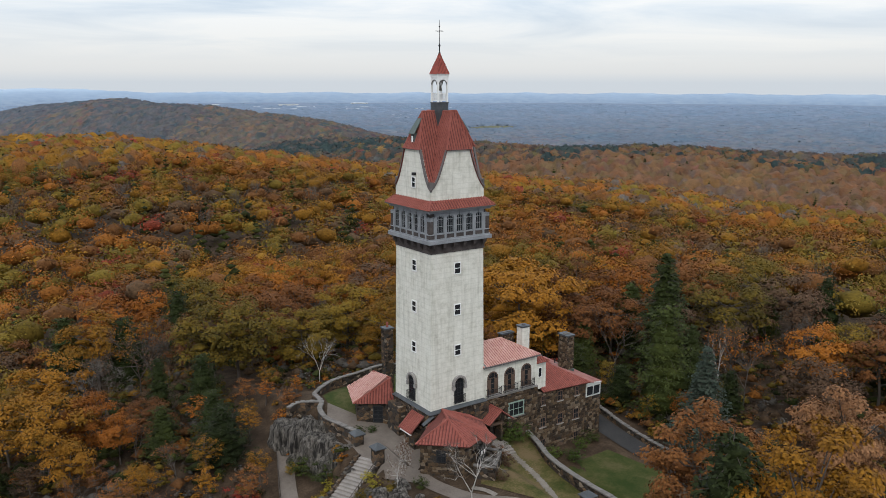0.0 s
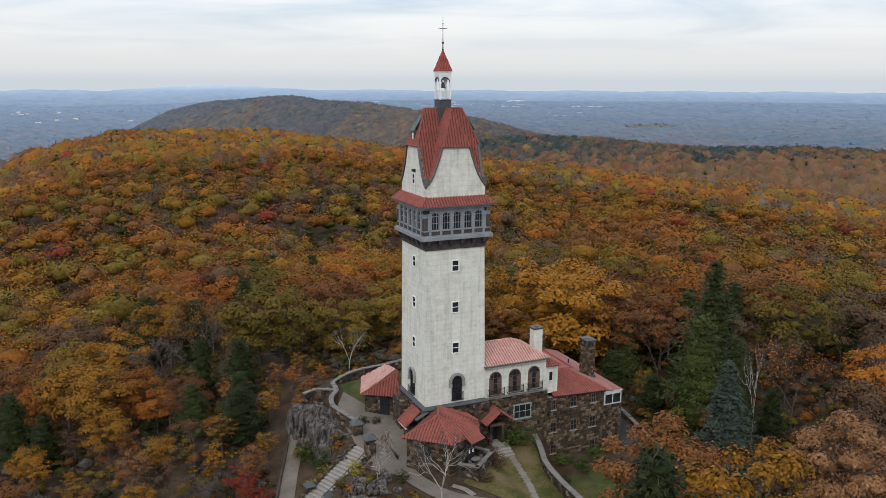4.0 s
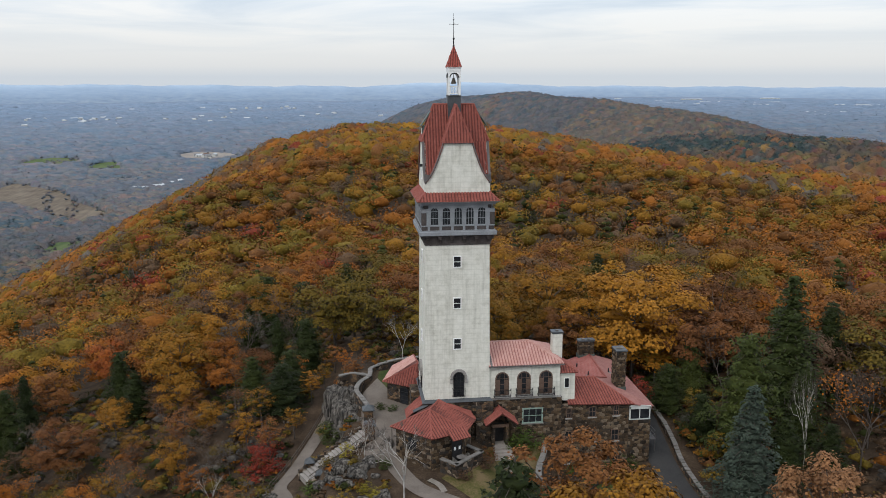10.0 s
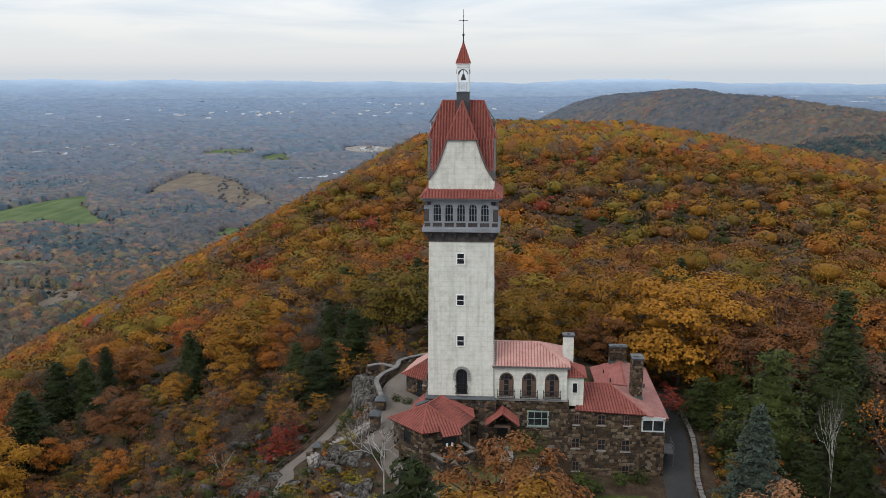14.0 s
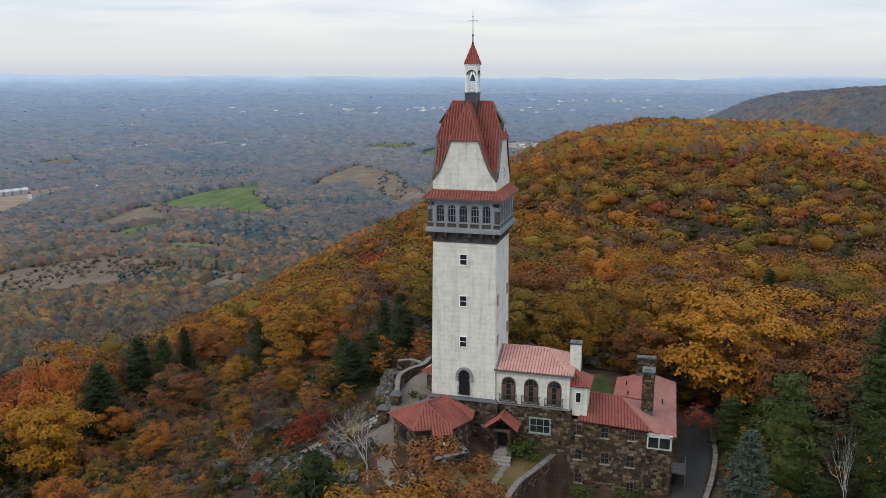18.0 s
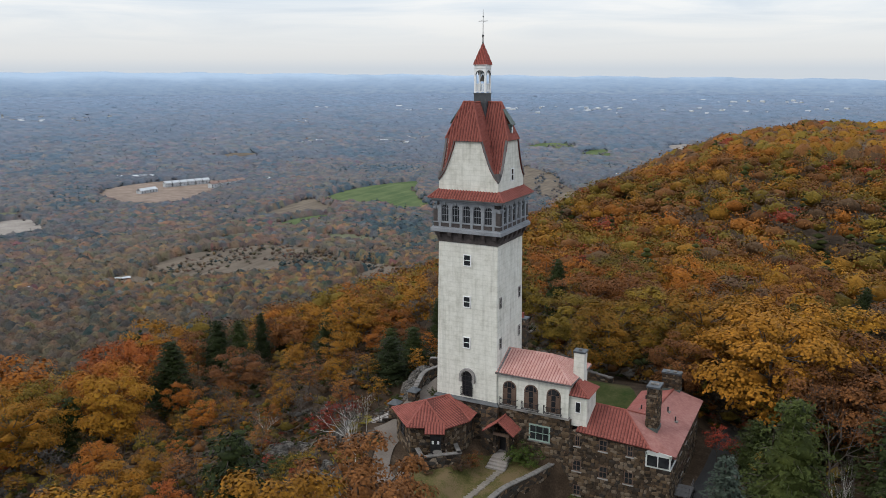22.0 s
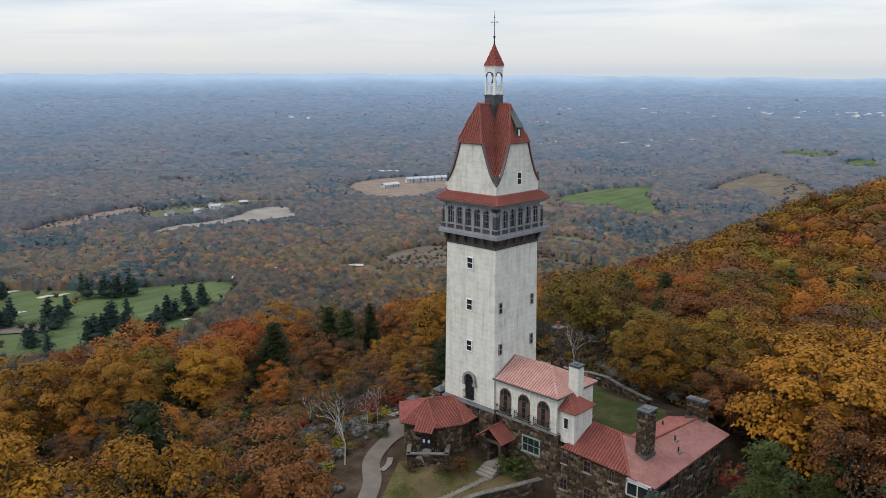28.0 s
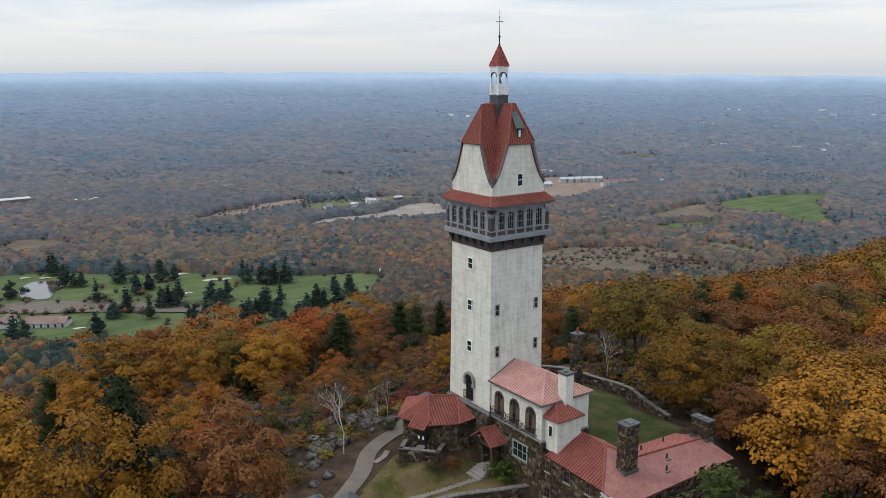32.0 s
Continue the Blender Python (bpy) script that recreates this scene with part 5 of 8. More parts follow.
def make_annex():
    an = thing("garden_pavilion", "low stone pavilion with a hipped red tile roof", "pavilion", (-3.5, -8, 0))
    # wall outline and eave outline, anticlockwise
    wl = [(-7.7, -7.4), (-3.9, -10.8), (-0.2, -9.3), (1.2, -6.6), (1.0, -4.0), (-4.0, -4.0)]
    ev = [(-8.4, -7.5), (-3.95, -11.6), (0.3, -9.9), (1.8, -6.6), (1.5, -3.9), (-4.2, -3.9)]
    bm = bmesh.new()
    a = [bm.verts.new((x, y, -2.0)) for x, y in wl]
    b = [bm.verts.new((x, y, 4.1)) for x, y in wl]
    for i in range(6):
        j = (i + 1) % 6
        bm.faces.new((a[i], a[j], b[j], b[i]))
    bm.faces.new(b)
    part("wall", bm, M["rubble"], an)
    P1, P2 = (-3.75, -7.3, 6.0), (-2.3, -3.95, 5.75)
    z = 4.2
    E = [(x, y, z) for x, y in ev]
    for q in ((E[0], E[1], P1), (E[1], E[2], P1), (E[2], E[3], P2, P1), (E[3], E[4], P2), (E[5], E[0], P1, P2)):
        tile_roof(an, "roof", list(q), M["tile"], 0.36, 0.07, 0.12)
    for p, q in ((P1, P2), (E[0], P1), (E[1], P1), (E[2], P1), (E[3], P2)):
        ridge_caps(an, p, q, M["tile"], 0.11)
    # gabled dip of the roof over the garden door, and its windows
    m = pose(-0.95, -10.15, 0, 0, 0, 24)
    dr = part("door", box(bmesh.new(), -0.6, 0.6, -0.12, 0.1, 0.6, 3.3, m), M["iron"], an, "dark double garden door")
    for sx in (-0.32, 0.3):
        part("notice", box(bmesh.new(), sx - 0.12, sx + 0.12, -0.15, -0.11, 2.2, 2.6, m), M["white"], dr)
    tile_roof(an, "door_roof", [m @ Vector(p) for p in ((-1.2, -1.25, 3.95), (1.1, -1.25, 3.95), (1.1, 0.2, 4.75), (-1.2, 0.2, 4.75))], M["tile"], 0.34, 0.07, 0.1)
    for (x, y, a, wd) in ((-5.9, -9.0, -42, 1.1), (-4.7, -10.1, -42, 0.0), (1.0, -5.5, 85, 1.3)):
        if wd:
            sash_window(an, face_mtx(x, y, 1.9, a), wd, 1.5, M["iron"], (1, 1), lintel=M["rubble"])
    sk = part("skylight", slab(bmesh.new(), [(-5.4, -4.7, 4.6), (-3.6, -4.3, 5.2), (-3.9, -4.05, 5.35), (-5.5, -4.35, 4.75)], 0.1), M["slate"], an, "slate and glass strip beside the tower")
    return an


make_annex()


def make_west_wing():
    w = thing("west_wing", "low stone wing with a red tile roof on the terrace", "house wing", (-6, 7, 0))
    wl = [(-7.9, 7.0), (-4.6, 4.5), (-2.5, 4.0), (-2.5, 11.0), (-6.0, 11.0)]
    bm = bmesh.new()
    a = [bm.verts.new((x, y, 0.0)) for x, y in wl]
    b = [bm.verts.new((x, y, 4.2)) for x, y in wl]
    for i in range(5):
        j = (i + 1) % 5
        bm.faces.new((a[i], a[j], b[j], b[i]))
    bm.faces.new(b)
    part("wall", bm, M["rubble"], w)
    e0, e1, e2, p1, p2, e3 = (-8.55, 6.75, 4.3), (-4.75, 4.05, 4.3), (-3.95, 3.9, 4.9), (-3.9, 5.2, 7.2), (-4.2, 9.2, 7.0), (-6.6, 11.4, 4.4)
    tile_roof(w, "roof", [e0, e1, p1], M["tile"], 0.36, 0.07, 0.12)
    tile_roof(w, "roof", [e0, p1, p2, e3], M["tile_pale"], 0.36, 0.05, 0.12)
    tile_roof(w, "roof", [e1, (-3.9, 4.1, 4.4), p1], M["tile"], 0.36, 0.06, 0.1)
    ridge_caps(w, e0, p1, M["tile"], 0.12)
    ridge_caps(w, p1, p2, M["tile"], 0.12)
    sash_window(w, face_mtx(-5.75, 5.36, 1.6, -37), 1.3, 2.2, M["iron"], (1, 3), lintel=M["rubble"])
    # lean-to porch on the tower's west side
    pr = part("porch_wall", new_box(-5.4, -4.1, -2.6, -0.4, 0.5, 3.0), M["rubble"], w)
    tile_roof(pr, "porch_roof", [(-6.1, -2.9, 3.1), (-6.1, -0.1, 3.1), (-4.1, -0.1, 4.9), (-4.1, -2.9, 4.9)], M["tile"], 0.34, 0.07, 0.1)
    part("porch_beam", new_box(-6.0, -5.8, -2.7, -0.3, 2.8, 3.0), M["white"], pr)
    part("buttress", new_box(-5.2, -4.0, 1.2, 3.8, 0, 4.9), M["rubble"], w)
    ch = thing("free_chimney", "tall fieldstone chimney with a slate cap", "chimney", (0.4, 13.2, 2))
    part("shaft", new_box(-0.2, 1.0, 12.6, 13.8, 1.5, 11.0), M["rubble"], ch)
    part("cap", new_box(-0.32, 1.12, 12.48, 13.92, 11.0, 11.2), M["slate"], ch)
    part("pot", tube(bmesh.new(), (0.4, 13.2, 11.2), (0.4, 13.2, 11.9), 0.18, 0.15, 8), M["tile"], ch)


make_west_wing()

# ---- single trees round the tower ----


def tubes(segs, sides=5):
    """Tapered tubes from rows of (a, b, r0, r1)."""
    V, Q = [], []
    for a, b, r0, r1 in segs:
        a, b = np.array(a, float), np.array(b, float)
        d = b - a
        d /= np.linalg.norm(d) + 1e-9
        u = np.cross(d, (0.31, 0.77, 0.55))
        u /= np.linalg.norm(u) + 1e-9
        w = np.cross(d, u)
        k = len(V)
        for p, r in ((a, r0), (b, r1)):
            for i in range(sides):
                t = 2 * math.pi * i / sides
                V.append(p + r * (math.cos(t) * u + math.sin(t) * w))
        Q += [(k + i, k + (i + 1) % sides, k + sides + (i + 1) % sides, k + sides + i) for i in range(sides)]
    return np.array(V), np.array(Q)


def broadleaf_mesh(h, r, n_cards, card, g, k=36, squash=0.8, low=0.5, pad=(0.21, 0.10), fill=0.12):
    """Trunk with limbs, and a crown of leaf sprays gathered on spreading boughs with gaps, for a tree h high and r wide."""
    hz = r * squash
    zc = h - hz
    p = np.array((0.2, 0.1, h * 0.2))
    top = np.array((g.normal() * 0.4, g.normal() * 0.4, zc + 0.2 * hz))
    segs = [((0, 0, -1.0), p, 0.022 * h, 0.016 * h), (p, top, 0.016 * h, 0.008 * h)]
    lr = (pad[0] + pad[1] * g.random(k)) * r
    off = shell(1, k, g, low)[0] * 1.12
    # a few great limbs push the outline out, with bays between them
    lobes = unit(8, g)
    lobes[:, 2] = np.abs(lobes[:, 2])
    way = off / np.linalg.norm(off, axis=1, keepdims=True)
    push = 0.84 + 0.34 * np.exp(7.0 * ((way @ lobes.T).max(1) - 1))
    off *= push[:, None] * np.array((r, r, hz))
    cen = off + np.array((0, 0, zc))
    for c in cen[::2]:
        m = p + (top - p) * np.clip((c[2] - p[2]) / (top[2] - p[2]) - 0.25, 0.1, 0.95)
        e = (m + c) / 2 + np.array((0, 0, -0.06 * r))
        segs += [(m, e, 0.007 * h, 0.0045 * h), (e, c, 0.0045 * h, 0.0015 * h)]
    idx = g.choice(k, n_cards, p=lr ** 2 / (lr ** 2).sum())
    d = unit(n_cards, g)
    d[:, 2] = np.where(d[:, 2] < -0.05, -0.9 * d[:, 2], d[:, 2])
    f = 0.55 + 0.55 * np.sqrt(g.random(n_cards))
    twist = 1 + 0.22 * np.sin(5 * np.arctan2(d[:, 1], d[:, 0]) + idx * 2.1)
    cc = cen[idx] + d * (lr[idx] * f * twist)[:, None] * np.array((1.0, 1.0, 0.66))
    cc[:, 2] -= 0.16 * ((cc - cen[idx])[:, :2] ** 2).sum(1) / lr[idx]
    nn = 0.7 * d + 0.35 * way[idx] + np.array((0, 0, 0.4))
    # loose sprays inside and below
    loose = g.random(n_cards) < fill
    cc[loose] = np.array((0, 0, zc)) + unit(int(loose.sum()), g) * np.array((r, r, hz)) * (0.22 + 0.55 * g.random(int(loose.sum())))[:, None]
    P, Q = cards(cc, nn, card, g, 0.8, 0.45)
    a = np.arange(6) * 1.047
    inner = np.stack([0.36 * r * np.cos(a), 0.36 * r * np.sin(a), zc + 0.12 * hz * (-1.0) ** np.arange(6)], 1)
    inner = np.concatenate([inner, [(0, 0, zc + 0.25 * hz)]])
    drop = np.array((0, 0, -0.12)) * lr[:, None]
    cv, ct = lumps(np.concatenate([cen + drop, inner]), np.concatenate([lr * 0.40, np.full(7, 0.20 * r)]), 0.6, g, 0.38, (OCT_V, OCT_T))
    return tubes(segs), (np.concatenate([P, cv]), Q, ct + len(P))


def conifer_mesh(h, r, g, levels=16, arms=7, per=22, droop=0.35, card=0.5, shape=0.85, ragged=0.45):
    """Whorls of flat, needled boughs with gaps between them, narrowing to a top."""
    segs = [((0, 0, -1), (0, 0, h * 0.97), 0.02 * h, 0.004 * h)]
    C, Nn, S = [], [], []
    for i in range(levels):
        f = (i + 0.4 * g.random()) / levels
        z = h * (0.12 + 0.87 * f)
        ln = r * (1 - f) ** shape * (0.85 + 0.3 * g.random()) + 0.25
        for j in range(arms):
            a = 2 * math.pi * (j + 0.7 * g.random()) / arms + i * 0.9
            l2 = ln * (1 - ragged + 1.5 * ragged * g.random())
            lift = 0.5 * l2 * (g.random() - 0.35)
            n = max(4, int(per * (0.35 + 0.65 * l2 / r)))
            t = np.sqrt(0.04 + 0.96 * g.random(n))
            wide = 0.34 * l2 * np.sin(math.pi * np.clip(t, 0.05, 0.97)) * (2 * g.random(n) - 1)
            x = l2 * t
            zz = z - droop * l2 * t ** 2 + lift * t + 0.10 * g.normal(size=n) - 0.25 * np.abs(wide)
            C.append(np.stack([math.cos(a) * x - math.sin(a) * wide, math.sin(a) * x + math.cos(a) * wide, zz], 1))
            Nn.append(np.tile((math.cos(a) * 0.35, math.sin(a) * 0.35, 0.9), (n, 1)))
            S.append(np.full(n, card) * (1.15 - 0.4 * t))
            if l2 > 1.2:
                tip = np.array((math.cos(a) * l2 * 0.8, math.sin(a) * l2 * 0.8, z - droop * l2 * 0.6 + lift * 0.8))
                segs.append(((0, 0, z), tip, 0.003 * h, 0.001 * h))
    P, Q = cards(np.concatenate(C), np.concatenate(Nn), np.concatenate(S), g, 0.45, 0.6)
    n = levels
    f = (np.arange(n) + 0.5) / n
    cen = np.stack([0.1 * g.normal(size=n), 0.1 * g.normal(size=n), h * (0.12 + 0.84 * f)], 1)
    cv, ct = lumps(cen, np.maximum(0.2, r * (1 - f) ** shape * 0.60), 0.5, g, 0.38)
    return tubes(segs, 4), (np.concatenate([P, cv]), Q, ct + len(P))


def bare_mesh(h, r, g, twig=500):
    """A leafless tree: forking limbs and fine twigs."""
    segs, tips = [], []

    def grow(p, d, ln, rad, depth):
        q = p + d * ln
        segs.append((p, q, rad, rad * 0.68))
        if depth == 0:
            tips.append((q, d))
            return
        for _ in range(2 if depth < 4 else 3):
            e = d + 0.42 * g.normal(size=3) + np.array((0, 0, 0.18))
            e /= np.linalg.norm(e)
            grow(q, e, ln * (0.62 + 0.2 * g.random()), rad * 0.62, depth - 1)

    grow(np.array((0, 0, -0.5)), np.array((0.05, 0.02, 1.0)), h * 0.31, 0.0105 * h, 5)
    idx = g.integers(0, len(tips), twig)
    T0 = np.array([t[0] for t in tips])[idx]
    D = np.array([t[1] for t in tips])[idx] + 0.7 * g.normal(size=(twig, 3))
    D /= np.linalg.norm(D, axis=1, keepdims=True)
    ln = (0.5 + 0.7 * g.random(twig)) * r * 0.22
    side = np.cross(D, unit(twig, g)) * 0.022
    P = np.stack([T0 - side, T0 + D * ln[:, None] * 0.5 - side, T0 + D * ln[:, None], T0 + side], 1).reshape(-1, 3)
    return tubes(segs), (P, np.arange(4 * twig).reshape(-1, 4), None)


def sparse_mesh(h, r, g, n, card):
    """A tree that has dropped most of its leaves: bare limbs with loose sprays at the twigs."""
    (tv, tq), (P, Q, _) = bare_mesh(h, r, g, 420)
    tips = P[0::4]
    at = tips[g.integers(0, len(tips), n)] + 0.5 * g.normal(size=(n, 3))
    P2, Q2 = cards(at, np.tile((0, 0, 0.7), (n, 1)), card, g)
    return (np.concatenate([tv, P]), np.concatenate([tq, Q + len(tv)])), (P2, Q2, None)


class Grove:
    """Keeps one set of meshes per kind and species and plants trees as separate things."""

    def __init__(self):
        self.shapes, self.meshes = {}, {}

    def shape(self, key, make):
        self.shapes[key] = make

    def plant(self, key, species, x, y, z, scale, turn, label, category="tree", bark="bark", sz=None):
        k = (key, species, bark)
        if k not in self.meshes:
            if isinstance(self.shapes[key], tuple):
                raw = self.shapes[key]
            else:
                raw = self.shapes[key] = self.shapes[key]()
            (tv, tq), (cv, cq, ct) = raw
            self.meshes[k] = (quick_mesh("trunk", tv, tq, None, M[bark], True), quick_mesh("crown", cv, cq, ct, M["leaf_" + species], True))
        e = new("tree" if category == "tree" else category.replace(" ", "_"))
        e.location, e.scale = (x, y, z), (scale, scale, sz or scale)
        e.rotation_euler = (0, 0, turn)
        tagged(e, label, category, "trees round the tower" if category == "tree" else "shrubs round the house")
        for nm, me in zip(("trunk", "crown"), self.meshes[k]):
            o = new(nm, me)
            o.parent = e
        return e


grove = Grove()
gt = np.random.default_rng(21)
for i in range(6):
    grove.shape(("oak", i), lambda i=i: broadleaf_mesh(14, 5.4 + 0.5 * (i % 3), 4700, 0.345, np.random.default_rng(100 + i), 22 + 4 * (i % 3), 0.86 + 0.1 * (i % 2), 0.65))
for i in range(4):
    grove.shape(("big", i), lambda i=i: broadleaf_mesh(14, 6.9, 11500, 0.315, np.random.default_rng(130 + i), 40, 0.93, 0.85, (0.16, 0.09)))
for i in range(3):
    grove.shape(("front", i), lambda i=i: broadleaf_mesh(14, 4.6, 15000, 0.215, np.random.default_rng(140 + i), 44, 0.95, 0.8, (0.155, 0.09)))
for i in range(3):
    grove.shape(("thin", i), lambda i=i: broadleaf_mesh(12, 3.2, 1300, 0.24, np.random.default_rng(150 + i), 30, 1.3, 0.7, (0.16, 0.12), 0.3))
for i in range(2):
    grove.shape(("spruce", i), lambda i=i: conifer_mesh(16, 3.6, np.random.default_rng(170 + i), 24, 11, 26, 0.42, 0.42, 0.75, 0.35))
    grove.shape(("pine", i), lambda i=i: conifer_mesh(13, 5.0, np.random.default_rng(180 + i), 16, 10, 42, 0.16, 0.46, 0.5, 0.5))
    grove.shape(("bare", i), lambda i=i: bare_mesh(11, 4.0, np.random.default_rng(190 + i), 700))
for i in range(3):
    grove.shape(("sparse", i), lambda i=i: sparse_mesh(12, 3.9, np.random.default_rng(210 + i), 620, 0.26))
grove.shape(("hemlock", 0), lambda: conifer_mesh(16, 4.8, np.random.default_rng(185), 20, 10, 40, 0.40, 0.46, 0.55, 0.45))
grove.shape(("bush", 0), lambda: broadleaf_mesh(2.4, 1.6, 900, 0.13, np.random.default_rng(200), 26, 0.75, 0.95, (0.22, 0.12)))

LEAF_WORDS = {"flame": "fiery orange-red", "amber": "amber yellow", "salmon": "pale salmon-orange", "orange": "orange", "rust": "rust-brown", "gold": "golden yellow", "olive": "olive-gold", "red": "scarlet", "brown": "russet brown", "green": "dark green", "pine": "deep green", "blue": "blue-green", "twig": "bare grey", "yellow": "bright yellow", "shrub": "fresh green"}


FULL = {"oak": 14, "big": 14, "front": 14, "thin": 12, "spruce": 16, "pine": 13, "hemlock": 16, "bare": 11, "sparse": 12}
WHAT = {"oak": "broad oak in autumn leaf", "big": "broad oak in autumn leaf", "front": "tall oak in autumn leaf", "thin": "slender young tree in autumn leaf", "spruce": "tall pointed spruce", "pine": "bushy pine", "hemlock": "drooping hemlock", "bare": "leafless tree with fine twigs", "sparse": "half-bare tree with loose leaves"}


def tree_at(kind, i, species, x, y, top, turn=0.0, wide=1.0, bark="bark", words=None):
    """Plants a tree so that its top reaches a given height; wide: its spread against its height."""
    z = float(ground_z(x, y)) - 0.1
    s = (top - z) / FULL[kind]
    return grove.plant((kind, i), species, x, y, z, s * wide, turn, words or (LEAF_WORDS[species] + " " + WHAT[kind] + " on the wooded slope"), bark=bark, sz=s)


# the trees in front of the garden
tree_at("front", 0, "rust", 5.6, -35.6, 14.3, 0.4, 0.95)
tree_at("front", 1, "amber", 4.4, -47.0, 16.6, 1.1, 0.85)
tree_at("front", 2, "amber", -7.5, -55, 15.0, 2.0)
tree_at("hemlock", 0, "pine", -1.4, -43.2, 18.0, 0.2, 0.9)
tree_at("front", 0, "salmon", 28.6, -36.0, 11.2, 2.2, 0.85)
# east of the drive
tree_at("spruce", 0, "blue", 31.5, -15.7, 10.7, 0.3, 1.35)
tree_at("spruce", 1, "pine", 47.6, 5.2, 18.0, 0.9, 1.3)
tree_at("pine", 0, "green", 36.4, -5.0, 13.6, 0.5, 0.85)
tree_at("hemlock", 0, "pine", 58, 12, 12, 0.3)
tree_at("bare", 0, "twig", 41.6, -10.2, 10.8, 0.4, 0.3, "pale_bark")
for x, y, top, kind, i, sp in ((62.7, 4.3, 12.3, "oak", 1, "olive"), (55, -3, 8.5, "sparse", 0, "brown"), (50, -9, 8.0, "sparse", 1, "orange"), (46, -2, 8.0, "hemlock", 0, "pine"), (52, -20, 6.0, "oak", 2, "brown"), (60, -14, 7.5, "oak", 0, "orange"), (40, 8, 9.0, "sparse", 1, "rust"), (33.5, 3, 3.0, "thin", 1, "olive"), (37, 15, 9.5, "oak", 4, "rust"), (45, 14, 10.0, "oak", 1, "rust"), (56, 22, 11.5, "oak", 5, "orange"), (34, -24, 1.5, "thin", 0, "gold"), (44, -28, 3.0, "oak", 3, "salmon"), (35, -9.5, 2.0, "thin", 2, "orange")):
    tree_at(kind, i, sp, x, y, top, x * 0.7)
for x, y, top, kind, i, sp in ((31.8, 8.5, 4.5, "pine", 1, "green"), (33.6, 1.0, 3.0, "pine", 0, "pine"), (36.5, 12.0, 6.5, "hemlock", 0, "green"), (33.0, -5.5, 0.5, "thin", 1, "olive"), (39.5, -9.0, 3.5, "pine", 1, "pine"), (45.0, -10.0, 3.0, "hemlock", 0, "pine"), (33.0, 17.0, 5.0, "thin", 0, "olive")):
    tree_at(kind, i, sp, x, y, top, x * 1.3, 1.2)
tree_at("thin", 2, "red", 27.5, 8.5, 3.0, 0.5)
# along the west path and terrace
tree_at("pine", 1, "pine", -22.4, 15.8, 4.4, 0.5, 1.35)
tree_at("pine", 0, "pine", -21.5, 21.5, 4.6, 0.7, 1.1)
tree_at("pine", 1, "green", -27.5, 24.5, 2.6, 2.0, 1.1)
tree_at("pine", 0, "pine", -19.5, 31.5, 6.4, 1.0, 1.0)
tree_at("hemlock", 0, "pine", -24.5, 36.0, 5.5, 1.6, 0.9)
tree_at("thin", 0, "gold", -18.4, 17.0, 2.6, 0.6, 1.2)
tree_at("thin", 1, "gold", -16.6, 21.8, 1.9, 1.6, 1.3)
tree_at("big", 1, "orange", -34.4, 37.0, 1.8, 0.6)
tree_at("big", 2, "rust", -27.4, 30.6, 1.6, 1.6, 1.05)
tree_at("oak", 0, "orange", -32.0, 29.0, 0.2, 2.2, 1.1)
tree_at("thin", 1, "rust", -23.4, 4.2, 1.4, 0.6, 1.1)
tree_at("thin", 2, "red", -24.2, 2.2, -1.6, 1.6, 1.3)
tree_at("thin", 0, "orange", -10.3, 19.8, 4.6, 0.2)
for x, y, top, i, sp in ((-13.6, 23.0, 3.4, 0, "orange"), (-15.0, 27.0, 3.0, 1, "rust"), (-11.5, 27.5, 4.0, 2, "gold"), (-20.5, 9.0, 0.4, 1, "gold"), (-21.6, 26.0, 2.4, 2, "orange")):
    tree_at("thin", i, sp, x, y, top, x, 1.35)
tree_at("bare", 1, "twig", -4.7, 24.2, 8.0, 0.2, 1.0, "pale_bark", "dead white tree with bare crooked limbs")
tree_at("bare", 0, "twig", -7.5, -17.1, 9.5, 1.3, 1.0, "pale_bark", "pale leafless tree beside the walk")
tree_at("sparse", 0, "rust", -11.35, -8.55, 6.8, 2.5, 0.6, "pale_bark", "birch with a few orange leaves")
tree_at("sparse", 1, "brown", -12.1, -9.7, 5.4, 0.5, 0.6, "pale_bark", "birch with a few orange leaves")
# down the west slope
tree_at("spruce", 0, "pine", -66.0, 13.0, -2.3, 1.0, 2.3, words="dense deep green pine on the wooded slope")
tree_at("big", 0, "flame", -74.0, 13.0, -3.4, 0.8, 0.8, words="fiery orange-red maple on the wooded slope")
tree_at("oak", 1, "gold", -86.8, 30.0, -6.0, 1.8)
tree_at("big", 2, "amber", -62.0, -4.0, -1.6, 0.1, 1.0, words="golden beech, still green below, on the wooded slope")
tree_at("big", 3, "gold", -66.3, -17.3, -1.5, 1.1)
tree_at("big", 1, "olive", -74.0, -9.2, -3.6, 2.1, 0.95)
tree_at("big", 0, "gold", -78.0, -28.0, -2.2, 2.9, 1.1)
tree_at("oak", 4, "orange", -90.4, -2.1, -4.8, 2.4, 1.15)
for x, y, top, kind, w in ((-70.5, 29.5, -3.4, "pine", 0.95), (-66.2, 31.0, -3.2, "hemlock", 1.1), (-65.3, 36.6, -3.0, "hemlock", 0.8), (-51.2, 40.0, -0.8, "hemlock", 1.0), (-47.0, 33.0, -2.0, "pine", 1.0)):
    tree_at(kind, 0, "pine", x, y, top, x, w)
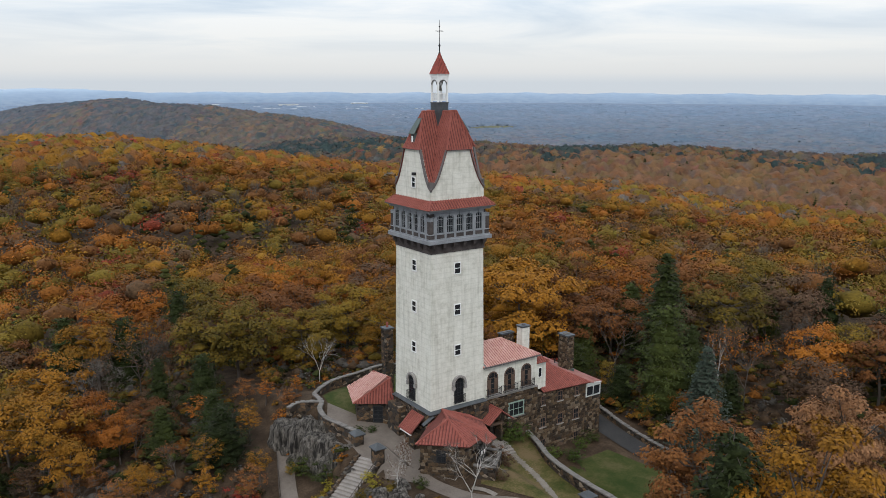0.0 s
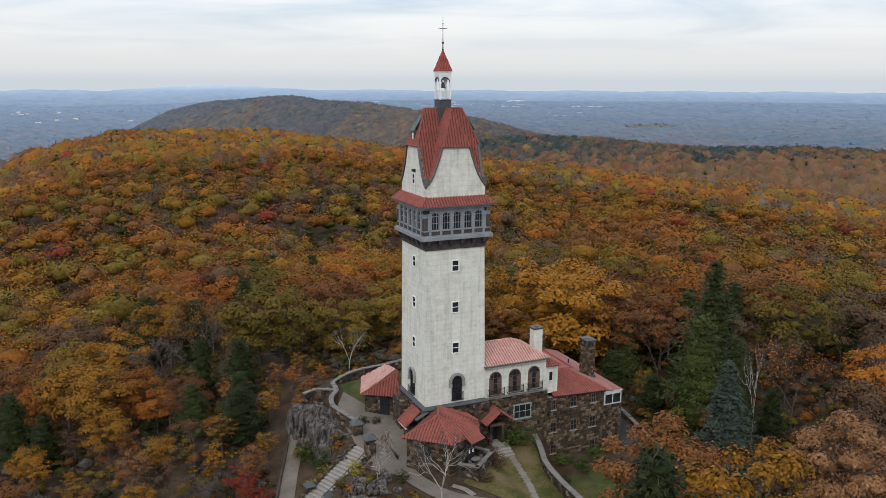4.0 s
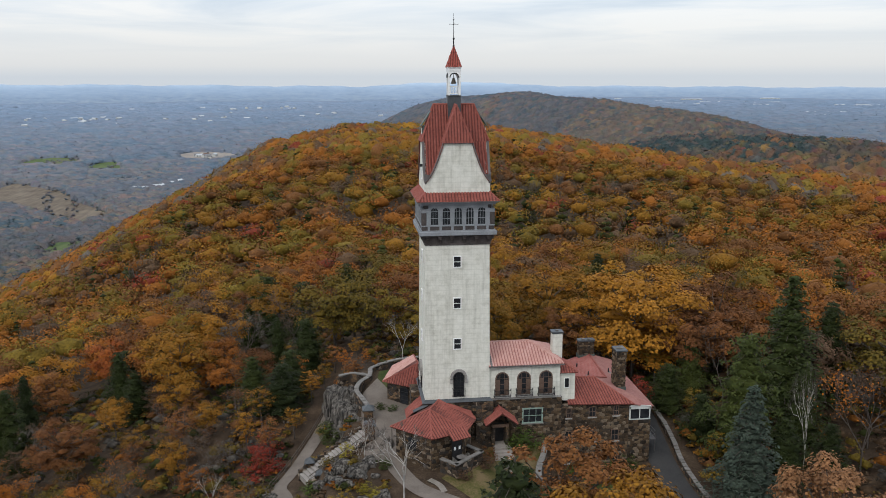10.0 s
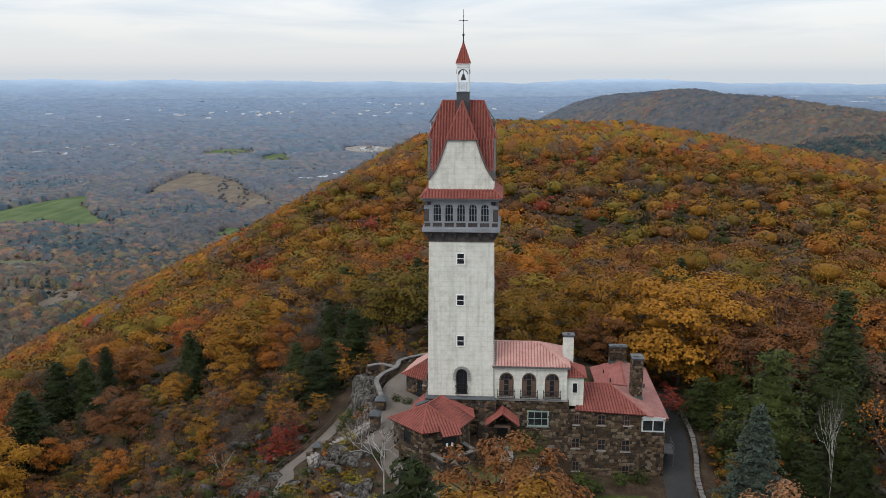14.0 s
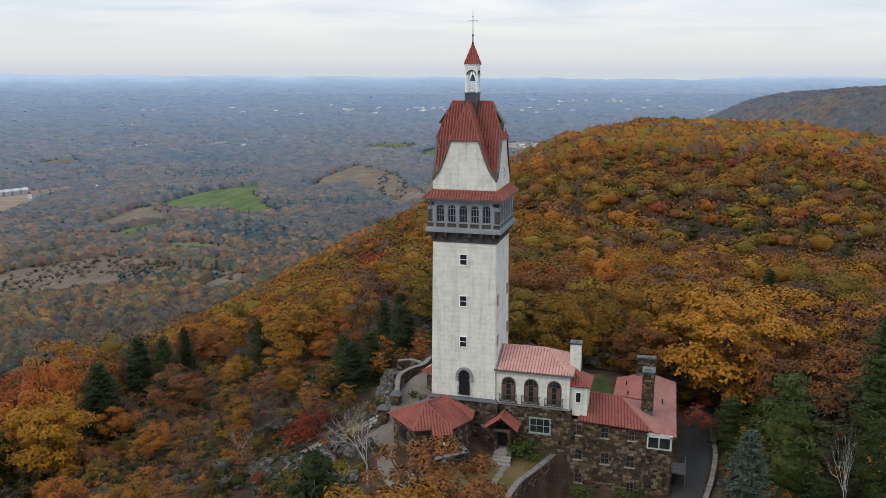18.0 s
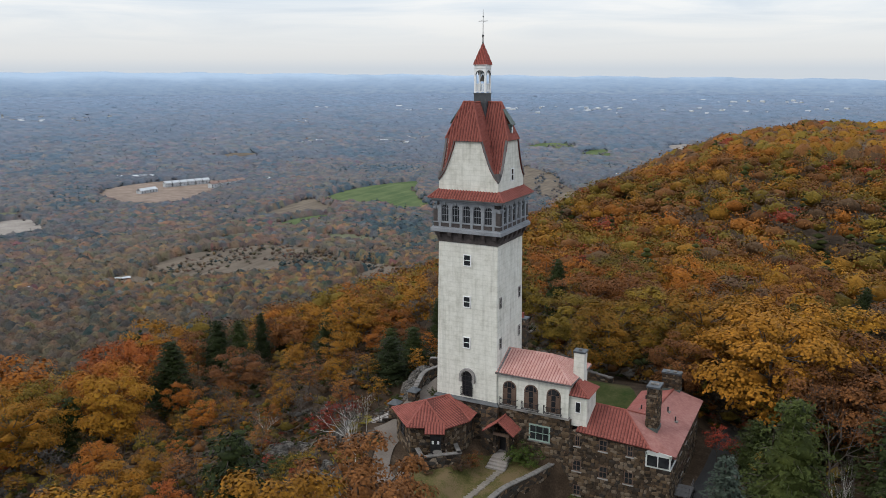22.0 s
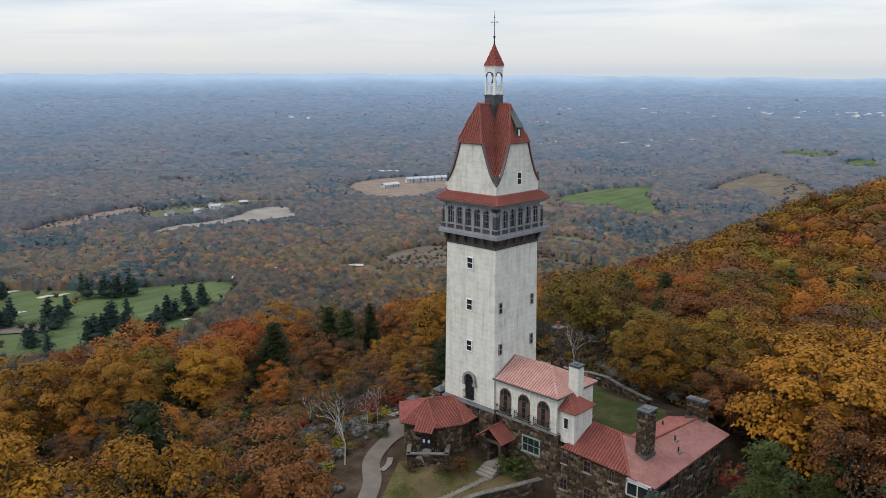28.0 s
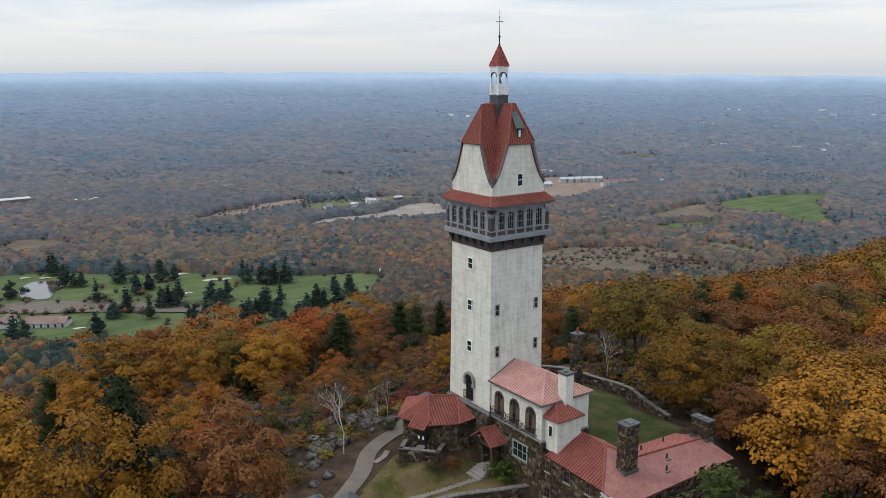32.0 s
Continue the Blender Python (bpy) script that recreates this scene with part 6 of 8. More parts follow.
for x, y, top, kind, i, sp in ((-27, 9, 0, "thin", 0, "gold"), (-28.5, 3, -1.5, "sparse", 1, "twig"), (-31, -12, -2.5, "sparse", 0, "gold"), (-27, -18, -1.5, "thin", 1, "olive"), (-34, -22, -1, "oak", 0, "gold"), (-22, -24, 0.5, "thin", 2, "olive"), (-36, 6, -2.5, "oak", 3, "gold"), (-38, -6, -4, "sparse", 2, "orange"), (-33, 16, -1.0, "oak", 2, "gold"), (-39, 19, -2.0, "sparse", 1, "rust"), (-42, 10, -4.0, "thin", 0, "rust")):
    tree_at(kind, i, sp, x, y, top, x * 0.7)
tree_at("big", 3, "rust", -52.2, 14.8, -2.8, 0.7, 1.15)
tree_at("oak", 2, "gold", -49.2, 28.2, -4.6, 1.9, 0.9)
tree_at("bare", 1, "twig", -29.4, -6.0, -1.0, 0.8, 0.9, "pale_bark", "dead white tree leaning over the ledge")
# the wall of oaks behind the house and lawn
for x, y, top, sp, i in ((9.5, 24.0, 12.3, "gold", 1), (31.4, 22.5, 15.0, "gold", 2), (-1, 38, 9, "olive", 1), (21, 35, 12.0, "gold", 3), (10, 43, 9.5, "olive", 0), (39, 38, 12.0, "amber", 0), (46, 24, 11.5, "rust", 3), (20.5, 22.5, 8.5, "rust", 0)):
    tree_at("big", i, sp, x, y, top, x * 0.37, 1.12)


def clear_of_house(x, y):
    """False on the lawns, yard, drive and paths, in front of the garden and among the pines by the drive."""
    lawn = ((x - 1) / 14.5) ** 2 + ((y - 7) / 17) ** 2 < 1
    yard = (x > 8) & (x < 31) & (y > -45) & (y < 17)
    front = (x > -25) & (x < 12) & (y < 2)
    path = (x > -24.5) & (x < -10) & (y < 17)
    south = y < -20 - 0.25 * np.abs(x - 10)
    pines = (x > 30) & (x < 50) & (y > -20) & (y < 4)
    return ~(lawn | yard | front | path | south | pines)


planted = np.array([(o.location.x, o.location.y) for o in bpy.data.objects if o.name.startswith("tree")])
NEAR_SINGLE = 92.0
x, y = scatter(-100, 100, -60, 100, 8.3, gt, lambda x, y: (np.hypot(x, y) < NEAR_SINGLE) & facing(x, y) & clear_of_house(x, y))
far_enough = np.array([np.min(np.hypot(planted[:, 0] - a, planted[:, 1] - b)) > (7.5 if (b > 15 and 0 < a < 52) else 5.4) for a, b in zip(x, y)])
x, y = x[far_enough], y[far_enough]
for a, b in zip(x, y):
    u = gt.random()
    west = a < -12
    if west:
        pick = [("orange", .29), ("rust", .12), ("gold", .22), ("olive", .05), ("brown", .04), ("flame", .05), ("twig", .11), ("pine", .10), ("green", .048)]
    else:
        pick = [("olive", .20), ("gold", .24), ("rust", .18), ("orange", .12), ("brown", .10), ("twig", .06), ("pine", .06), ("green", .04)]
    if a > 30 and b < 18:
        pick = [("brown", .30), ("rust", .22), ("olive", .14), ("orange", .06), ("twig", .14), ("pine", .09), ("green", .05)]
    for sp, w in pick:
        u -= w
        if u <= 0:
            break
    z = float(ground_z(a, b))
    scrub = -66 < a < -22 and b < 31
    hh = ((4.8 if a < -46 else 6.2) + 2.8 * gt.random()) if scrub else (10.0 + 5.0 * gt.random())
    if sp == "twig":
        tree_at("bare", int(gt.integers(2)), sp, a, b, z + min(hh, 9 + 2 * gt.random()), gt.random() * 6)
    elif sp in ("pine", "green"):
        tree_at("pine" if gt.random() < 0.5 else "hemlock", 0, sp, a, b, z + hh, gt.random() * 6, 1.0)
    elif gt.random() < (0.30 if scrub else 0.20 if west else 0.10):
        tree_at("sparse", int(gt.integers(3)), sp, a, b, z + hh * 0.95, gt.random() * 6)
    elif scrub and gt.random() < 0.3:
        tree_at("thin", int(gt.integers(3)), sp, a, b, z + hh, gt.random() * 6, 1.25)
    else:
        tree_at("oak", int(gt.integers(6)), sp, a, b, z + hh, gt.random() * 6, 1.02)
# young trees that fill the west slope
planted = np.array([(o.location.x, o.location.y) for o in bpy.data.objects if o.name.startswith("tree")])
x, y = scatter(-62, -24, -34, 32, 6.2, gt, lambda x, y: clear_of_house(x, y))
for a, b in zip(x, y):
    if np.min(np.hypot(planted[:, 0] - a, planted[:, 1] - b)) > 3.0:
        sp = ("gold", "orange", "rust", "gold", "brown", "olive")[int(gt.integers(6))]
        tree_at(("thin", "thin", "sparse")[int(gt.integers(3))], int(gt.integers(3)), sp, a, b, float(ground_z(a, b)) + 4.0 + 2.6 * gt.random(), gt.random() * 6, 1.35)
# rest of the near woods, joined
x, y = scatter(-170, 170, -100, 170, 8.4, gt, lambda x, y: (np.hypot(x, y) >= NEAR_SINGLE) & (np.hypot(x, y) <= NEAR_R) & facing(x, y) & clear_of_house(x, y))
c, kind = hue_of(len(x), HILL, gt, x, y)
hillside("near", x, y, 10.5 + 4.5 * gt.random(len(x)), 4.8 + 2.0 * gt.random(len(x)), c, kind, 14, 0.48, 440, gt, "below the tower", (0.24, 0.15), 9, 260, 170, 0.045)

# ---- the valley and the distance ----


def rounded(pts):
    """A smooth outline through the middles of a polygon's sides."""
    P = np.array(pts, float)
    for _ in range(2):
        Q = np.roll(P, -1, 0)
        P = np.stack([0.75 * P + 0.25 * Q, 0.25 * P + 0.75 * Q], 1).reshape(-1, 2)
    return P


def drape(name, P, mat, lift, label, category, rings=6, kind="structure"):
    """A star-shaped patch laid over the ground."""
    P = np.array(P, float)
    n = 6 if len(P) < 16 else 2
    P = np.concatenate([a + (b - a) * np.linspace(0, 1, n + 1)[:-1, None] for a, b in zip(P, np.roll(P, -1, 0))])
    c = P.mean(0)
    m = len(P)
    V = np.array([c] + [c + (P[j] - c) * (k / rings) for k in range(1, rings + 1) for j in range(m)])
    Z = ground_z(V[:, 0], V[:, 1]) + lift
    T = np.array([(0, 1 + j, 1 + (j + 1) % m) for j in range(m)])
    Q = np.array([(1 + (k - 1) * m + j, 1 + k * m + j, 1 + k * m + (j + 1) % m, 1 + (k - 1) * m + (j + 1) % m) for k in range(1, rings) for j in range(m)])
    ob = new(name, quick_mesh(name, np.concatenate([V, Z[:, None]], 1), Q, T, mat, True))
    return tagged(ob, label, category, kind=kind)


def crop(c1, c2, sc=0.02):
    return two_tone(c1, c2, sc, sc * 9, 0.0, 0.0)


def furrowed(c1, c2, turn, pitch):
    """Open land in long rows, with patches of another tone."""
    def build(N, b):
        v = coords(N)
        rot = N.add("ShaderNodeMapping")
        rot.inputs["Rotation"].default_value = (0, 0, radians(turn))
        rot.inputs["Scale"].default_value = (1.0 / pitch, 0.12 / pitch, 0.0)
        N.link(v, 0, rot, 0)
        rows, patch = noise_tex(N, rot, 1.0, 4, 0.6), noise_tex(N, v, 0.016, 5, 0.6)
        m = N.maths("ADD", N.maths("MULTIPLY", rows.outputs[0], 0.5), N.maths("MULTIPLY", patch.outputs[0], 0.5))
        r = N.ramp([(0.36, c1), (0.62, c2)])
        N.t.links.new(m, r.inputs[0])
        return r.outputs[0]
    return build


M["field_green"] = material("green_field", furrowed((0.052, 0.080, 0.030), (0.105, 0.128, 0.055), 35, 14), 0.95, 0.1)
M["field_dull"] = material("dull_green_field", crop((0.085, 0.092, 0.052), (0.135, 0.130, 0.085)), 0.95, 0.1)
M["field_brown"] = material("ploughed_field", furrowed((0.085, 0.066, 0.050), (0.165, 0.132, 0.100), 60, 9), 0.95, 0.1)
M["field_tan"] = material("bare_earth", crop((0.17, 0.145, 0.125), (0.30, 0.265, 0.235), 0.03), 0.95, 0.1)
M["field_site"] = material("site_earth", crop((0.13, 0.095, 0.075), (0.27, 0.205, 0.165), 0.05), 0.95, 0.1)
M["sand"] = material("bunker_sand", crop((0.34, 0.31, 0.26), (0.46, 0.42, 0.36), 0.1), 0.95, 0.1)
M["water"] = material("still_water", two_tone((0.04, 0.045, 0.05), (0.07, 0.075, 0.08), 0.01, 0.1, 0.0), 0.06, 0.6)
M["far_roof"] = material("pale_far_roof", two_tone((0.30, 0.31, 0.33), (0.52, 0.53, 0.54), 0.05, 0.4, 0.0), 0.8, 0.2)
M["far_grey_roof"] = material("grey_far_roof", two_tone((0.12, 0.12, 0.125), (0.22, 0.215, 0.215), 0.05, 0.4, 0.0), 0.8, 0.2)
M["far_wall"] = material("white_far_wall", two_tone((0.42, 0.42, 0.41), (0.62, 0.61, 0.59), 0.05, 0.4, 0.0), 0.85, 0.2)
M["far_brick"] = material("far_brick", two_tone((0.16, 0.10, 0.085), (0.27, 0.19, 0.16), 0.05, 0.4, 0.0), 0.9, 0.2)

FIELDS = []


def field(name, pts, mat, label):
    P = rounded([fold(x, y) for x, y in pts])
    FIELDS.append((P, label))
    drape(name, P, M[mat], 2.4 if name in ("car_park", "sand_strip") else 1.2, label, "field")


field("golf_course", [(-1188, 64), (-1180, 120), (-1111, 196), (-1076, 280), (-1000, 343), (-941, 427), (-922, 489), (-876, 508), (-813, 444), (-749, 363), (-707, 313), (-745, 225), (-795, 122), (-843, 22), (-925, -33), (-1171, -18)], "field_green", "mown green golf course with trees")
field("field", [(-1015, 1374), (-1030, 1509), (-1015, 1598), (-990, 1669), (-956, 1736), (-888, 1582), (-835, 1495), (-750, 1396), (-716, 1370), (-741, 1333), (-777, 1300), (-850, 1368), (-924, 1312)], "field_green", "green hay field")
field("stubble_field", [(-1006, 1174), (-1017, 1260), (-1046, 1389), (-987, 1332), (-927, 1299), (-883, 1259), (-910, 1212), (-927, 1153), (-960, 1130)], "field_brown", "tan stubble field")
field("meadow", [(-913, 1090), (-914, 1167), (-871, 1232), (-842, 1250), (-865, 1205), (-849, 1139), (-855, 1070), (-887, 1063)], "field_green", "strip of green meadow")
field("sand_strip", [(-883, 1127), (-874, 1159), (-848, 1181), (-841, 1146), (-860, 1117)], "field_tan", "pale sandy strip in a meadow")
field("ploughed_field", [(-826, 1733), (-870, 1907), (-899, 2134), (-884, 2241), (-788, 2115), (-677, 1984), (-612, 1830), (-517, 1705), (-470, 1589), (-529, 1538), (-617, 1640), (-735, 1804), (-770, 1745), (-790, 1693)], "field_brown", "brown ploughed field")
field("far_meadow", [(-1053, 2618), (-1075, 2910), (-940, 2913), (-901, 2757), (-990, 2673)], "field_green", "far green meadow")
field("far_meadow", [(-820, 2566), (-799, 2734), (-689, 2593), (-670, 2416), (-737, 2454)], "field_green", "far green meadow")
field("meadow", [(-508, 1266), (-498, 1313), (-462, 1350), (-450, 1268), (-486, 1234)], "field_green", "green riverside meadow")
field("scrub_field", [(-806, 888), (-757, 934), (-647, 923), (-514, 902), (-518, 879), (-656, 855), (-756, 849)], "field_brown", "grey-brown scrub and reeds with small trees")
field("pasture", [(-814, 1042), (-753, 1074), (-705, 1080), (-637, 1039), (-707, 1003)], "field_dull", "dull green pasture")
field("far_meadow", [(-990, 2799), (-953, 2848), (-914, 2879), (-871, 2690), (-931, 2619)], "field_dull", "far dull green meadow")
field("far_meadow", [(-820, 2599), (-798, 2765), (-734, 2718), (-721, 2504), (-758, 2438)], "field_green", "far green meadow")
field("stubble_field", [(-628, 3034), (-525, 3130), (-386, 2990), (-381, 2783), (-533, 2717)], "field_tan", "far tan stubble field")
field("tilled_field", [(-737, 2022), (-713, 2068), (-607, 1821), (-556, 1595), (-589, 1569)], "field_brown", "brown tilled field")
field("meadow", [(-515, 1343), (-486, 1361), (-457, 1371), (-448, 1265), (-471, 1208)], "field_green", "bright green meadow")
field("bare_lot", [(-1311, 586), (-1350, 666), (-1326, 715), (-1342, 793), (-1397, 860), (-1372, 928), (-1281, 888), (-1222, 856), (-1226, 786), (-1254, 715), (-1276, 645), (-1265, 581)], "field_tan", "pale bare earth lot")
field("building_site", [(-1543, 1230), (-1562, 1318), (-1561, 1414), (-1500, 1499), (-1355, 1517), (-1305, 1397), (-1253, 1265), (-1218, 1142), (-1289, 1110), (-1356, 1121), (-1448, 1160)], "field_site", "tan earth building site")
field("allotment", [(-1472, 425), (-1548, 520), (-1577, 606), (-1609, 726), (-1507, 704), (-1481, 615), (-1457, 533), (-1418, 440)], "field_site", "tan allotment land with rows of trees")
field("open_estate", [(-1516, 670), (-1549, 753), (-1536, 829), (-1511, 917), (-1433, 972), (-1393, 929), (-1408, 837), (-1396, 713), (-1399, 631)], "field_dull", "open grassy estate with scattered trees")
field("far_clearing", [(-2370, 1384), (-2393, 1490), (-2273, 1518), (-2244, 1396)], "field_brown", "dull far clearing")
field("far_clearing", [(-1943, 918), (-1964, 997), (-1889, 1036), (-1865, 946)], "field_brown", "dull far clearing")
field("dry_field", [(-861, 656), (-864, 705), (-817, 695), (-748, 673), (-748, 652), (-808, 646)], "field_brown", "dull dry field by a shed")
field("wet_scrub", [(-851, 705), (-889, 820), (-853, 888), (-798, 966), (-697, 956), (-630, 862), (-701, 769), (-760, 695)], "field_brown", "grey-brown wet scrub with small trees")
field("green_strip", [(-937, 868), (-924, 936), (-910, 1009), (-885, 995), (-894, 904)], "field_green", "narrow green strip along a stream")
field("dry_meadow", [(-1437, 93), (-1446, 137), (-1386, 197), (-1325, 177), (-1307, 109), (-1328, 80)], "field_brown", "dry tan meadow")
field("far_meadow", [(-1800, 1900), (-1900, 2080), (-1780, 2120), (-1680, 1960)], "field_brown", "dull far meadow")
field("scrub_field", [(-573, 828), (-567, 897), (-530, 897), (-514, 826), (-542, 797)], "field_brown", "tan scrub by the river")
field("car_park", [(-1035, 45), (-979, 151), (-867, 256), (-845, 241), (-927, 140), (-976, 38)], "path", "grey car park by the golf course")
field("far_meadow", [(2600, 3560), (2950, 3650), (2850, 3350), (2500, 3300)], "field_dull", "far green meadow")
field("far_meadow", [(1600, 3700), (1900, 3800), (1950, 3560), (1650, 3500)], "field_dull", "far green meadow")
drape("pond", rounded([(-1052, 66), (-1118, 83), (-1124, 111), (-1101, 134), (-1065, 123), (-1063, 111), (-1020, 102), (-1025, 82)]), M["water"], 2.2, "still grey golf course pond", "pond")
drape("river", rounded([(-490, 1650), (-492, 1710), (-478, 1690), (-453, 1545), (-470, 1540)]), M["water"], 1.6, "bend of a pale river", "river")
for x, y, a in ((-1060, 274, 11), (-1001, 297, 12), (-996, 316, 9), (-951, 247, 9), (-1154, 89, 7), (-1139, 112, 8), (-871, 103, 7), (-778, 370, 7)):
    drape("sand_bunker", rounded([(x - 0.5 * a, y - a), (x + 0.6 * a, y - 0.5 * a), (x + 0.2 * a, y + 0.3 * a), (x + 0.5 * a, y + 1.2 * a), (x - 0.6 * a, y + 0.7 * a)]), M["sand"], 2.0, "pale sand bunker on the golf course", "bunker", 2)


def inside(px, py, pts):
    r = np.zeros(len(px), bool)
    n = len(pts)
    for i in range(n):
        (x0, y0), (x1, y1) = pts[i], pts[(i + 1) % n]
        if y0 != y1:
            r ^= ((y0 > py) != (y1 > py)) & (px < (x1 - x0) * (py - y0) / (y1 - y0) + x0)
    return r


def open_land(x, y):
    r = np.zeros(len(x), bool)
    for P, lb in FIELDS:
        r |= inside(x, y, P)
    return r


# blue-grey of the haze that is mixed into the far colours
HAZE_TONE = np.array((0.152, 0.205, 0.286))


def depth_of(x, y):
    """How far a place on the drawn-in plain truly lies."""
    r = np.hypot(x, y)
    return np.where(r > FOLD, FOLD * np.exp(FOLD_RATE * (r - FOLD)), r)


def stands(x, y):
    return np.sin(x / 62 + 1.7 * np.sin(y / 90)) + np.sin(y / 55 + 1.2 * np.sin(x / 80)) + 0.9 * np.sin(x / 190 + y / 240)


def far_colours(x, y, g, weights, blue=0.9):
    """Stands of rust, ochre and olive oaks, of bare mauve trees and of evergreens; haze is put into the colour, bluer
    with distance.
    """
    c, _ = hue_of(len(x), weights, g)
    p = stands(x, y) + 0.5 * g.normal(size=len(x))
    q = 1.25 * np.sin(x / 145 + 1.3 * np.sin(y / 210) + 2) + np.sin(y / 118 + 1.5 * np.sin(x / 170)) + 0.6 * np.sin(x / 47 - y / 61) + 0.4 * g.normal(size=len(x))
    ba = np.clip(-0.9 * q - 0.1, 0, 1)[:, None]
    c = c * (1 - 0.65 * ba) + 0.65 * ba * np.array((0.072, 0.052, 0.042))
    oc = np.clip(0.8 * q - 0.5, 0, 1)[:, None]
    c = c * (1 - 0.45 * oc) + 0.45 * oc * np.array((0.145, 0.082, 0.022))
    ev = ((p > 1.5) & (g.random(len(x)) < 0.7) | (g.random(len(x)) < 0.03))[:, None]
    c = np.where(ev, np.array((0.026, 0.038, 0.026)), c)
    c = 0.76 * c * np.array((0.94, 1.02, 0.92)) * (0.60 + 0.80 * g.random((len(x), 1)))
    # haze painted in: blue share grows with distance, paler past 3500 m
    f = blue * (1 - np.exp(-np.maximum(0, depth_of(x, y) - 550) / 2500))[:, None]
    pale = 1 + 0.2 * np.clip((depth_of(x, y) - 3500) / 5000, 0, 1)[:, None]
    return c * (1 - f) + HAZE_TONE * pale * f * (0.88 + 0.24 * g.random((len(x), 1)))


gv = np.random.default_rng(33)
WOODS = (18, 18, 20, 22, 2, 10, 5, 3, 5, 4)


def west(x, y):
    a = np.arctan2(-x, y)
    return (a > radians(-12)) & (a < radians(100))


def canopy(name, a0, a1, r0, r1, step, fine, height, sprays, card, keep, tone, label, mat="far_forest"):
    """Closed woods over a sector of land: a continuous roof of crowns, each a dome of its own height and colour, with loose leaf sprays."""
    rr = np.exp(np.arange(math.log(r0), math.log(r1) + fine, fine))
    aa = np.arange(radians(a0), radians(a1), fine)
    R, A = np.meshgrid(rr, aa, indexing="ij")
    R = R * (1 + 0.3 * fine * gv.normal(size=R.shape))
    A = A + 0.3 * fine * gv.normal(size=A.shape)
    X, Y = -R * np.sin(A), R * np.cos(A)
    m = int(2 * r1 / step) + 4
    sx, sy = gv.random((m, m)) * 0.9 + 0.05, gv.random((m, m)) * 0.9 + 0.05
    ii, jj = np.meshgrid(np.arange(m), np.arange(m), indexing="ij")
    px, py = (ii + sx) * step - r1 - step, (jj + sy) * step - r1 - step
    cols = tone(px.ravel(), py.ravel()).reshape(m, m, 3)
    tall = gv.random((m, m))
    ci, cj = ((X + r1 + step) / step).astype(int), ((Y + r1 + step) / step).astype(int)
    best, bi, bj = np.full(X.shape, 1e9), ci.copy(), cj.copy()
    for di in (-1, 0, 1):
        for dj in (-1, 0, 1):
            u, v = np.clip(ci + di, 0, m - 1), np.clip(cj + dj, 0, m - 1)
            d = (X - px[u, v]) ** 2 + (Y - py[u, v]) ** 2 - (0.18 * step * tall[u, v]) ** 2
            b = d < best
            best, bi, bj = np.where(b, d, best), np.where(b, u, bi), np.where(b, v, bj)
    small = np.minimum(1, R / depth_of(X, Y))
    dome = np.clip(1 - best / (0.66 * step) ** 2, 0, 1)
    Z0 = ground_z(X, Y)
    bare = open_land(X.ravel(), Y.ravel()).reshape(X.shape) | ~keep(X, Y, Z0)
    bare[0], bare[-1], bare[:, 0], bare[:, -1] = True, True, True, True
    Z = Z0 + np.where(bare, -2.0, (height * (0.05 + 0.80 * np.sqrt(dome) + 0.42 * tall[bi, bj]) + 0.6 * gv.normal(size=X.shape)) * small)
    C = cols[bi, bj] * (0.94 + 0.12 * gv.random((*X.shape, 1)))
    nr, na = X.shape
    i, j = np.meshgrid(np.arange(nr - 1), np.arange(na - 1), indexing="ij")
    Q = np.stack([i * na + j, (i + 1) * na + j, (i + 1) * na + j + 1, i * na + j + 1], -1).reshape(-1, 4)
    Q = Q[~bare.ravel()[Q].all(1)]
    V, C = np.stack([X, Y, Z], -1).reshape(-1, 3), C.reshape(-1, 3)
    if sprays:
        at = gv.choice(np.flatnonzero(~bare.ravel()), sprays, replace=True)
        cc = V[at] + np.stack([0.25 * step * gv.normal(size=sprays), 0.25 * step * gv.normal(size=sprays), 0.2 + 0.9 * gv.random(sprays)], 1)
        P, q = cards(cc, np.tile((0, 0, 0.9), (sprays, 1)), card, gv, 0.75, 0.9)
        Q = np.concatenate([Q, q + len(V)])
        C = np.concatenate([C, np.repeat(C[at] * (0.75 + 0.5 * gv.random((sprays, 1))), 4, 0)])
        V = np.concatenate([V, P])
    me = quick_mesh(name, V, Q, None, M[mat], True)
    colour_attribute(me, C)
    return tagged(new(name, me), label, "woods", kind="stuff")


def on_ridge(x, y, z, d=0.0):
    """Land that stands above the plain."""
    return z > 44 - d - 235 * np.hypot(x, y) / depth_of(x, y)


def hill_tone(x, y):
    """The tower hill's colours, turning brown and mauve along its far east side."""
    c, _ = hue_of(len(x), HILL[:6] + (0, 0, 5, 3), gv, x, y)
    f = (0.62 * np.clip((np.hypot(x, y) - 520) / 420, 0, 1) * np.clip((x - 120) / 260, 0, 1))[:, None]
    return c * (1 - f) + f * np.array((0.105, 0.066, 0.050)) * (0.7 + 0.6 * gv.random((len(x), 1)))


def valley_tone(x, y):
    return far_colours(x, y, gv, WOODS)


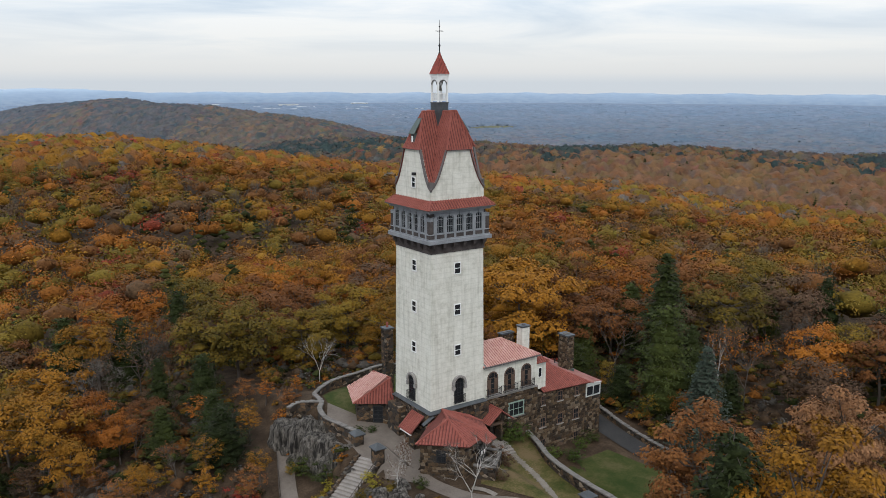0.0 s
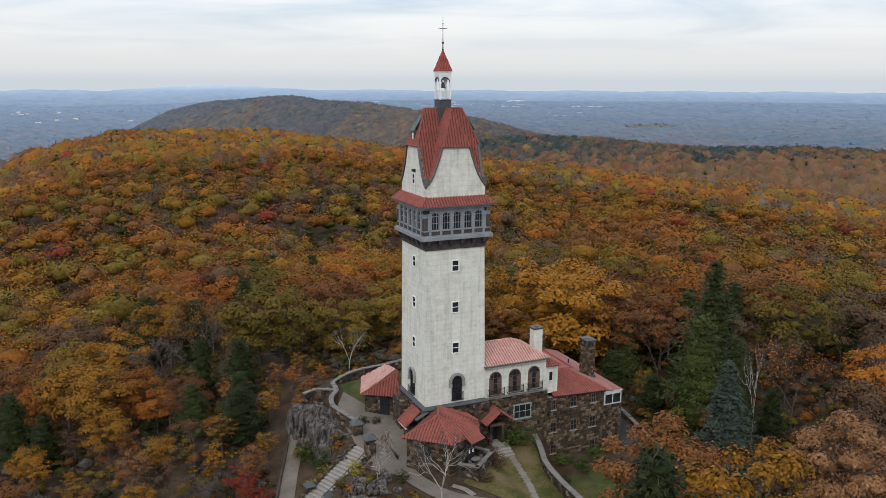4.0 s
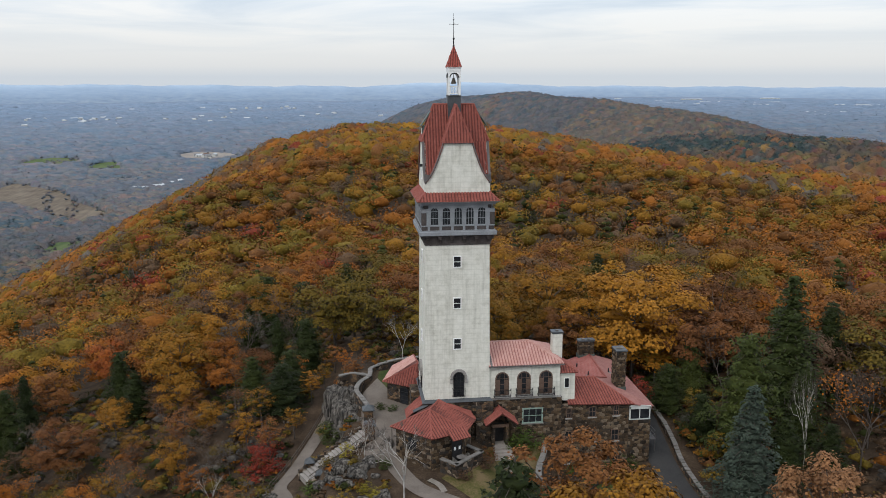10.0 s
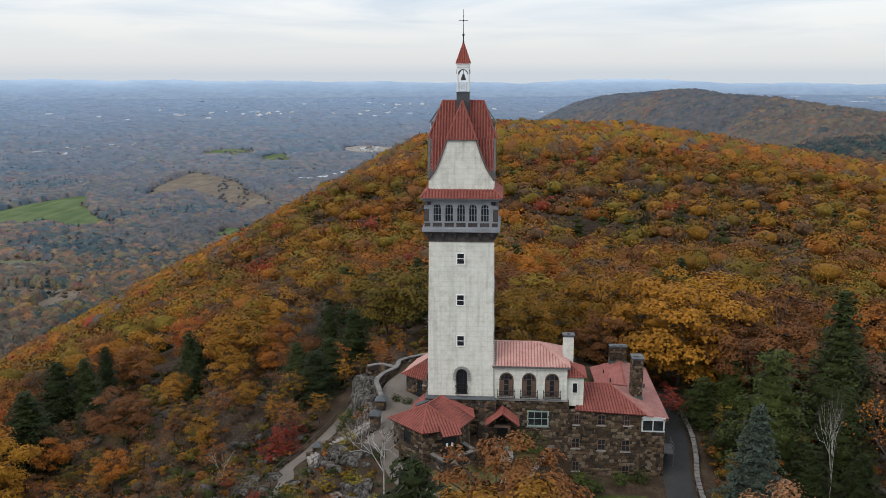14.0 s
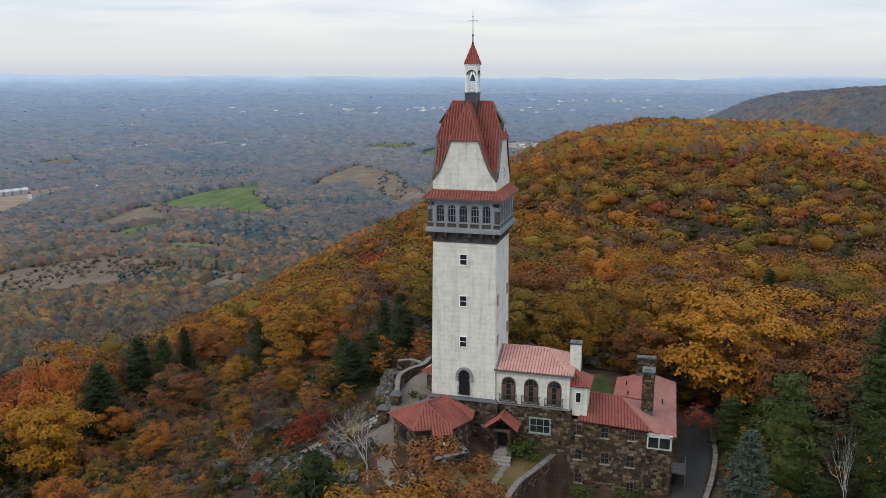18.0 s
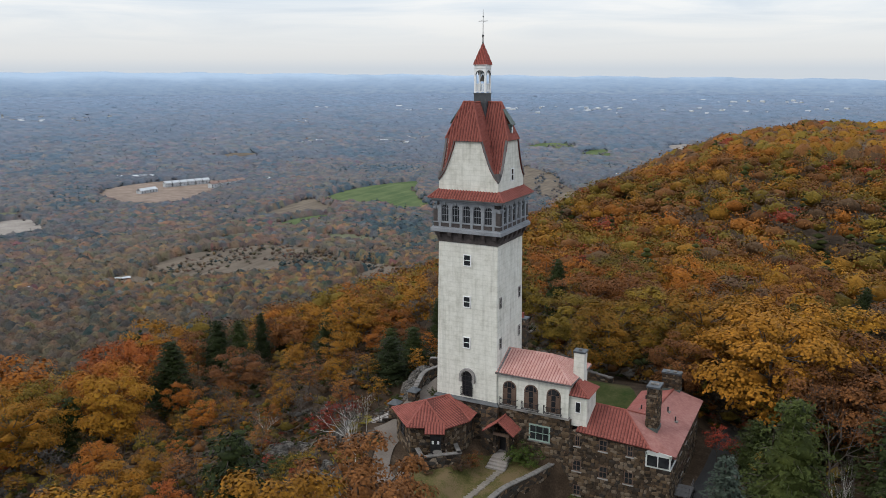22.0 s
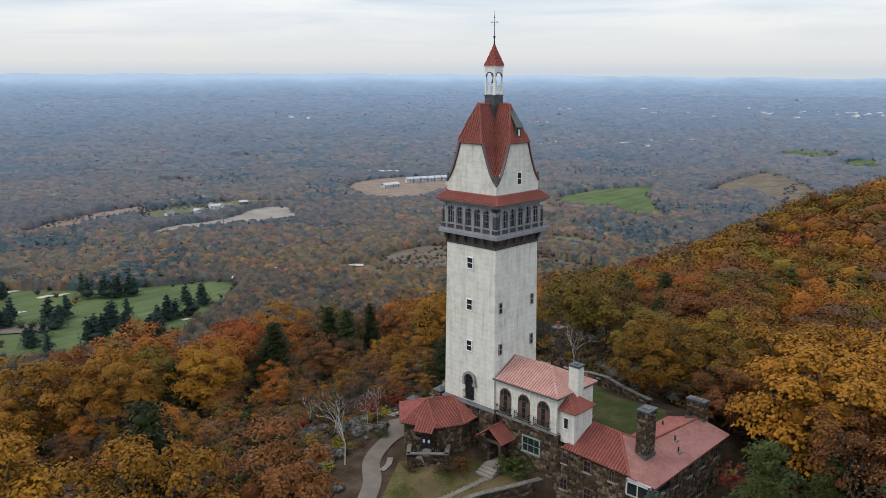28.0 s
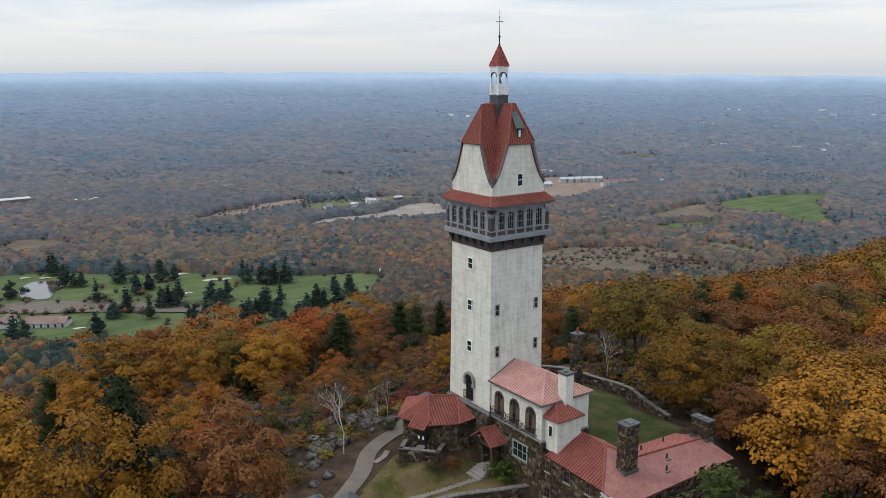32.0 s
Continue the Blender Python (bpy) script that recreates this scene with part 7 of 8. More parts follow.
RIDGE_MIX = (16, 22, 13, 20, 2, 14, 4, 3, 6, 3)
canopy("far_woods", -84, 101, 405, 1100, 9.6, 0.0038, 12.0, 130000, 1.25, lambda x, y, z: (z > -222) & facing(x, y), hill_tone, "autumn woods in rust, gold and olive along the ridge", "forest")
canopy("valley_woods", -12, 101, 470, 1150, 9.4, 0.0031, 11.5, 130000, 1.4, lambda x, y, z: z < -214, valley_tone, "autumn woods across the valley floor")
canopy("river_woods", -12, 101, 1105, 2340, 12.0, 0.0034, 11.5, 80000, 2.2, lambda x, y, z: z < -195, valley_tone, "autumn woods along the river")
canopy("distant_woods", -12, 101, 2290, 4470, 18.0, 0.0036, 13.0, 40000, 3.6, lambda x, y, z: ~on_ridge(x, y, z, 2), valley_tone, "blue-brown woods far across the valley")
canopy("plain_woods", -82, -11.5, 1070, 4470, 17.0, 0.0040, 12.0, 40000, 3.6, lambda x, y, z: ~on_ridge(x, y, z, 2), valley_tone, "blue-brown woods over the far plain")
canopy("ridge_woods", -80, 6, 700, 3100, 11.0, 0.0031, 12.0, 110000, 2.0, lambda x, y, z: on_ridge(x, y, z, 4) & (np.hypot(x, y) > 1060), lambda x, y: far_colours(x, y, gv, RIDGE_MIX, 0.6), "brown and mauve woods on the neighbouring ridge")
# evergreens that stand out over the valley woods
x, y = scatter(-2300, 300, -400, 2300, 30, gv, lambda x, y: (np.hypot(x, y) > 560) & (np.hypot(x, y) < 2300) & west(x, y) & (ground_z(x, y) < -205) & (stands(x, y) + 1.2 * gv.random(len(x)) > 1.75))
m = ~open_land(x, y)
x, y = x[m], y[m]
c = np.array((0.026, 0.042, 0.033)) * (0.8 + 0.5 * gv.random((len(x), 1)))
# painted haze: these trees take on the far blue with distance
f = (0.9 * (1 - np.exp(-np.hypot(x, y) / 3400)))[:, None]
evergreens("valley_evergreens", x, y, 15 + 8 * gv.random(len(x)), 4.5 + 2.5 * gv.random(len(x)), c * (1 - f) + HAZE_TONE * f * 0.8, 4, 16, 2.2, gv, "dark evergreens among the valley woods", "far_forest")
# hedgerows and tree lines round the fields
hx, hy = [], []
for P, lb in FIELDS:
    for (x0, y0), (x1, y1) in zip(P, np.roll(P, -1, 0)):
        n = int(gv.poisson(math.hypot(x1 - x0, y1 - y0) / 15))
        t = gv.random(n)
        off = gv.normal(size=(n, 2)) * 6
        hx.append(x0 + (x1 - x0) * t + off[:, 0])
        hy.append(y0 + (y1 - y0) * t + off[:, 1])
hx, hy = np.concatenate(hx), np.concatenate(hy)
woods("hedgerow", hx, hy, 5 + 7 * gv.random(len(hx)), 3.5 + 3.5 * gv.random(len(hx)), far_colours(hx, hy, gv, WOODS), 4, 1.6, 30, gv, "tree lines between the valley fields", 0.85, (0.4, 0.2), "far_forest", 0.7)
# scattered trees over the open estate and allotments
for P, lb in FIELDS:
    if "trees" in lb and "golf" not in lb:
        lo, hi = P.min(0), P.max(0)
        x, y = scatter(lo[0], hi[0], lo[1], hi[1], 11, gv, lambda x, y: inside(x, y, P) & (np.sin(x / 19 + np.sin(y / 27)) + 1.6 * gv.random(len(x)) > (0.55 if "scrub" in lb else 0.9)))
        woods("estate_trees", x, y, 3.5 + 6 * gv.random(len(x)) ** 1.5, 2.6 + 2.6 * gv.random(len(x)), far_colours(x, y, gv, (14, 14, 10, 10, 5, 12, 10, 10, 10, 3)), 4, 1.5, 26, gv, "small trees over open ground", 0.9, (0.4, 0.2), "far_forest", 0.7)
# pines of the golf course
GOLF_X = (-1155, -1058, -1037, -969, -1067, -910, -865, -902, -901, -809, -834, -875, -889, -972, -950, -948, -931, -823, -777, -753, -742, -778, -845, -864, -797, -793, -792, -988, -1050, -829)
GOLF_Y = (128, 194, 241, 144, 146, 165, 179, 205, 219, 213, 234, 266, 280, 333, 348, 367, 376, 306, 277, 293, 309, 257, 116, 49, 368, 382, 354, 195, 60, 421)
gx, gy = np.array(GOLF_X, float), np.array(GOLF_Y, float)
mate = gv.random(len(gx)) < 0.75
x = np.concatenate([gx, gx[mate] + 9 * gv.normal(size=mate.sum()), gx[mate] + 13 * gv.normal(size=mate.sum())])
y = np.concatenate([gy, gy[mate] + 9 * gv.normal(size=mate.sum()), gy[mate] + 13 * gv.normal(size=mate.sum())])
dark = np.array((0.034, 0.052, 0.044)) * (0.75 + 0.5 * gv.random((len(x), 1)))
evergreens("golf_pines", x, y, 22 + 15 * gv.random(len(x)), 7.5 + 4.5 * gv.random(len(x)), dark, 8, 190, 2.0, gv, "dark pines dotted over the golf course", "far_forest", 0.6)
x, y = scatter(-1190, -720, 0, 490, 26, gv, lambda x, y: inside(x, y, FIELDS[0][0]) & (gv.random(len(x)) < 0.16))
woods("golf_trees", x, y, 8 + 5 * gv.random(len(x)), 3.6 + 2.2 * gv.random(len(x)), far_colours(x, y, gv, (20, 10, 20, 20, 6, 4, 8, 0, 6, 6)), 6, 1.3, 60, gv, "small autumn trees on the golf course", 0.9, (0.36, 0.2), "far_forest", 0.7)


def far_house(name, x, y, w, d, h, turn, wall, roof, label, ridge_h=None):
    e = thing(name, label, "building", (x, y, float(ground_z(x, y))))
    m = pose(x, y, float(ground_z(x, y)), 0, 0, turn)
    part("wall", box(bmesh.new(), -w / 2, w / 2, -d / 2, d / 2, -2, h, m), M[wall], e)
    rh = h + (ridge_h or d * 0.3)
    bm = bmesh.new()
    o = 0.4
    for s in (-1, 1):
        slab(bm, [m @ Vector(p) for p in ((-w / 2 - o, s * (d / 2 + o), h), (w / 2 + o, s * (d / 2 + o), h), (w / 2 + o, 0, rh), (-w / 2 - o, 0, rh))][::(-1 if s > 0 else 1)], 0.5)
    part("roof", bm, M[roof], e)
    bm = bmesh.new()
    for f in np.linspace(-0.42, 0.42, max(3, int(w / 7))):
        for zz in ((h * 0.25, h * 0.6) if h > 5 else (h * 0.35,)):
            box(bm, f * w - 1.0, f * w + 1.0, -d / 2 - 0.3, -d / 2 + 0.1, zz, zz + 1.8, m)
    part("glazing", bm, M["glass"], e, kind="stuff")
    return e


far_house("warehouse", -1638, 1437, 90, 34, 8, 36, "far_roof", "far_roof", "long white-roofed shed by the building site", 4)
for i in range(6):
    far_house("row_house", -1451 + 7 * i, 1362 + 18.2 * i, 17, 15, 11, 69, "far_roof", "far_roof", "white gabled row house under construction")
for i in range(4):
    far_house("row_house", -1342 + 4 * i, 1402 + 26 * i, 22, 16, 12, 80, "far_roof", "far_brick", "white gabled row house under construction")
far_house("site_house", -1422, 1270, 46, 16, 8, 85, "far_roof", "far_roof", "white house on bare earth")
far_house("school", -462, 2093, 130, 36, 8, 70, "far_roof", "far_roof", "low pale school building", 3)
far_house("school_wing", -500, 2010, 70, 26, 8, 160, "far_roof", "far_roof", "low pale school wing", 3)
far_house("office_block", -1862, 170, 66, 30, 15, 95, "far_brick", "far_roof", "brick office block with a flat pale roof", 1)
far_house("office_block", -1800, 304, 46, 24, 9, 95, "far_brick", "far_roof", "brick office block with a flat pale roof", 1)
far_house("club_house", -905, 78, 46, 20, 6, 60, "far_roof", "far_brick", "white club house with a brown roof")
far_house("club_house", -935, 40, 34, 18, 6, 150, "far_roof", "far_brick", "white club house with a brown roof")
far_house("farm_shed", -853, 666, 50, 9, 3.2, 50, "far_brick", "far_roof", "long low shed with a pale roof", 0.8)
gh = np.random.default_rng(5)
TOWNS = ((-1815, 530, 5, 40), (-1825, 655, 5, 40), (-1883, 658, 4, 30), (-1913, 1113, 9, 55), (-870, 500, 2, 25), (-1664, 381, 2, 20), (-1830, 2450, 9, 70), (-1500, 2900, 14, 90), (-1557, 2621, 8, 60), (-2610, 3451, 6, 80), (-471, 2899, 6, 60), (-451, 2022, 6, 45), (-4347, 2946, 5, 90), (-3900, 3180, 8, 170), (-1480, 800, 12, 90), (-1323, 1532, 4, 25))
for cx, cy, nn, sp in TOWNS:
    for i in range(nn):
        a, b = fold(cx + gh.normal() * sp, cy + gh.normal() * sp)
        s = 0.85 if sp < 60 else 1.0
        white = gh.random() < 0.7
        far_house("far_house", a, b, (14 + 14 * gh.random()) * s, (10 + 4 * gh.random()) * s, (6 + 4 * gh.random()) * s, gh.random() * 180, "far_wall" if white else "far_brick", "far_roof" if gh.random() < 0.4 else "far_grey_roof", "small pale building among far trees")
# the far town, its all-pale houses also standing in for a patch of sunlight, and long sheds on the far plain
for cx, cy, nn, sp in ((-1012, 5433, 16, 500), (-632, 6900, 12, 450), (-1700, 5300, 10, 500), (-2600, 5000, 8, 500), (-300, 5600, 6, 300)):
    for i in range(nn):
        a, b = fold(cx + gh.normal() * sp, cy + 0.6 * gh.normal() * sp)
        far_house("far_house", a, b, 14 + 16 * gh.random(), 9 + 4 * gh.random(), 6 + 5 * gh.random(), gh.random() * 180, "far_wall", "far_roof", "white building of a far town")
for i in range(22):
    a, b = fold(3300 + 900 * gh.normal(), 6900 + 1300 * gh.normal())
    far_house("far_shed", a, b, 30 + 70 * gh.random(), 16, 5, -20 + 12 * gh.normal(), "far_wall", "far_roof", "long white shed on the far plain", 1.5)
a, b = fold(-4347, 2946)
far_house("church_tower", a, b, 6, 6, 14, 20, "far_wall", "far_grey_roof", "white church tower of a far village", 9)


def backdrop_build(N, b):
    v = coords(N)
    sep = N.add("ShaderNodeSeparateXYZ")
    N.link(v, 0, sep, 0)
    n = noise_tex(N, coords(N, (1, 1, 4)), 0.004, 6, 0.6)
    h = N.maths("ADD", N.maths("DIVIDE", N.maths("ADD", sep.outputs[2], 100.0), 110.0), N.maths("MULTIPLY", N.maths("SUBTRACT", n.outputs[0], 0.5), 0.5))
    # haze as colour: the slopes turn paler blue towards the skyline
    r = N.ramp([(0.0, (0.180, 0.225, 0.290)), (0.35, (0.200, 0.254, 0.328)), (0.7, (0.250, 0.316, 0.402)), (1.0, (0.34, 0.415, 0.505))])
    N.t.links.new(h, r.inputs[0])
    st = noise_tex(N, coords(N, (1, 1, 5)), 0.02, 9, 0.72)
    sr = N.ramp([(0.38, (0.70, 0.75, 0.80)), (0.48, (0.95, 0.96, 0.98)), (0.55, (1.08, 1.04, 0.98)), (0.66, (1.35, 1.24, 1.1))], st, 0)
    # streaks fade out upwards, as behind thicker haze
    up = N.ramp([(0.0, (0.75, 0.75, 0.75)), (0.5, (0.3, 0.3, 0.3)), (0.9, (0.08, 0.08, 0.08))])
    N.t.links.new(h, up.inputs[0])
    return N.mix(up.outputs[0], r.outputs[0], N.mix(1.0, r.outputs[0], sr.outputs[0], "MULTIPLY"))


M["backdrop"] = material("haze_blue_distance", backdrop_build, 1.0, 0.0)


def make_backdrop():
    """Blue hills on the skyline, haze put into their colour: a ring of slopes at the edge of the land."""
    na = 720
    a = np.linspace(-math.pi, math.pi, na, endpoint=False)     # from +y, anticlockwise
    deg = np.degrees(a)
    top = np.interp(deg, (-180, -75, -30, -16, -13, -9, -5, -1, 8, 16, 30, 50, 70, 90, 180), (-20, -18, -16, -12, -8, 14, 2, -14, -6, 0, 12, 30, 34, 36, -20))
    top = top + 3.0 * np.sin(deg * 0.9) + 2.0 * np.sin(deg * 2.3 + 1) + 1.2 * np.sin(deg * 5.1)
    rows = []
    for f, r in ((0.0, 4480), (0.25, 4560), (0.5, 4650), (0.75, 4740), (1.0, 4830)):
        z = -125 + (top + 125) * (f ** 0.8)
        rows.append(np.stack([-np.sin(a) * r, np.cos(a) * r, z], 1))
    V = np.concatenate(rows)
    Q = np.array([(k * na + j, k * na + (j + 1) % na, (k + 1) * na + (j + 1) % na, (k + 1) * na + j) for k in range(4) for j in range(na)])
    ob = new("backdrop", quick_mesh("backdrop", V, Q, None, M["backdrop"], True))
    return tagged(ob, "blue hazy hills along the horizon", "distant hills", kind="structure")


make_backdrop()

# ---- lawns, walks, walls and rocks round the house ----


def gz(x, y):
    return float(ground_z(x, y))


def grass_build(c1, c2, c3):
    def build(N, b):
        v = coords(N)
        a, f = noise_tex(N, v, 0.3, 6, 0.62), noise_tex(N, v, 5.0, 5, 0.65)
        m = N.maths("ADD", N.maths("MULTIPLY", a.outputs[0], 0.7), N.maths("MULTIPLY", f.outputs[0], 0.3))
        r = N.ramp([(0.38, c1), (0.49, c2), (0.58, c3)])
        N.t.links.new(m, r.inputs[0])
        bump(N, b, f.outputs[0], 0.5, 0.06)
        return r.outputs[0]
    return build


M["lawn"] = material("autumn_lawn", grass_build((0.036, 0.043, 0.011), (0.076, 0.066, 0.023), (0.125, 0.088, 0.046)), 0.95, 0.1)
M["green_lawn"] = material("green_lawn", grass_build((0.024, 0.037, 0.009), (0.044, 0.051, 0.015), (0.075, 0.066, 0.028)), 0.95, 0.1)
M["earth"] = material("brown_earth", two_tone((0.05, 0.036, 0.026), (0.12, 0.088, 0.062), 0.5, 4, 0.5, 0.08), 0.95, 0.1)


def ribbon(name, pts, width, mat, lift, label, category, kind="structure", sub=6):
    """A path that follows the ground along a smoothed line."""
    P = np.array(pts, float)
    if len(P) > 2:
        q = []
        for i in range(len(P) - 1):
            p0, p1, p2, p3 = P[max(i - 1, 0)], P[i], P[i + 1], P[min(i + 2, len(P) - 1)]
            for t in np.linspace(0, 1, sub, endpoint=False):
                q.append(0.5 * (2 * p1 + (p2 - p0) * t + (2 * p0 - 5 * p1 + 4 * p2 - p3) * t * t + (3 * p1 - p0 - 3 * p2 + p3) * t ** 3))
        P = np.array(q + [P[-1]])
    T = np.gradient(P, axis=0)
    T /= np.linalg.norm(T, axis=1, keepdims=True)
    S = np.stack([-T[:, 1], T[:, 0]], 1)
    cols = 5
    V = np.concatenate([P + S * width * (c / (cols - 1) - 0.5) for c in range(cols)])
    Z = ground_z(V[:, 0], V[:, 1]) + lift
    n = len(P)
    Q = np.array([(c * n + i, (c + 1) * n + i, (c + 1) * n + i + 1, c * n + i + 1) for c in range(cols - 1) for i in range(n - 1)])[:, ::-1]
    ob = new(name, quick_mesh(name, np.concatenate([V, Z[:, None]], 1), Q, None, mat, True))
    return tagged(ob, label, category, kind=kind), P


drape("lawn", [(-3, -12.6), (2, -20.5), (7.2, -21), (7.6, -13.5), (8.3, -10.8), (10.8, -4.6), (4, -4.2), (1.5, -8)], M["lawn"], 0.07, "patchy green and brown front lawn", "lawn", 10)
drape("north_lawn", [(-9.5, 9.5), (-8.6, 15.2), (-6, 17.2), (-0.6, 18.2), (3.6, 18.8), (7.4, 16.6), (14.5, 17.5), (17.0, 12), (17.0, 5), (13, 3.4), (4.2, 3.4), (-4, 4.4)], M["green_lawn"], 0.07, "green lawn behind the house", "lawn", 10)
drape("terrace", [(-11.6, -6.5), (-11.4, 8.5), (-9, 13.0), (-7.0, 8), (-4, 3), (-4, -4), (-8, -7), (-8, -10)], M["path"], 0.08, "worn gravel terrace", "terrace", 8)
drape("side_lawn", [(9.4, -14), (11, -8.5), (22, -8), (24, -16), (18, -24), (9, -24)], M["green_lawn"], 0.07, "green side lawn below the garden wall", "lawn", 8)
ribbon("walk", [(-10, -4.5), (-8.3, -7.4), (-7.6, -10.6), (-5.6, -14.6), (-1.8, -17.9), (0.6, -21.4), (2.2, -26), (2.6, -34)], 2.1, M["path"], 0.11, "pale gravel garden walk", "path")
ribbon("terrace_walk", [(-10.2, -4), (-9.6, 1), (-9.4, 6)], 2.4, M["path"], 0.115, "pale gravel walk to the terrace", "path")
ribbon("lower_path", [(-14.6, 17), (-15.8, 12), (-18.4, 5), (-20.4, -1), (-21.6, -4.6), (-20.6, -9), (-21, -16)], 1.9, M["path"], 0.1, "grey stone path along the slope", "path")
ribbon("drive", [(28.5, 26), (28, 10), (27.3, 3), (26.2, -5), (26.0, -13), (28, -26), (32, -50)], 3.4, M["asphalt"], 0.1, "dark asphalt drive beside the house", "drive")
ribbon("side_path", [(-4.4, -12.8), (-3.4, -14.0), (-3.0, -15.4)], 0.7, M["flag"], 0.12, "narrow stone path", "path")


def stone_wall(name, pts, top, thick, label, coping=True, sub=6, base_drop=0.6):
    """A rubble garden wall along a line, with uneven coping stones. top: height over the ground, or a list of tops."""
    P = np.array(pts, float)
    q, hs = [], []
    tops = np.array(top if isinstance(top, (list, tuple)) else [gz(x, y) + top for x, y in pts], float)
    for i in range(len(P) - 1):
        p0, p1, p2, p3 = P[max(i - 1, 0)], P[i], P[i + 1], P[min(i + 2, len(P) - 1)]
        for t in np.linspace(0, 1, sub, endpoint=False):
            q.append(0.5 * (2 * p1 + (p2 - p0) * t + (2 * p0 - 5 * p1 + 4 * p2 - p3) * t * t + (3 * p1 - p0 - 3 * p2 + p3) * t ** 3))
            hs.append(tops[i] + (tops[i + 1] - tops[i]) * t)
    q.append(P[-1])
    hs.append(tops[-1])
    q, hs = np.array(q), np.array(hs)
    T = np.gradient(q, axis=0)
    T /= np.linalg.norm(T, axis=1, keepdims=True)
    S = np.stack([-T[:, 1], T[:, 0]], 1) * thick / 2
    wall = thing(name, label, "garden wall", (float(q[0][0]), float(q[0][1]), gz(*q[0])))
    bm = bmesh.new()
    lo = np.minimum(ground_z(*(q + S).T), ground_z(*(q - S).T)) - base_drop
    rows = []
    for i in range(len(q)):
        a, b = q[i] + S[i], q[i] - S[i]
        rows.append([bm.verts.new((*a, lo[i])), bm.verts.new((*a, hs[i])), bm.verts.new((*b, hs[i])), bm.verts.new((*b, lo[i]))])
    for r0, r1 in zip(rows[:-1], rows[1:]):
        for k in range(4):
            bm.faces.new((r0[k], r1[k], r1[(k + 1) % 4], r0[(k + 1) % 4]))
    bm.faces.new(rows[0])
    bm.faces.new(rows[-1][::-1])
    body = part("body", bm, M["rubble"], wall)
    if coping:
        g = random.Random(len(pts) * 7 + int(thick * 100))
        d = np.concatenate([[0], np.cumsum(np.linalg.norm(np.diff(q, axis=0), axis=1))])
        s = 0.0
        while s < d[-1] - 0.2:
            ln = 0.55 + 0.4 * g.random()
            e = min(s + ln, d[-1])
            c = (s + e) / 2
            x, y, h = np.interp(c, d, q[:, 0]), np.interp(c, d, q[:, 1]), np.interp(c, d, hs)
            x1, y1 = np.interp(e, d, q[:, 0]), np.interp(e, d, q[:, 1])
            x0, y0 = np.interp(s, d, q[:, 0]), np.interp(s, d, q[:, 1])
            ang = math.degrees(math.atan2(y1 - y0, x1 - x0))
            bm = bmesh.new()
            box(bm, -(e - s) / 2 + 0.02, (e - s) / 2 - 0.02, -thick / 2 - 0.05, thick / 2 + 0.05, -0.03, 0.10 + 0.07 * g.random(), pose(x, y, h, g.uniform(-2, 2), g.uniform(-2, 2), ang), bevel=0.03)
            part("coping_stone", bm, M["cap"], body)
            s = e
    return wall


stone_wall("garden_wall", [(11.1, -3.9), (9.9, -7.5), (8.5, -11), (7.9, -14), (7.5, -18.7), (7.5, -23)], [-0.35, -0.35, -0.35, -0.4, -0.4, -0.5], 0.6, "curving fieldstone retaining wall beside the lawn")
stone_wall("terrace_wall", [(-10.6, 2.4), (-11.4, 5), (-12.0, 7.6), (-11.4, 10.4), (-10.1, 12.6), (-9.9, 15.2)], [2.7, 2.9, 3.0, 3.0, 3.0, 3.1], 0.55, "winding fieldstone parapet along the terrace")
stone_wall("lawn_wall", [(-9.9, 15.2), (-8.2, 16.6), (-5.6, 18.0), (-0.8, 18.9), (3.6, 19.8), (7.8, 18.6), (12, 18.0)], [3.1, 3.2, 3.3, 3.3, 3.2, 3.0, 2.6], 0.5, "low fieldstone wall round the back lawn")
stone_wall("bastion_wall", [(-10.1, 12.6), (-12.6, 14.4), (-14.4, 13.6)], [3.0, 2.8, 2.6], 0.5, "fieldstone wall on top of the ledge")
stone_wall("drive_wall", [(29.5, 14), (29.9, 6), (29.3, 0), (28.3, -6), (28.3, -14), (30, -24)], 0.7, 0.5, "low stone wall along the drive")


def pillar(x, y, z0, z1, w=1.15):
    p = thing("gate_pillar", "square fieldstone pillar with a slate pyramid cap", "pillar", (x, y, z0), "stone pillars")
    part("shaft", new_box(x - w / 2, x + w / 2, y - w / 2, y + w / 2, z0 - 0.8, z1), M["rubble"], p)
    bm = bmesh.new()
    o = w / 2 + 0.2
    base = [bm.verts.new((x + a * o, y + b * o, z1)) for a, b in ((-1, -1), (1, -1), (1, 1), (-1, 1))]
    low = [bm.verts.new((x + a * o, y + b * o, z1 - 0.1)) for a, b in ((-1, -1), (1, -1), (1, 1), (-1, 1))]
    t = bm.verts.new((x, y, z1 + 0.55))
    for i in range(4):
        j = (i + 1) % 4
        bm.faces.new((base[i], base[j], t))
        bm.faces.new((low[i], low[j], base[j], base[i]))
    bm.faces.new(low[::-1])
    part("cap", bm, M["slate"], p, "slate pyramid cap")


for a in ((-10.6, 2.0, 1.0, 2.6), (-10.6, -2.9, 0.6, 2.7), (2.4, -25.4, -2.0, 0.9), (3.9, -22.4, -1.2, 0.9)):
    pillar(*a)


for a in ((-17.94, -2.99, -3.8, -1.75, 0.85), (-16.56, -6.18, -2.9, -1.75, 0.85)):
    pillar(*a)


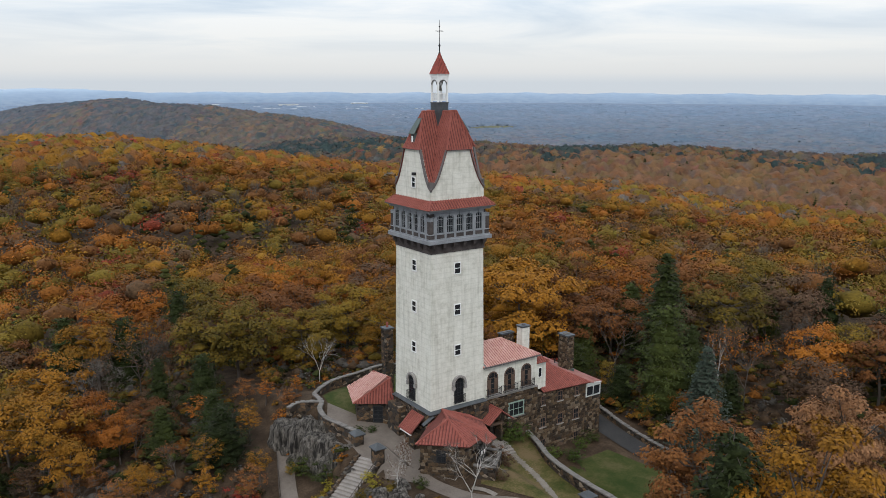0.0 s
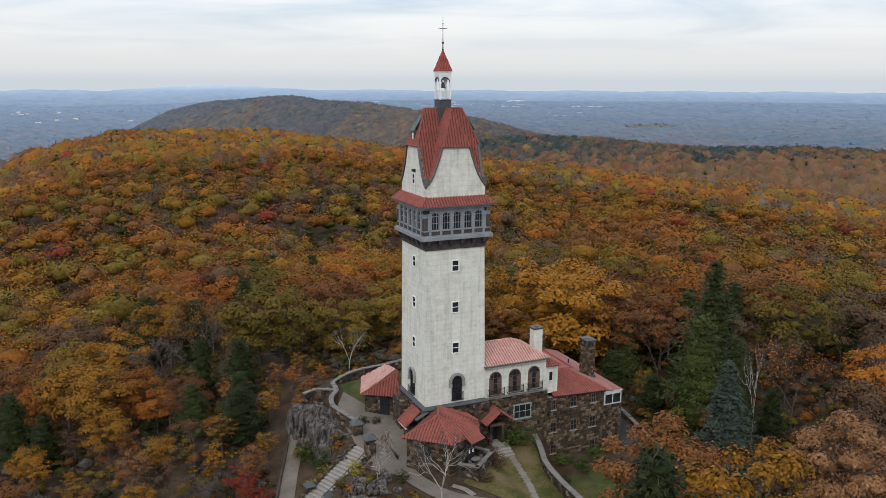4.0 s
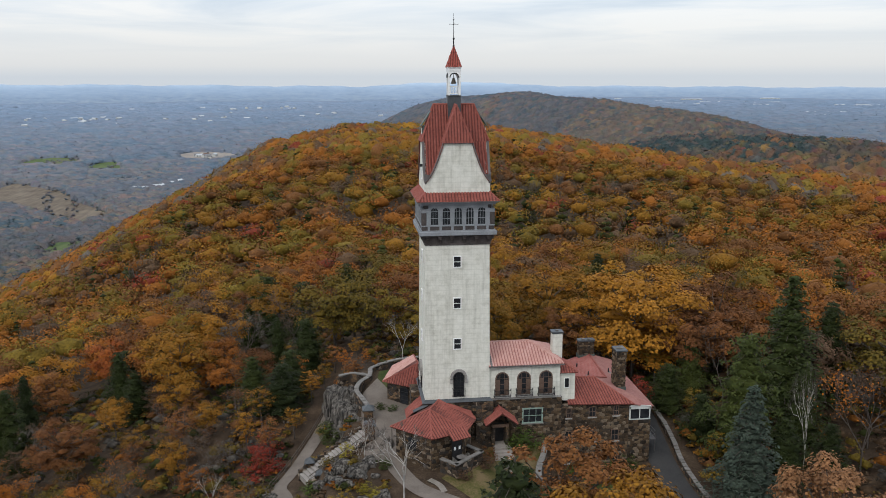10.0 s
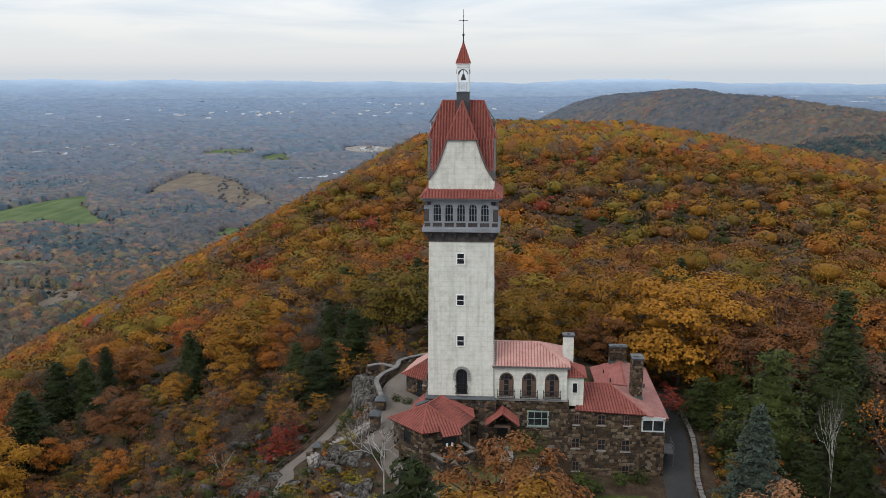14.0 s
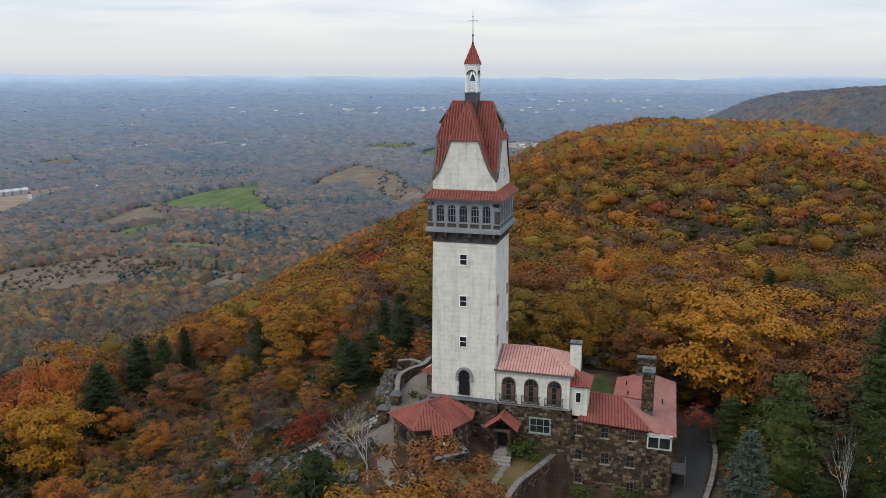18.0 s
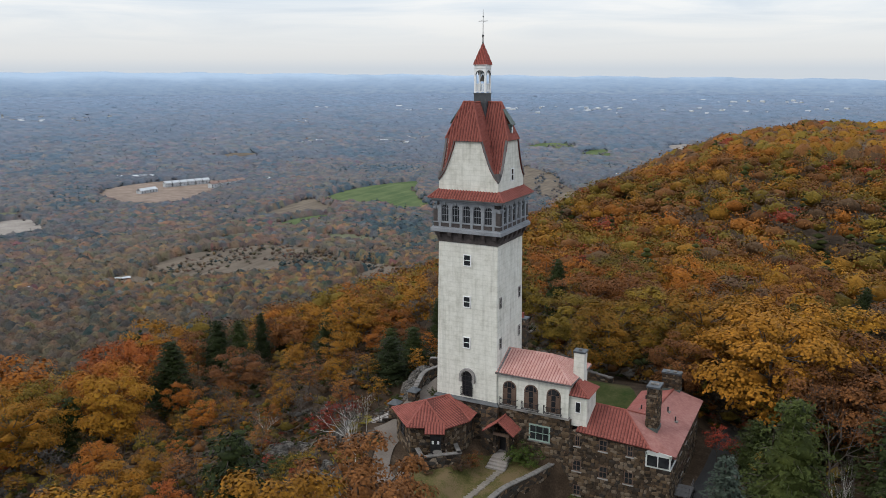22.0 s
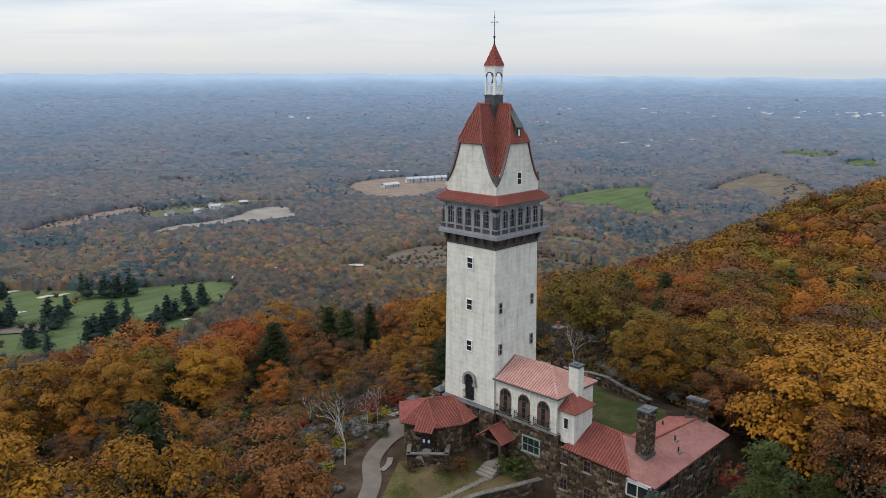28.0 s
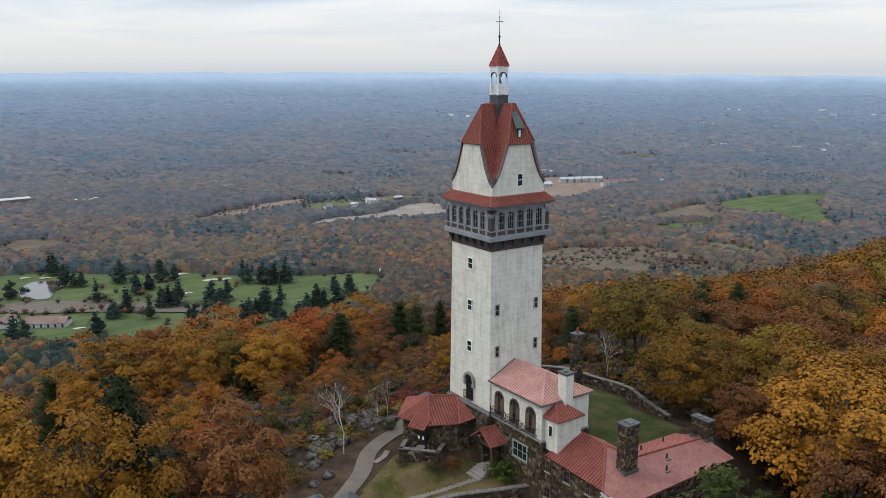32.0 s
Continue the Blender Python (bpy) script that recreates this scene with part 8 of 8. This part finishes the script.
# rocks
def rock_mesh(r, g, flat=0.7, rough=0.35):
    bm = bmesh.new()
    bmesh.ops.create_icosphere(bm, subdivisions=4 if r > 1.9 else 3, radius=r)
    o = Vector((g.random() * 50, g.random() * 50, g.random() * 50))
    for v in bm.verts:
        n1, n2 = noise.noise(v.co / r * 1.1 + o), noise.noise(v.co / r * 2.9 + o)
        crag = noise.noise(Vector((v.co.x / r * 6.5, v.co.y / r * 6.5, v.co.z / r * 2.2)) + o)
        v.co *= 1 + rough * n1 + rough * 0.5 * n2 + 0.16 * abs(crag)
        v.co.z *= flat
        v.co = Vector([round(c / (r * 0.16)) * (r * 0.16) * 0.45 + c * 0.55 for c in v.co])
    return bm


def rock(x, y, z, r, seed, flat=0.7, label="weathered grey boulder", sx=1.0, sy=1.0, turn=0):
    bm = rock_mesh(r, random.Random(seed), flat)
    bmesh.ops.transform(bm, matrix=pose(x, y, z, 0, 0, turn) @ Matrix.Diagonal((sx, sy, 1, 1)), verts=bm.verts)
    me = bpy.data.meshes.new("rock")
    bm.to_mesh(me)
    bm.free()
    me.transform(Matrix.Translation((-x, -y, -z)))
    me.materials.append(M["rock"])
    ob = new("rock", me)
    ob.location = (x, y, z)
    tagged(ob, label, "rock", "rocks round the garden")
    return ob


for i, (x, y, z, r, fl, sx, sy, tn) in enumerate(((-13.6, 10.6, -1.5, 3.1, 1.15, 0.75, 1.2, 10), (-13.2, 6.4, -1.7, 2.9, 1.15, 0.7, 1.15, 25), (-12.3, 2.9, -1.7, 2.6, 1.1, 0.7, 1.0, 50), (-14.4, 13.6, -2.3, 2.8, 1.2, 0.8, 1.1, 0), (-12.6, 8.4, -1.2, 2.3, 1.25, 0.7, 1.0, 40), (-14.2, 8.6, -3.0, 1.9, 1.0, 0.9, 1.2, 70), (-13.2, 4.2, -3.0, 1.8, 1.0, 0.9, 1.2, 20))):
    rock(x, y, z, r, 40 + i, fl, "dark ledge rock streaked with pale lichen", sx, sy, tn)
gr = random.Random(9)
for (cx, cy, n, sp, r0) in ((-12.6, -9.4, 10, 1.5, 0.95), (-14.6, -13, 6, 1.8, 0.9), (-10.6, -17.8, 14, 1.7, 0.8), (-8.2, -21, 5, 1.6, 0.7), (-14.6, -9.4, 9, 1.2, 0.6), (-19.4, -12, 8, 2.0, 0.7), (-23.4, -9, 6, 1.6, 0.9)):
    for i in range(n):
        x, y = cx + gr.gauss(0, sp), cy + gr.gauss(0, sp)
        r = r0 * gr.uniform(0.5, 1.3)
        rock(x, y, gz(x, y) + r * 0.12, r, gr.random() * 999, gr.uniform(0.5, 0.8), "weathered grey boulder in the garden bank", gr.uniform(0.8, 1.4), 1, gr.uniform(0, 180))

# long flight of stone steps down the bank
stair = thing("garden_steps", "long flight of broad stone steps down the bank", "steps", (-12, -3, 0))
s0, s1 = Vector((-11.0, -1.8, 0.98)), Vector((-18.6, -5.15, -2.95))
run = s1 - s0
ang = math.degrees(math.atan2(run.y, run.x))
n_steps = 18
for i in range(n_steps):
    c = s0.lerp(s1, (i + 0.5) / n_steps)
    bm = bmesh.new()
    ln = run.to_2d().length / n_steps
    box(bm, -ln * 0.56, ln * 0.52, -1.4, 1.4, -0.75, 0.0, pose(c.x, c.y, c.z, 0, 0, ang), bevel=0.02)
    part("step", bm, M["step"], stair)
for sgn in (-1, 1):
    n = Vector((-run.y, run.x, 0)).normalized() * sgn * 1.62
    for i in range(10):
        bm = bmesh.new()
        a, b = s0.lerp(s1, i / 10) + n, s0.lerp(s1, (i + 1) / 10) + n
        m = (a + b) / 2
        box(bm, -0.45, 0.45, -0.2, 0.2, -2.2, 0.28 + 0.06 * gr.random(), pose(m.x, m.y, m.z, 0, 0, ang))
        part("side_stone", bm, M["rubble"], stair)
n = Vector((-run.y, run.x, 0)).normalized() * 1.62
for i in range(14):
    a = s0.lerp(s1, (i + 0.5) / 14) + n
    part("rail_post", tube(bmesh.new(), a, a + Vector((0, 0, 1.05)), 0.035, 0.035, 5), M["bark"], stair)
bm = bmesh.new()
tube(bm, s0 + n + Vector((0, 0, 1.05)), s1 + n + Vector((0, 0, 1.05)), 0.05, 0.05, 5)
tube(bm, s0 + n + Vector((0, 0, 0.6)), s1 + n + Vector((0, 0, 0.6)), 0.03, 0.03, 5)
part("handrail", bm, M["bark"], stair, "dark wooden handrail")

# entrance steps and landing
es = thing("entrance_steps", "broad stone steps at the entrance porch", "steps", (5.3, -6, -0.5))
part("landing", new_box(4.3, 6.3, -6.1, -3.9, -1.6, 0.02), M["step"], es)
for i in range(4):
    part("step", new_box(4.2 - 0.05 * i, 6.4 + 0.05 * i, -6.1 - 0.42 * (i + 1), -6.0 - 0.42 * i, -1.9, -0.02 - 0.24 * (i + 1) + 0.02, bevel=0.02), M["step"], es)

# metal stair at the corner of the house
fs = thing("fire_stair", "grey metal stair and landing against the house wall", "stairs", (25.6, 0.5, -4))
part("landing", new_box(24.55, 26.3, -1.6, 1.2, -2.1, -2.0), M["verge"], fs)
for x, y in ((24.7, -1.5), (26.2, -1.5), (24.7, 1.1), (26.2, 1.1)):
    part("post", new_box(x - 0.04, x + 0.04, y - 0.04, y + 0.04, -6.0, -1.0), M["verge"], fs)
for z in (-1.5, -1.02):
    part("rail", new_box(24.66, 26.24, -1.53, -1.47, z, z + 0.05), M["verge"], fs)
    part("rail", new_box(26.17, 26.23, -1.5, 1.1, z, z + 0.05), M["verge"], fs)
for i in range(9):
    part("tread", new_box(25.3, 26.25, 1.2 + 0.28 * i, 1.5 + 0.28 * i, -2.32 - 0.22 * i, -2.26 - 0.22 * i), M["verge"], fs)
for x in (25.3, 26.25):
    part("stringer", slab(bmesh.new(), [(x - 0.03, 1.2, -2.05), (x + 0.03, 1.2, -2.05), (x + 0.03, 3.8, -4.1), (x - 0.03, 3.8, -4.1)], 0.2), M["verge"], fs)

# flagstone path over the lawn: each stone by itself
fp = thing("flagstone_path", "curving path of pale irregular flagstones", "path", (5, -12, 0))
path_pts = np.array([(5.9, -7.6), (5.6, -9.5), (5.2, -12.2), (4.6, -14.6), (3.7, -18), (2.9, -21)])
tt = np.linspace(0, 1, 38)
pd = np.concatenate([[0], np.cumsum(np.linalg.norm(np.diff(path_pts, axis=0), axis=1))])
for i, t in enumerate(tt):
    x, y = np.interp(t * pd[-1], pd, path_pts[:, 0]), np.interp(t * pd[-1], pd, path_pts[:, 1])
    bm = bmesh.new()
    k = gr.choice((5, 6, 7))
    rr = [gr.uniform(0.30, 0.52) for _ in range(k)]
    pts = [(x + rr[j] * 1.1 * math.cos(6.283 * j / k + 0.3), y + rr[j] * 0.62 * math.sin(6.283 * j / k), gz(x, y) + 0.15) for j in range(k)]
    slab(bm, pts, 0.14)
    part("flagstone", bm, M["flag"], fp)

# walled sitting terrace of the pavilion
st = thing("sitting_terrace", "small walled terrace with stone coping beside the pavilion", "terrace", (0, -10, 0))
qq = [(-2.75, -11.2), (-1.3, -12.75), (1.95, -9.85), (0.6, -8.1)]
bm = bmesh.new()
slab(bm, [(x, y, 0.75) for x, y in qq], 2.2)
part("floor", bm, M["flag"], st)
for i in range(3):
    (x0, y0), (x1, y1) = qq[i], qq[i + 1]
    ln, an = math.hypot(x1 - x0, y1 - y0), math.degrees(math.atan2(y1 - y0, x1 - x0))
    m = pose((x0 + x1) / 2, (y0 + y1) / 2, 0, 0, 0, an)
    w = part("wall", box(bmesh.new(), -ln / 2 - 0.15, ln / 2 + 0.15, -0.2, 0.2, -1.8, 1.55, m), M["rubble"], st)
    part("coping", box(bmesh.new(), -ln / 2 - 0.22, ln / 2 + 0.22, -0.26, 0.26, 1.55, 1.7, m, bevel=0.02), M["cap"], w)
table = thing("garden_table", "pale round garden table on the terrace", "table", (-0.5, -10.6, 0.75))
part("top", tube(bmesh.new(), (-0.5, -10.6, 1.45), (-0.5, -10.6, 1.5), 0.55, 0.55, 14), M["cap"], table)
part("stem", tube(bmesh.new(), (-0.5, -10.6, 0.75), (-0.5, -10.6, 1.45), 0.06, 0.06, 8), M["cap"], table)
for k in range(4):
    a = 0.5 + k * 1.57
    x, y = -0.5 + 0.85 * math.cos(a), -10.6 + 0.85 * math.sin(a)
    ch = thing("garden_chair", "pale metal garden chair on the terrace", "chair", (x, y, 0.75), "garden chairs")
    m = pose(x, y, 0.75, 0, 0, math.degrees(a) - 90)
    part("seat", box(bmesh.new(), -0.22, 0.22, -0.22, 0.22, 0.42, 0.47, m), M["cap"], ch)
    part("backrest", box(bmesh.new(), -0.22, 0.22, 0.19, 0.23, 0.47, 0.9, m), M["cap"], ch)
    for sx in (-0.19, 0.19):
        for sy in (-0.19, 0.19):
            part("leg", box(bmesh.new(), sx - 0.02, sx + 0.02, sy - 0.02, sy + 0.02, 0, 0.43, m), M["cap"], ch)

# a rustic stone and timber seat on the slope path
for x, y in ((-19.5, -10.6), (-18.2, -12.4)):
    b = thing("stone_bench", "pale stone bench beside the path", "bench", (x, y, gz(x, y)), "stone benches")
    z = gz(x, y)
    part("seat", new_box(x - 0.8, x + 0.8, y - 0.25, y + 0.25, z + 0.4, z + 0.52), M["cap"], b)
    for sx in (-0.55, 0.55):
        part("leg", new_box(x + sx - 0.12, x + sx + 0.12, y - 0.2, y + 0.2, z - 0.2, z + 0.4), M["cap"], b)
# stone box on the rock slab
bx = thing("stone_fire_box", "square open-topped stone box on the rocks", "fire pit", (-12.4, -18.6, gz(-12.4, -18.6)))
z = gz(-12.4, -18.6)
bm = bmesh.new()
for a in (0, 90, 180, 270):
    box(bm, -0.65, 0.65, -0.65, -0.3, -0.4, 0.75, pose(-12.4, -18.6, z, 0, 0, a))
part("wall", bm, M["cap"], bx)


# post and rail fences
def rail_fence(name, pts, label, h=1.0, step=2.0):
    P = np.array(pts, float)
    d = np.concatenate([[0], np.cumsum(np.linalg.norm(np.diff(P, axis=0), axis=1))])
    f = thing(name, label, "fence", (*pts[0], gz(*pts[0])))
    ss = np.linspace(0, d[-1], max(2, int(d[-1] / step) + 1))
    last = None
    for s in ss:
        x, y = float(np.interp(s, d, P[:, 0])), float(np.interp(s, d, P[:, 1]))
        z = gz(x, y)
        part("post", tube(bmesh.new(), (x, y, z - 0.3), (x, y, z + h), 0.06, 0.05, 6), M["bark"], f)
        if last:
            for hh in (0.45, 0.88):
                part("rail", tube(bmesh.new(), (last[0], last[1], last[2] + h * hh), (x, y, z + h * hh), 0.045, 0.04, 5), M["bark"], f)
        last = (x, y, z)


rail_fence("path_fence", [(-16.8, 12), (-19.6, 5), (-21.6, -1), (-23.2, -5), (-22.2, -9.6)], "weathered post and rail fence along the path")
rail_fence("garden_fence", [(8.6, -17), (9.6, -19.5), (12, -23), (15, -26)], "weathered post and rail fence by the side lawn")
rail_fence("drive_fence", [(31, 22), (34, 10), (34, -2), (33, -8)], "weathered rail fence above the drive")

# shrubs
SHRUBS = [(8.2, -4.9, 1.25, "shrub"), (7.0, -5.1, 0.9, "shrub"), (2.9, -8.3, 0.8, "rust"), (2.4, -10.2, 0.75, "brown"), (-0.6, -13.2, 0.6, "brown"), (-15.6, 6.6, 1.15, "green"), (-14.6, 2.6, 1.15, "green"), (-13.4, -5.6, 0.6, "yellow"), (-15.6, -8.2, 0.6, "olive"), (-16.9, -0.8, 0.7, "olive"), (-15.2, 0.4, 0.6, "yellow"), (-9.0, 4.4, 0.5, "green"), (-7.4, 3.8, 0.45, "shrub"), (-5.8, -5.9, 0.5, "green"),
          (-9.2, -9.8, 0.6, "green"), (14.5, -5.4, 0.8, "shrub"), (16, -8, 0.9, "shrub"), (21.5, -5.2, 0.8, "green"), (19.2, -5.6, 0.7, "shrub"), (12.6, -8.6, 0.7, "green"), (-11.6, -14.6, 0.6, "yellow"), (-10.6, -15.4, 0.5, "yellow"), (-8.0, -19.2, 0.6, "yellow"), (-13.6, -7.6, 0.5, "yellow"),
          (-17.6, -9.6, 0.7, "shrub"), (-17.2, -1.6, 0.7, "yellow"), (-18.6, -14, 0.8, "olive"), (-20.6, -14.6, 0.9, "pine"), (-14, -16.6, 0.8, "olive"), (-16, -19, 1.0, "olive"), (-22.8, -13.2, 0.7, "red"), (-12.5, -20.5, 0.9, "rust"), (-6, -24, 1.0, "olive"), (-14.3, 7.5, 0.5, "yellow"), (-16.4, 7.8, 0.7, "olive"), (-18, -17, 1.1, "green"), (-10, -25, 1.2, "olive"), (29.5, 12, 1.0, "red"), (32, 2, 0.9, "green"), (30.8, -9, 0.9, "olive"), (33, -14, 1.0, "green"), (-13.4, 16.4, 1.1, "orange"), (-12.2, 18, 1.1, "rust"), (-24, 6.5, 1.3, "red"), (-25, 0.4, 1.2, "red"), (-22.8, 1.0, 1.0, "red")]
for i, (x, y, s, sp) in enumerate(SHRUBS):
    grove.plant(("bush", 0), sp, x, y, gz(x, y) - 0.15, s, i * 1.7, LEAF_WORDS[sp] + " rounded garden shrub", "shrub")
# undergrowth on the banks
gu = np.random.default_rng(77)
open_bank = lambda x, y: ((x < -12.6) & (np.abs(x + 19.4 - 0.2 * (y - 2)) > 2.2) | (x > 31) | ((x > -14) & (x < -8.8) & (y < -12)) | ((y > 21) & (x > -10))) & ~((x > -19.5) & (x < -11) & (y > -7.5) & (y < -1.5))
x, y = scatter(-30, 38, -40, 30, 1.5, gu, lambda x, y: open_bank(x, y) & (gu.random(len(x)) < 0.75))
x2, y2 = scatter(-75, 80, -55, 65, 2.7, gu, lambda x, y: open_bank(x, y) & facing(x, y) & (np.hypot(x + 5, y) > 24))
r1, r2 = 0.45 + 0.55 * gu.random(len(x)), 1.1 + 1.1 * gu.random(len(x2))
x, y, r = np.concatenate([x, x2]), np.concatenate([y, y2]), np.concatenate([r1, r2])
c, _ = hue_of(len(x), (6, 10, 8, 16, 1, 16, 14, 6, 12), gu)
woods("undergrowth", x, y, r * 1.25, r, c * 0.8, 4, 0.3, 44, gu, "tangled undergrowth of bushes and dry ferns", core=0.6)

# ---- fieldstones of the walls, one by one ----
def stone_shape(seed):
    """One rough-cornered stone face, a unit across, standing out from the wall."""
    g = np.random.default_rng(seed)
    n = 7
    a = np.linspace(0, 2 * math.pi, n, endpoint=False) + g.uniform(-0.22, 0.22, n)
    sx = np.clip(np.cos(a) * 1.35, -1, 1) * (0.47 + 0.05 * g.random(n))
    sz = np.clip(np.sin(a) * 1.35, -1, 1) * (0.46 + 0.06 * g.random(n))
    V = [(x, 0.02, z) for x, z in zip(sx, sz)] + [(x, -0.03, z) for x, z in zip(sx, sz)] + [(0.78 * x, -0.065 - 0.02 * g.random(), 0.78 * z) for x, z in zip(sx, sz)]
    Q = [(k * n + i, k * n + (i + 1) % n, (k + 1) * n + (i + 1) % n, (k + 1) * n + i) for k in range(2) for i in range(n)]
    T = [(2 * n, 2 * n + i, 2 * n + i + 1) for i in range(1, n - 1)]
    return np.array(V), np.array(Q), np.array(T)


STONE_SHAPES = [stone_shape(400 + i) for i in range(6)]
STONE_MESH = [quick_mesh("stone", v, q, t, M["stone"]) for v, q, t in STONE_SHAPES]


def lay_stones(wall, x, y, turn, width, z0, z1, holes, singles, seed, size=1.0):
    """Covers an upright face that starts at (x, y) and runs along turn with uneven stones, leaving the openings free."""
    g = np.random.default_rng(seed)
    off, p = Vector(), wall
    while p:
        off += p.location
        p = p.parent
    m = pose(x, y, 0, 0, 0, turn)
    rest, z = [], z0
    places = []
    while z < z1 - 0.1:
        rh = size * g.uniform(0.26, 0.48)
        u = g.uniform(-0.2, 0.0)
        while u < width:
            w = size * g.uniform(0.3, 0.78)
            cu, cz = u + w / 2, z + rh / 2 + g.uniform(-0.05, 0.05)
            lo, hi = max(u, 0.02), min(u + w, width - 0.02)
            if hi - lo > 0.18 and cz + rh / 2 < z1 + 0.05 and not any(a - 0.1 < cu < b + 0.1 and c - 0.15 < cz < d + 0.1 for a, b, c, d in holes):
                places.append(((lo + hi) / 2, cz, (hi - lo) * 0.97, rh * 1.02))
            u += w
        z += rh * 0.97
    order = sorted(range(len(places)), key=lambda i: -places[i][1])
    for i, k in enumerate(order):
        cu, cz, w, h = places[k]
        s = int(g.integers(6))
        tilt = g.uniform(-0.16, 0.16)
        if i < singles:
            ob = new("stone", STONE_MESH[s])
            ob.parent = wall
            ob.location = m @ Vector((cu, 0, cz)) - off
            ob.rotation_euler, ob.scale = (0, tilt, radians(turn)), (w, 0.8 + 0.5 * g.random(), h)
        else:
            rest.append((s, cu, cz, w, h, tilt))
    V, Q, T = [], [], []
    k = 0
    R = np.array(m.to_3x3())
    o = np.array((m.translation - off)[:])
    for s, cu, cz, w, h, tilt in rest:
        v, q, t = STONE_SHAPES[s]
        c, sn = math.cos(tilt), math.sin(tilt)
        a = v * np.array((w, 1.0, h))
        a = np.stack([a[:, 0] * c + a[:, 2] * sn + cu, a[:, 1], -a[:, 0] * sn + a[:, 2] * c + cz], 1)
        V.append(a @ R.T + o)
        Q.append(q + k)
        T.append(t + k)
        k += len(v)
    if V:
        ob = new("stonework", quick_mesh("stonework", np.concatenate(V), np.concatenate(Q), np.concatenate(T), M["stones"]))
        ob.parent = wall
        tagged(ob, kind="stuff")


def child(thing_, name, i=0):
    return [o for o in thing_.children if o.name.split(".")[0] == name][i]


HOUSE_HOLES = [(x - w / 2 - 13, x + w / 2 - 13, z, z + h) for x, z, w, h in ((13.95, 2.45, 0.62, 1.3), (16.95, 2.45, 0.95, 1.35), (20.0, 2.5, 0.7, 1.3), (13.95, -0.62, 1.0, 1.35), (17.05, -0.8, 0.98, 1.45), (19.95, -0.85, 1.0, 1.5), (14.05, -3.6, 0.9, 1.25), (20.05, -4.3, 0.9, 1.6), (17.3, -6.2, 1.3, 2.6))]
lay_stones(child(house, "south_wall"), 13.0, -3.75, 0, 8.7, -6.4, 4.1, HOUSE_HOLES, 290, 1)
lay_stones(child(house, "porch_base"), 21.7, -3.752, 0, 2.8, -7.5, 1.72, [], 60, 2)
lay_stones(child(house, "porch_base"), 24.5, -3.75, 90, 4.2, -7.5, 1.72, [], 0, 3)
lay_stones(child(house, "wing_base"), 4.0, -3.748, 0, 9.0, -1.2, 5.28, [(4.05, 6.65, 2.0, 4.15), (0.1, 2.1, -1.2, 4.3)], 200, 4)
lay_stones(child(house, "east_range"), 24.4, 0.5, 90, 12.0, -7.0, 3.3, [(y - 1.0, y, z, z + 1.4) for y, z in ((1.6, 1.6), (4.6, 1.6), (7.6, 1.6), (10.6, 1.6), (3.0, -1.6), (7.0, -1.6))], 0, 5)
for i, (x0, x1, y0, y1, zt, zb) in enumerate(((20.85, 22.1, -0.75, 1.0, 9.7, 5.0), (19.8, 22.0, 12.2, 13.1, 6.85, 4.9))):
    c = child(house, "chimney", i)
    lay_stones(c, x0, y0, 0, x1 - x0, zb, zt, [], 0, 10 + i, 0.7)
    lay_stones(c, x0, y1, -90, y1 - y0, zb, zt, [], 0, 20 + i, 0.7)
    lay_stones(c, x1, y0, 90, y1 - y0, zb, zt, [], 0, 30 + i, 0.7)
pav = [o for o in bpy.data.objects if o.name == "garden_pavilion"][0]
pw = child(pav, "wall")
PW = [(-7.7, -7.4), (-3.9, -10.8), (-0.2, -9.3), (1.2, -6.6), (1.0, -4.0)]
for i in range(4):
    (xa, ya), (xb, yb) = PW[i], PW[i + 1]
    ln = math.hypot(xb - xa, yb - ya)
    hole = ([(1.7, 3.1, 1.9, 3.4)], [(2.3, 3.8, 0.4, 3.4)], [], [(0.4, 1.9, 1.9, 3.4)])[i]
    lay_stones(pw, xa, ya, math.degrees(math.atan2(yb - ya, xb - xa)), ln, -0.6, 4.1, hole, 40, 40 + i)
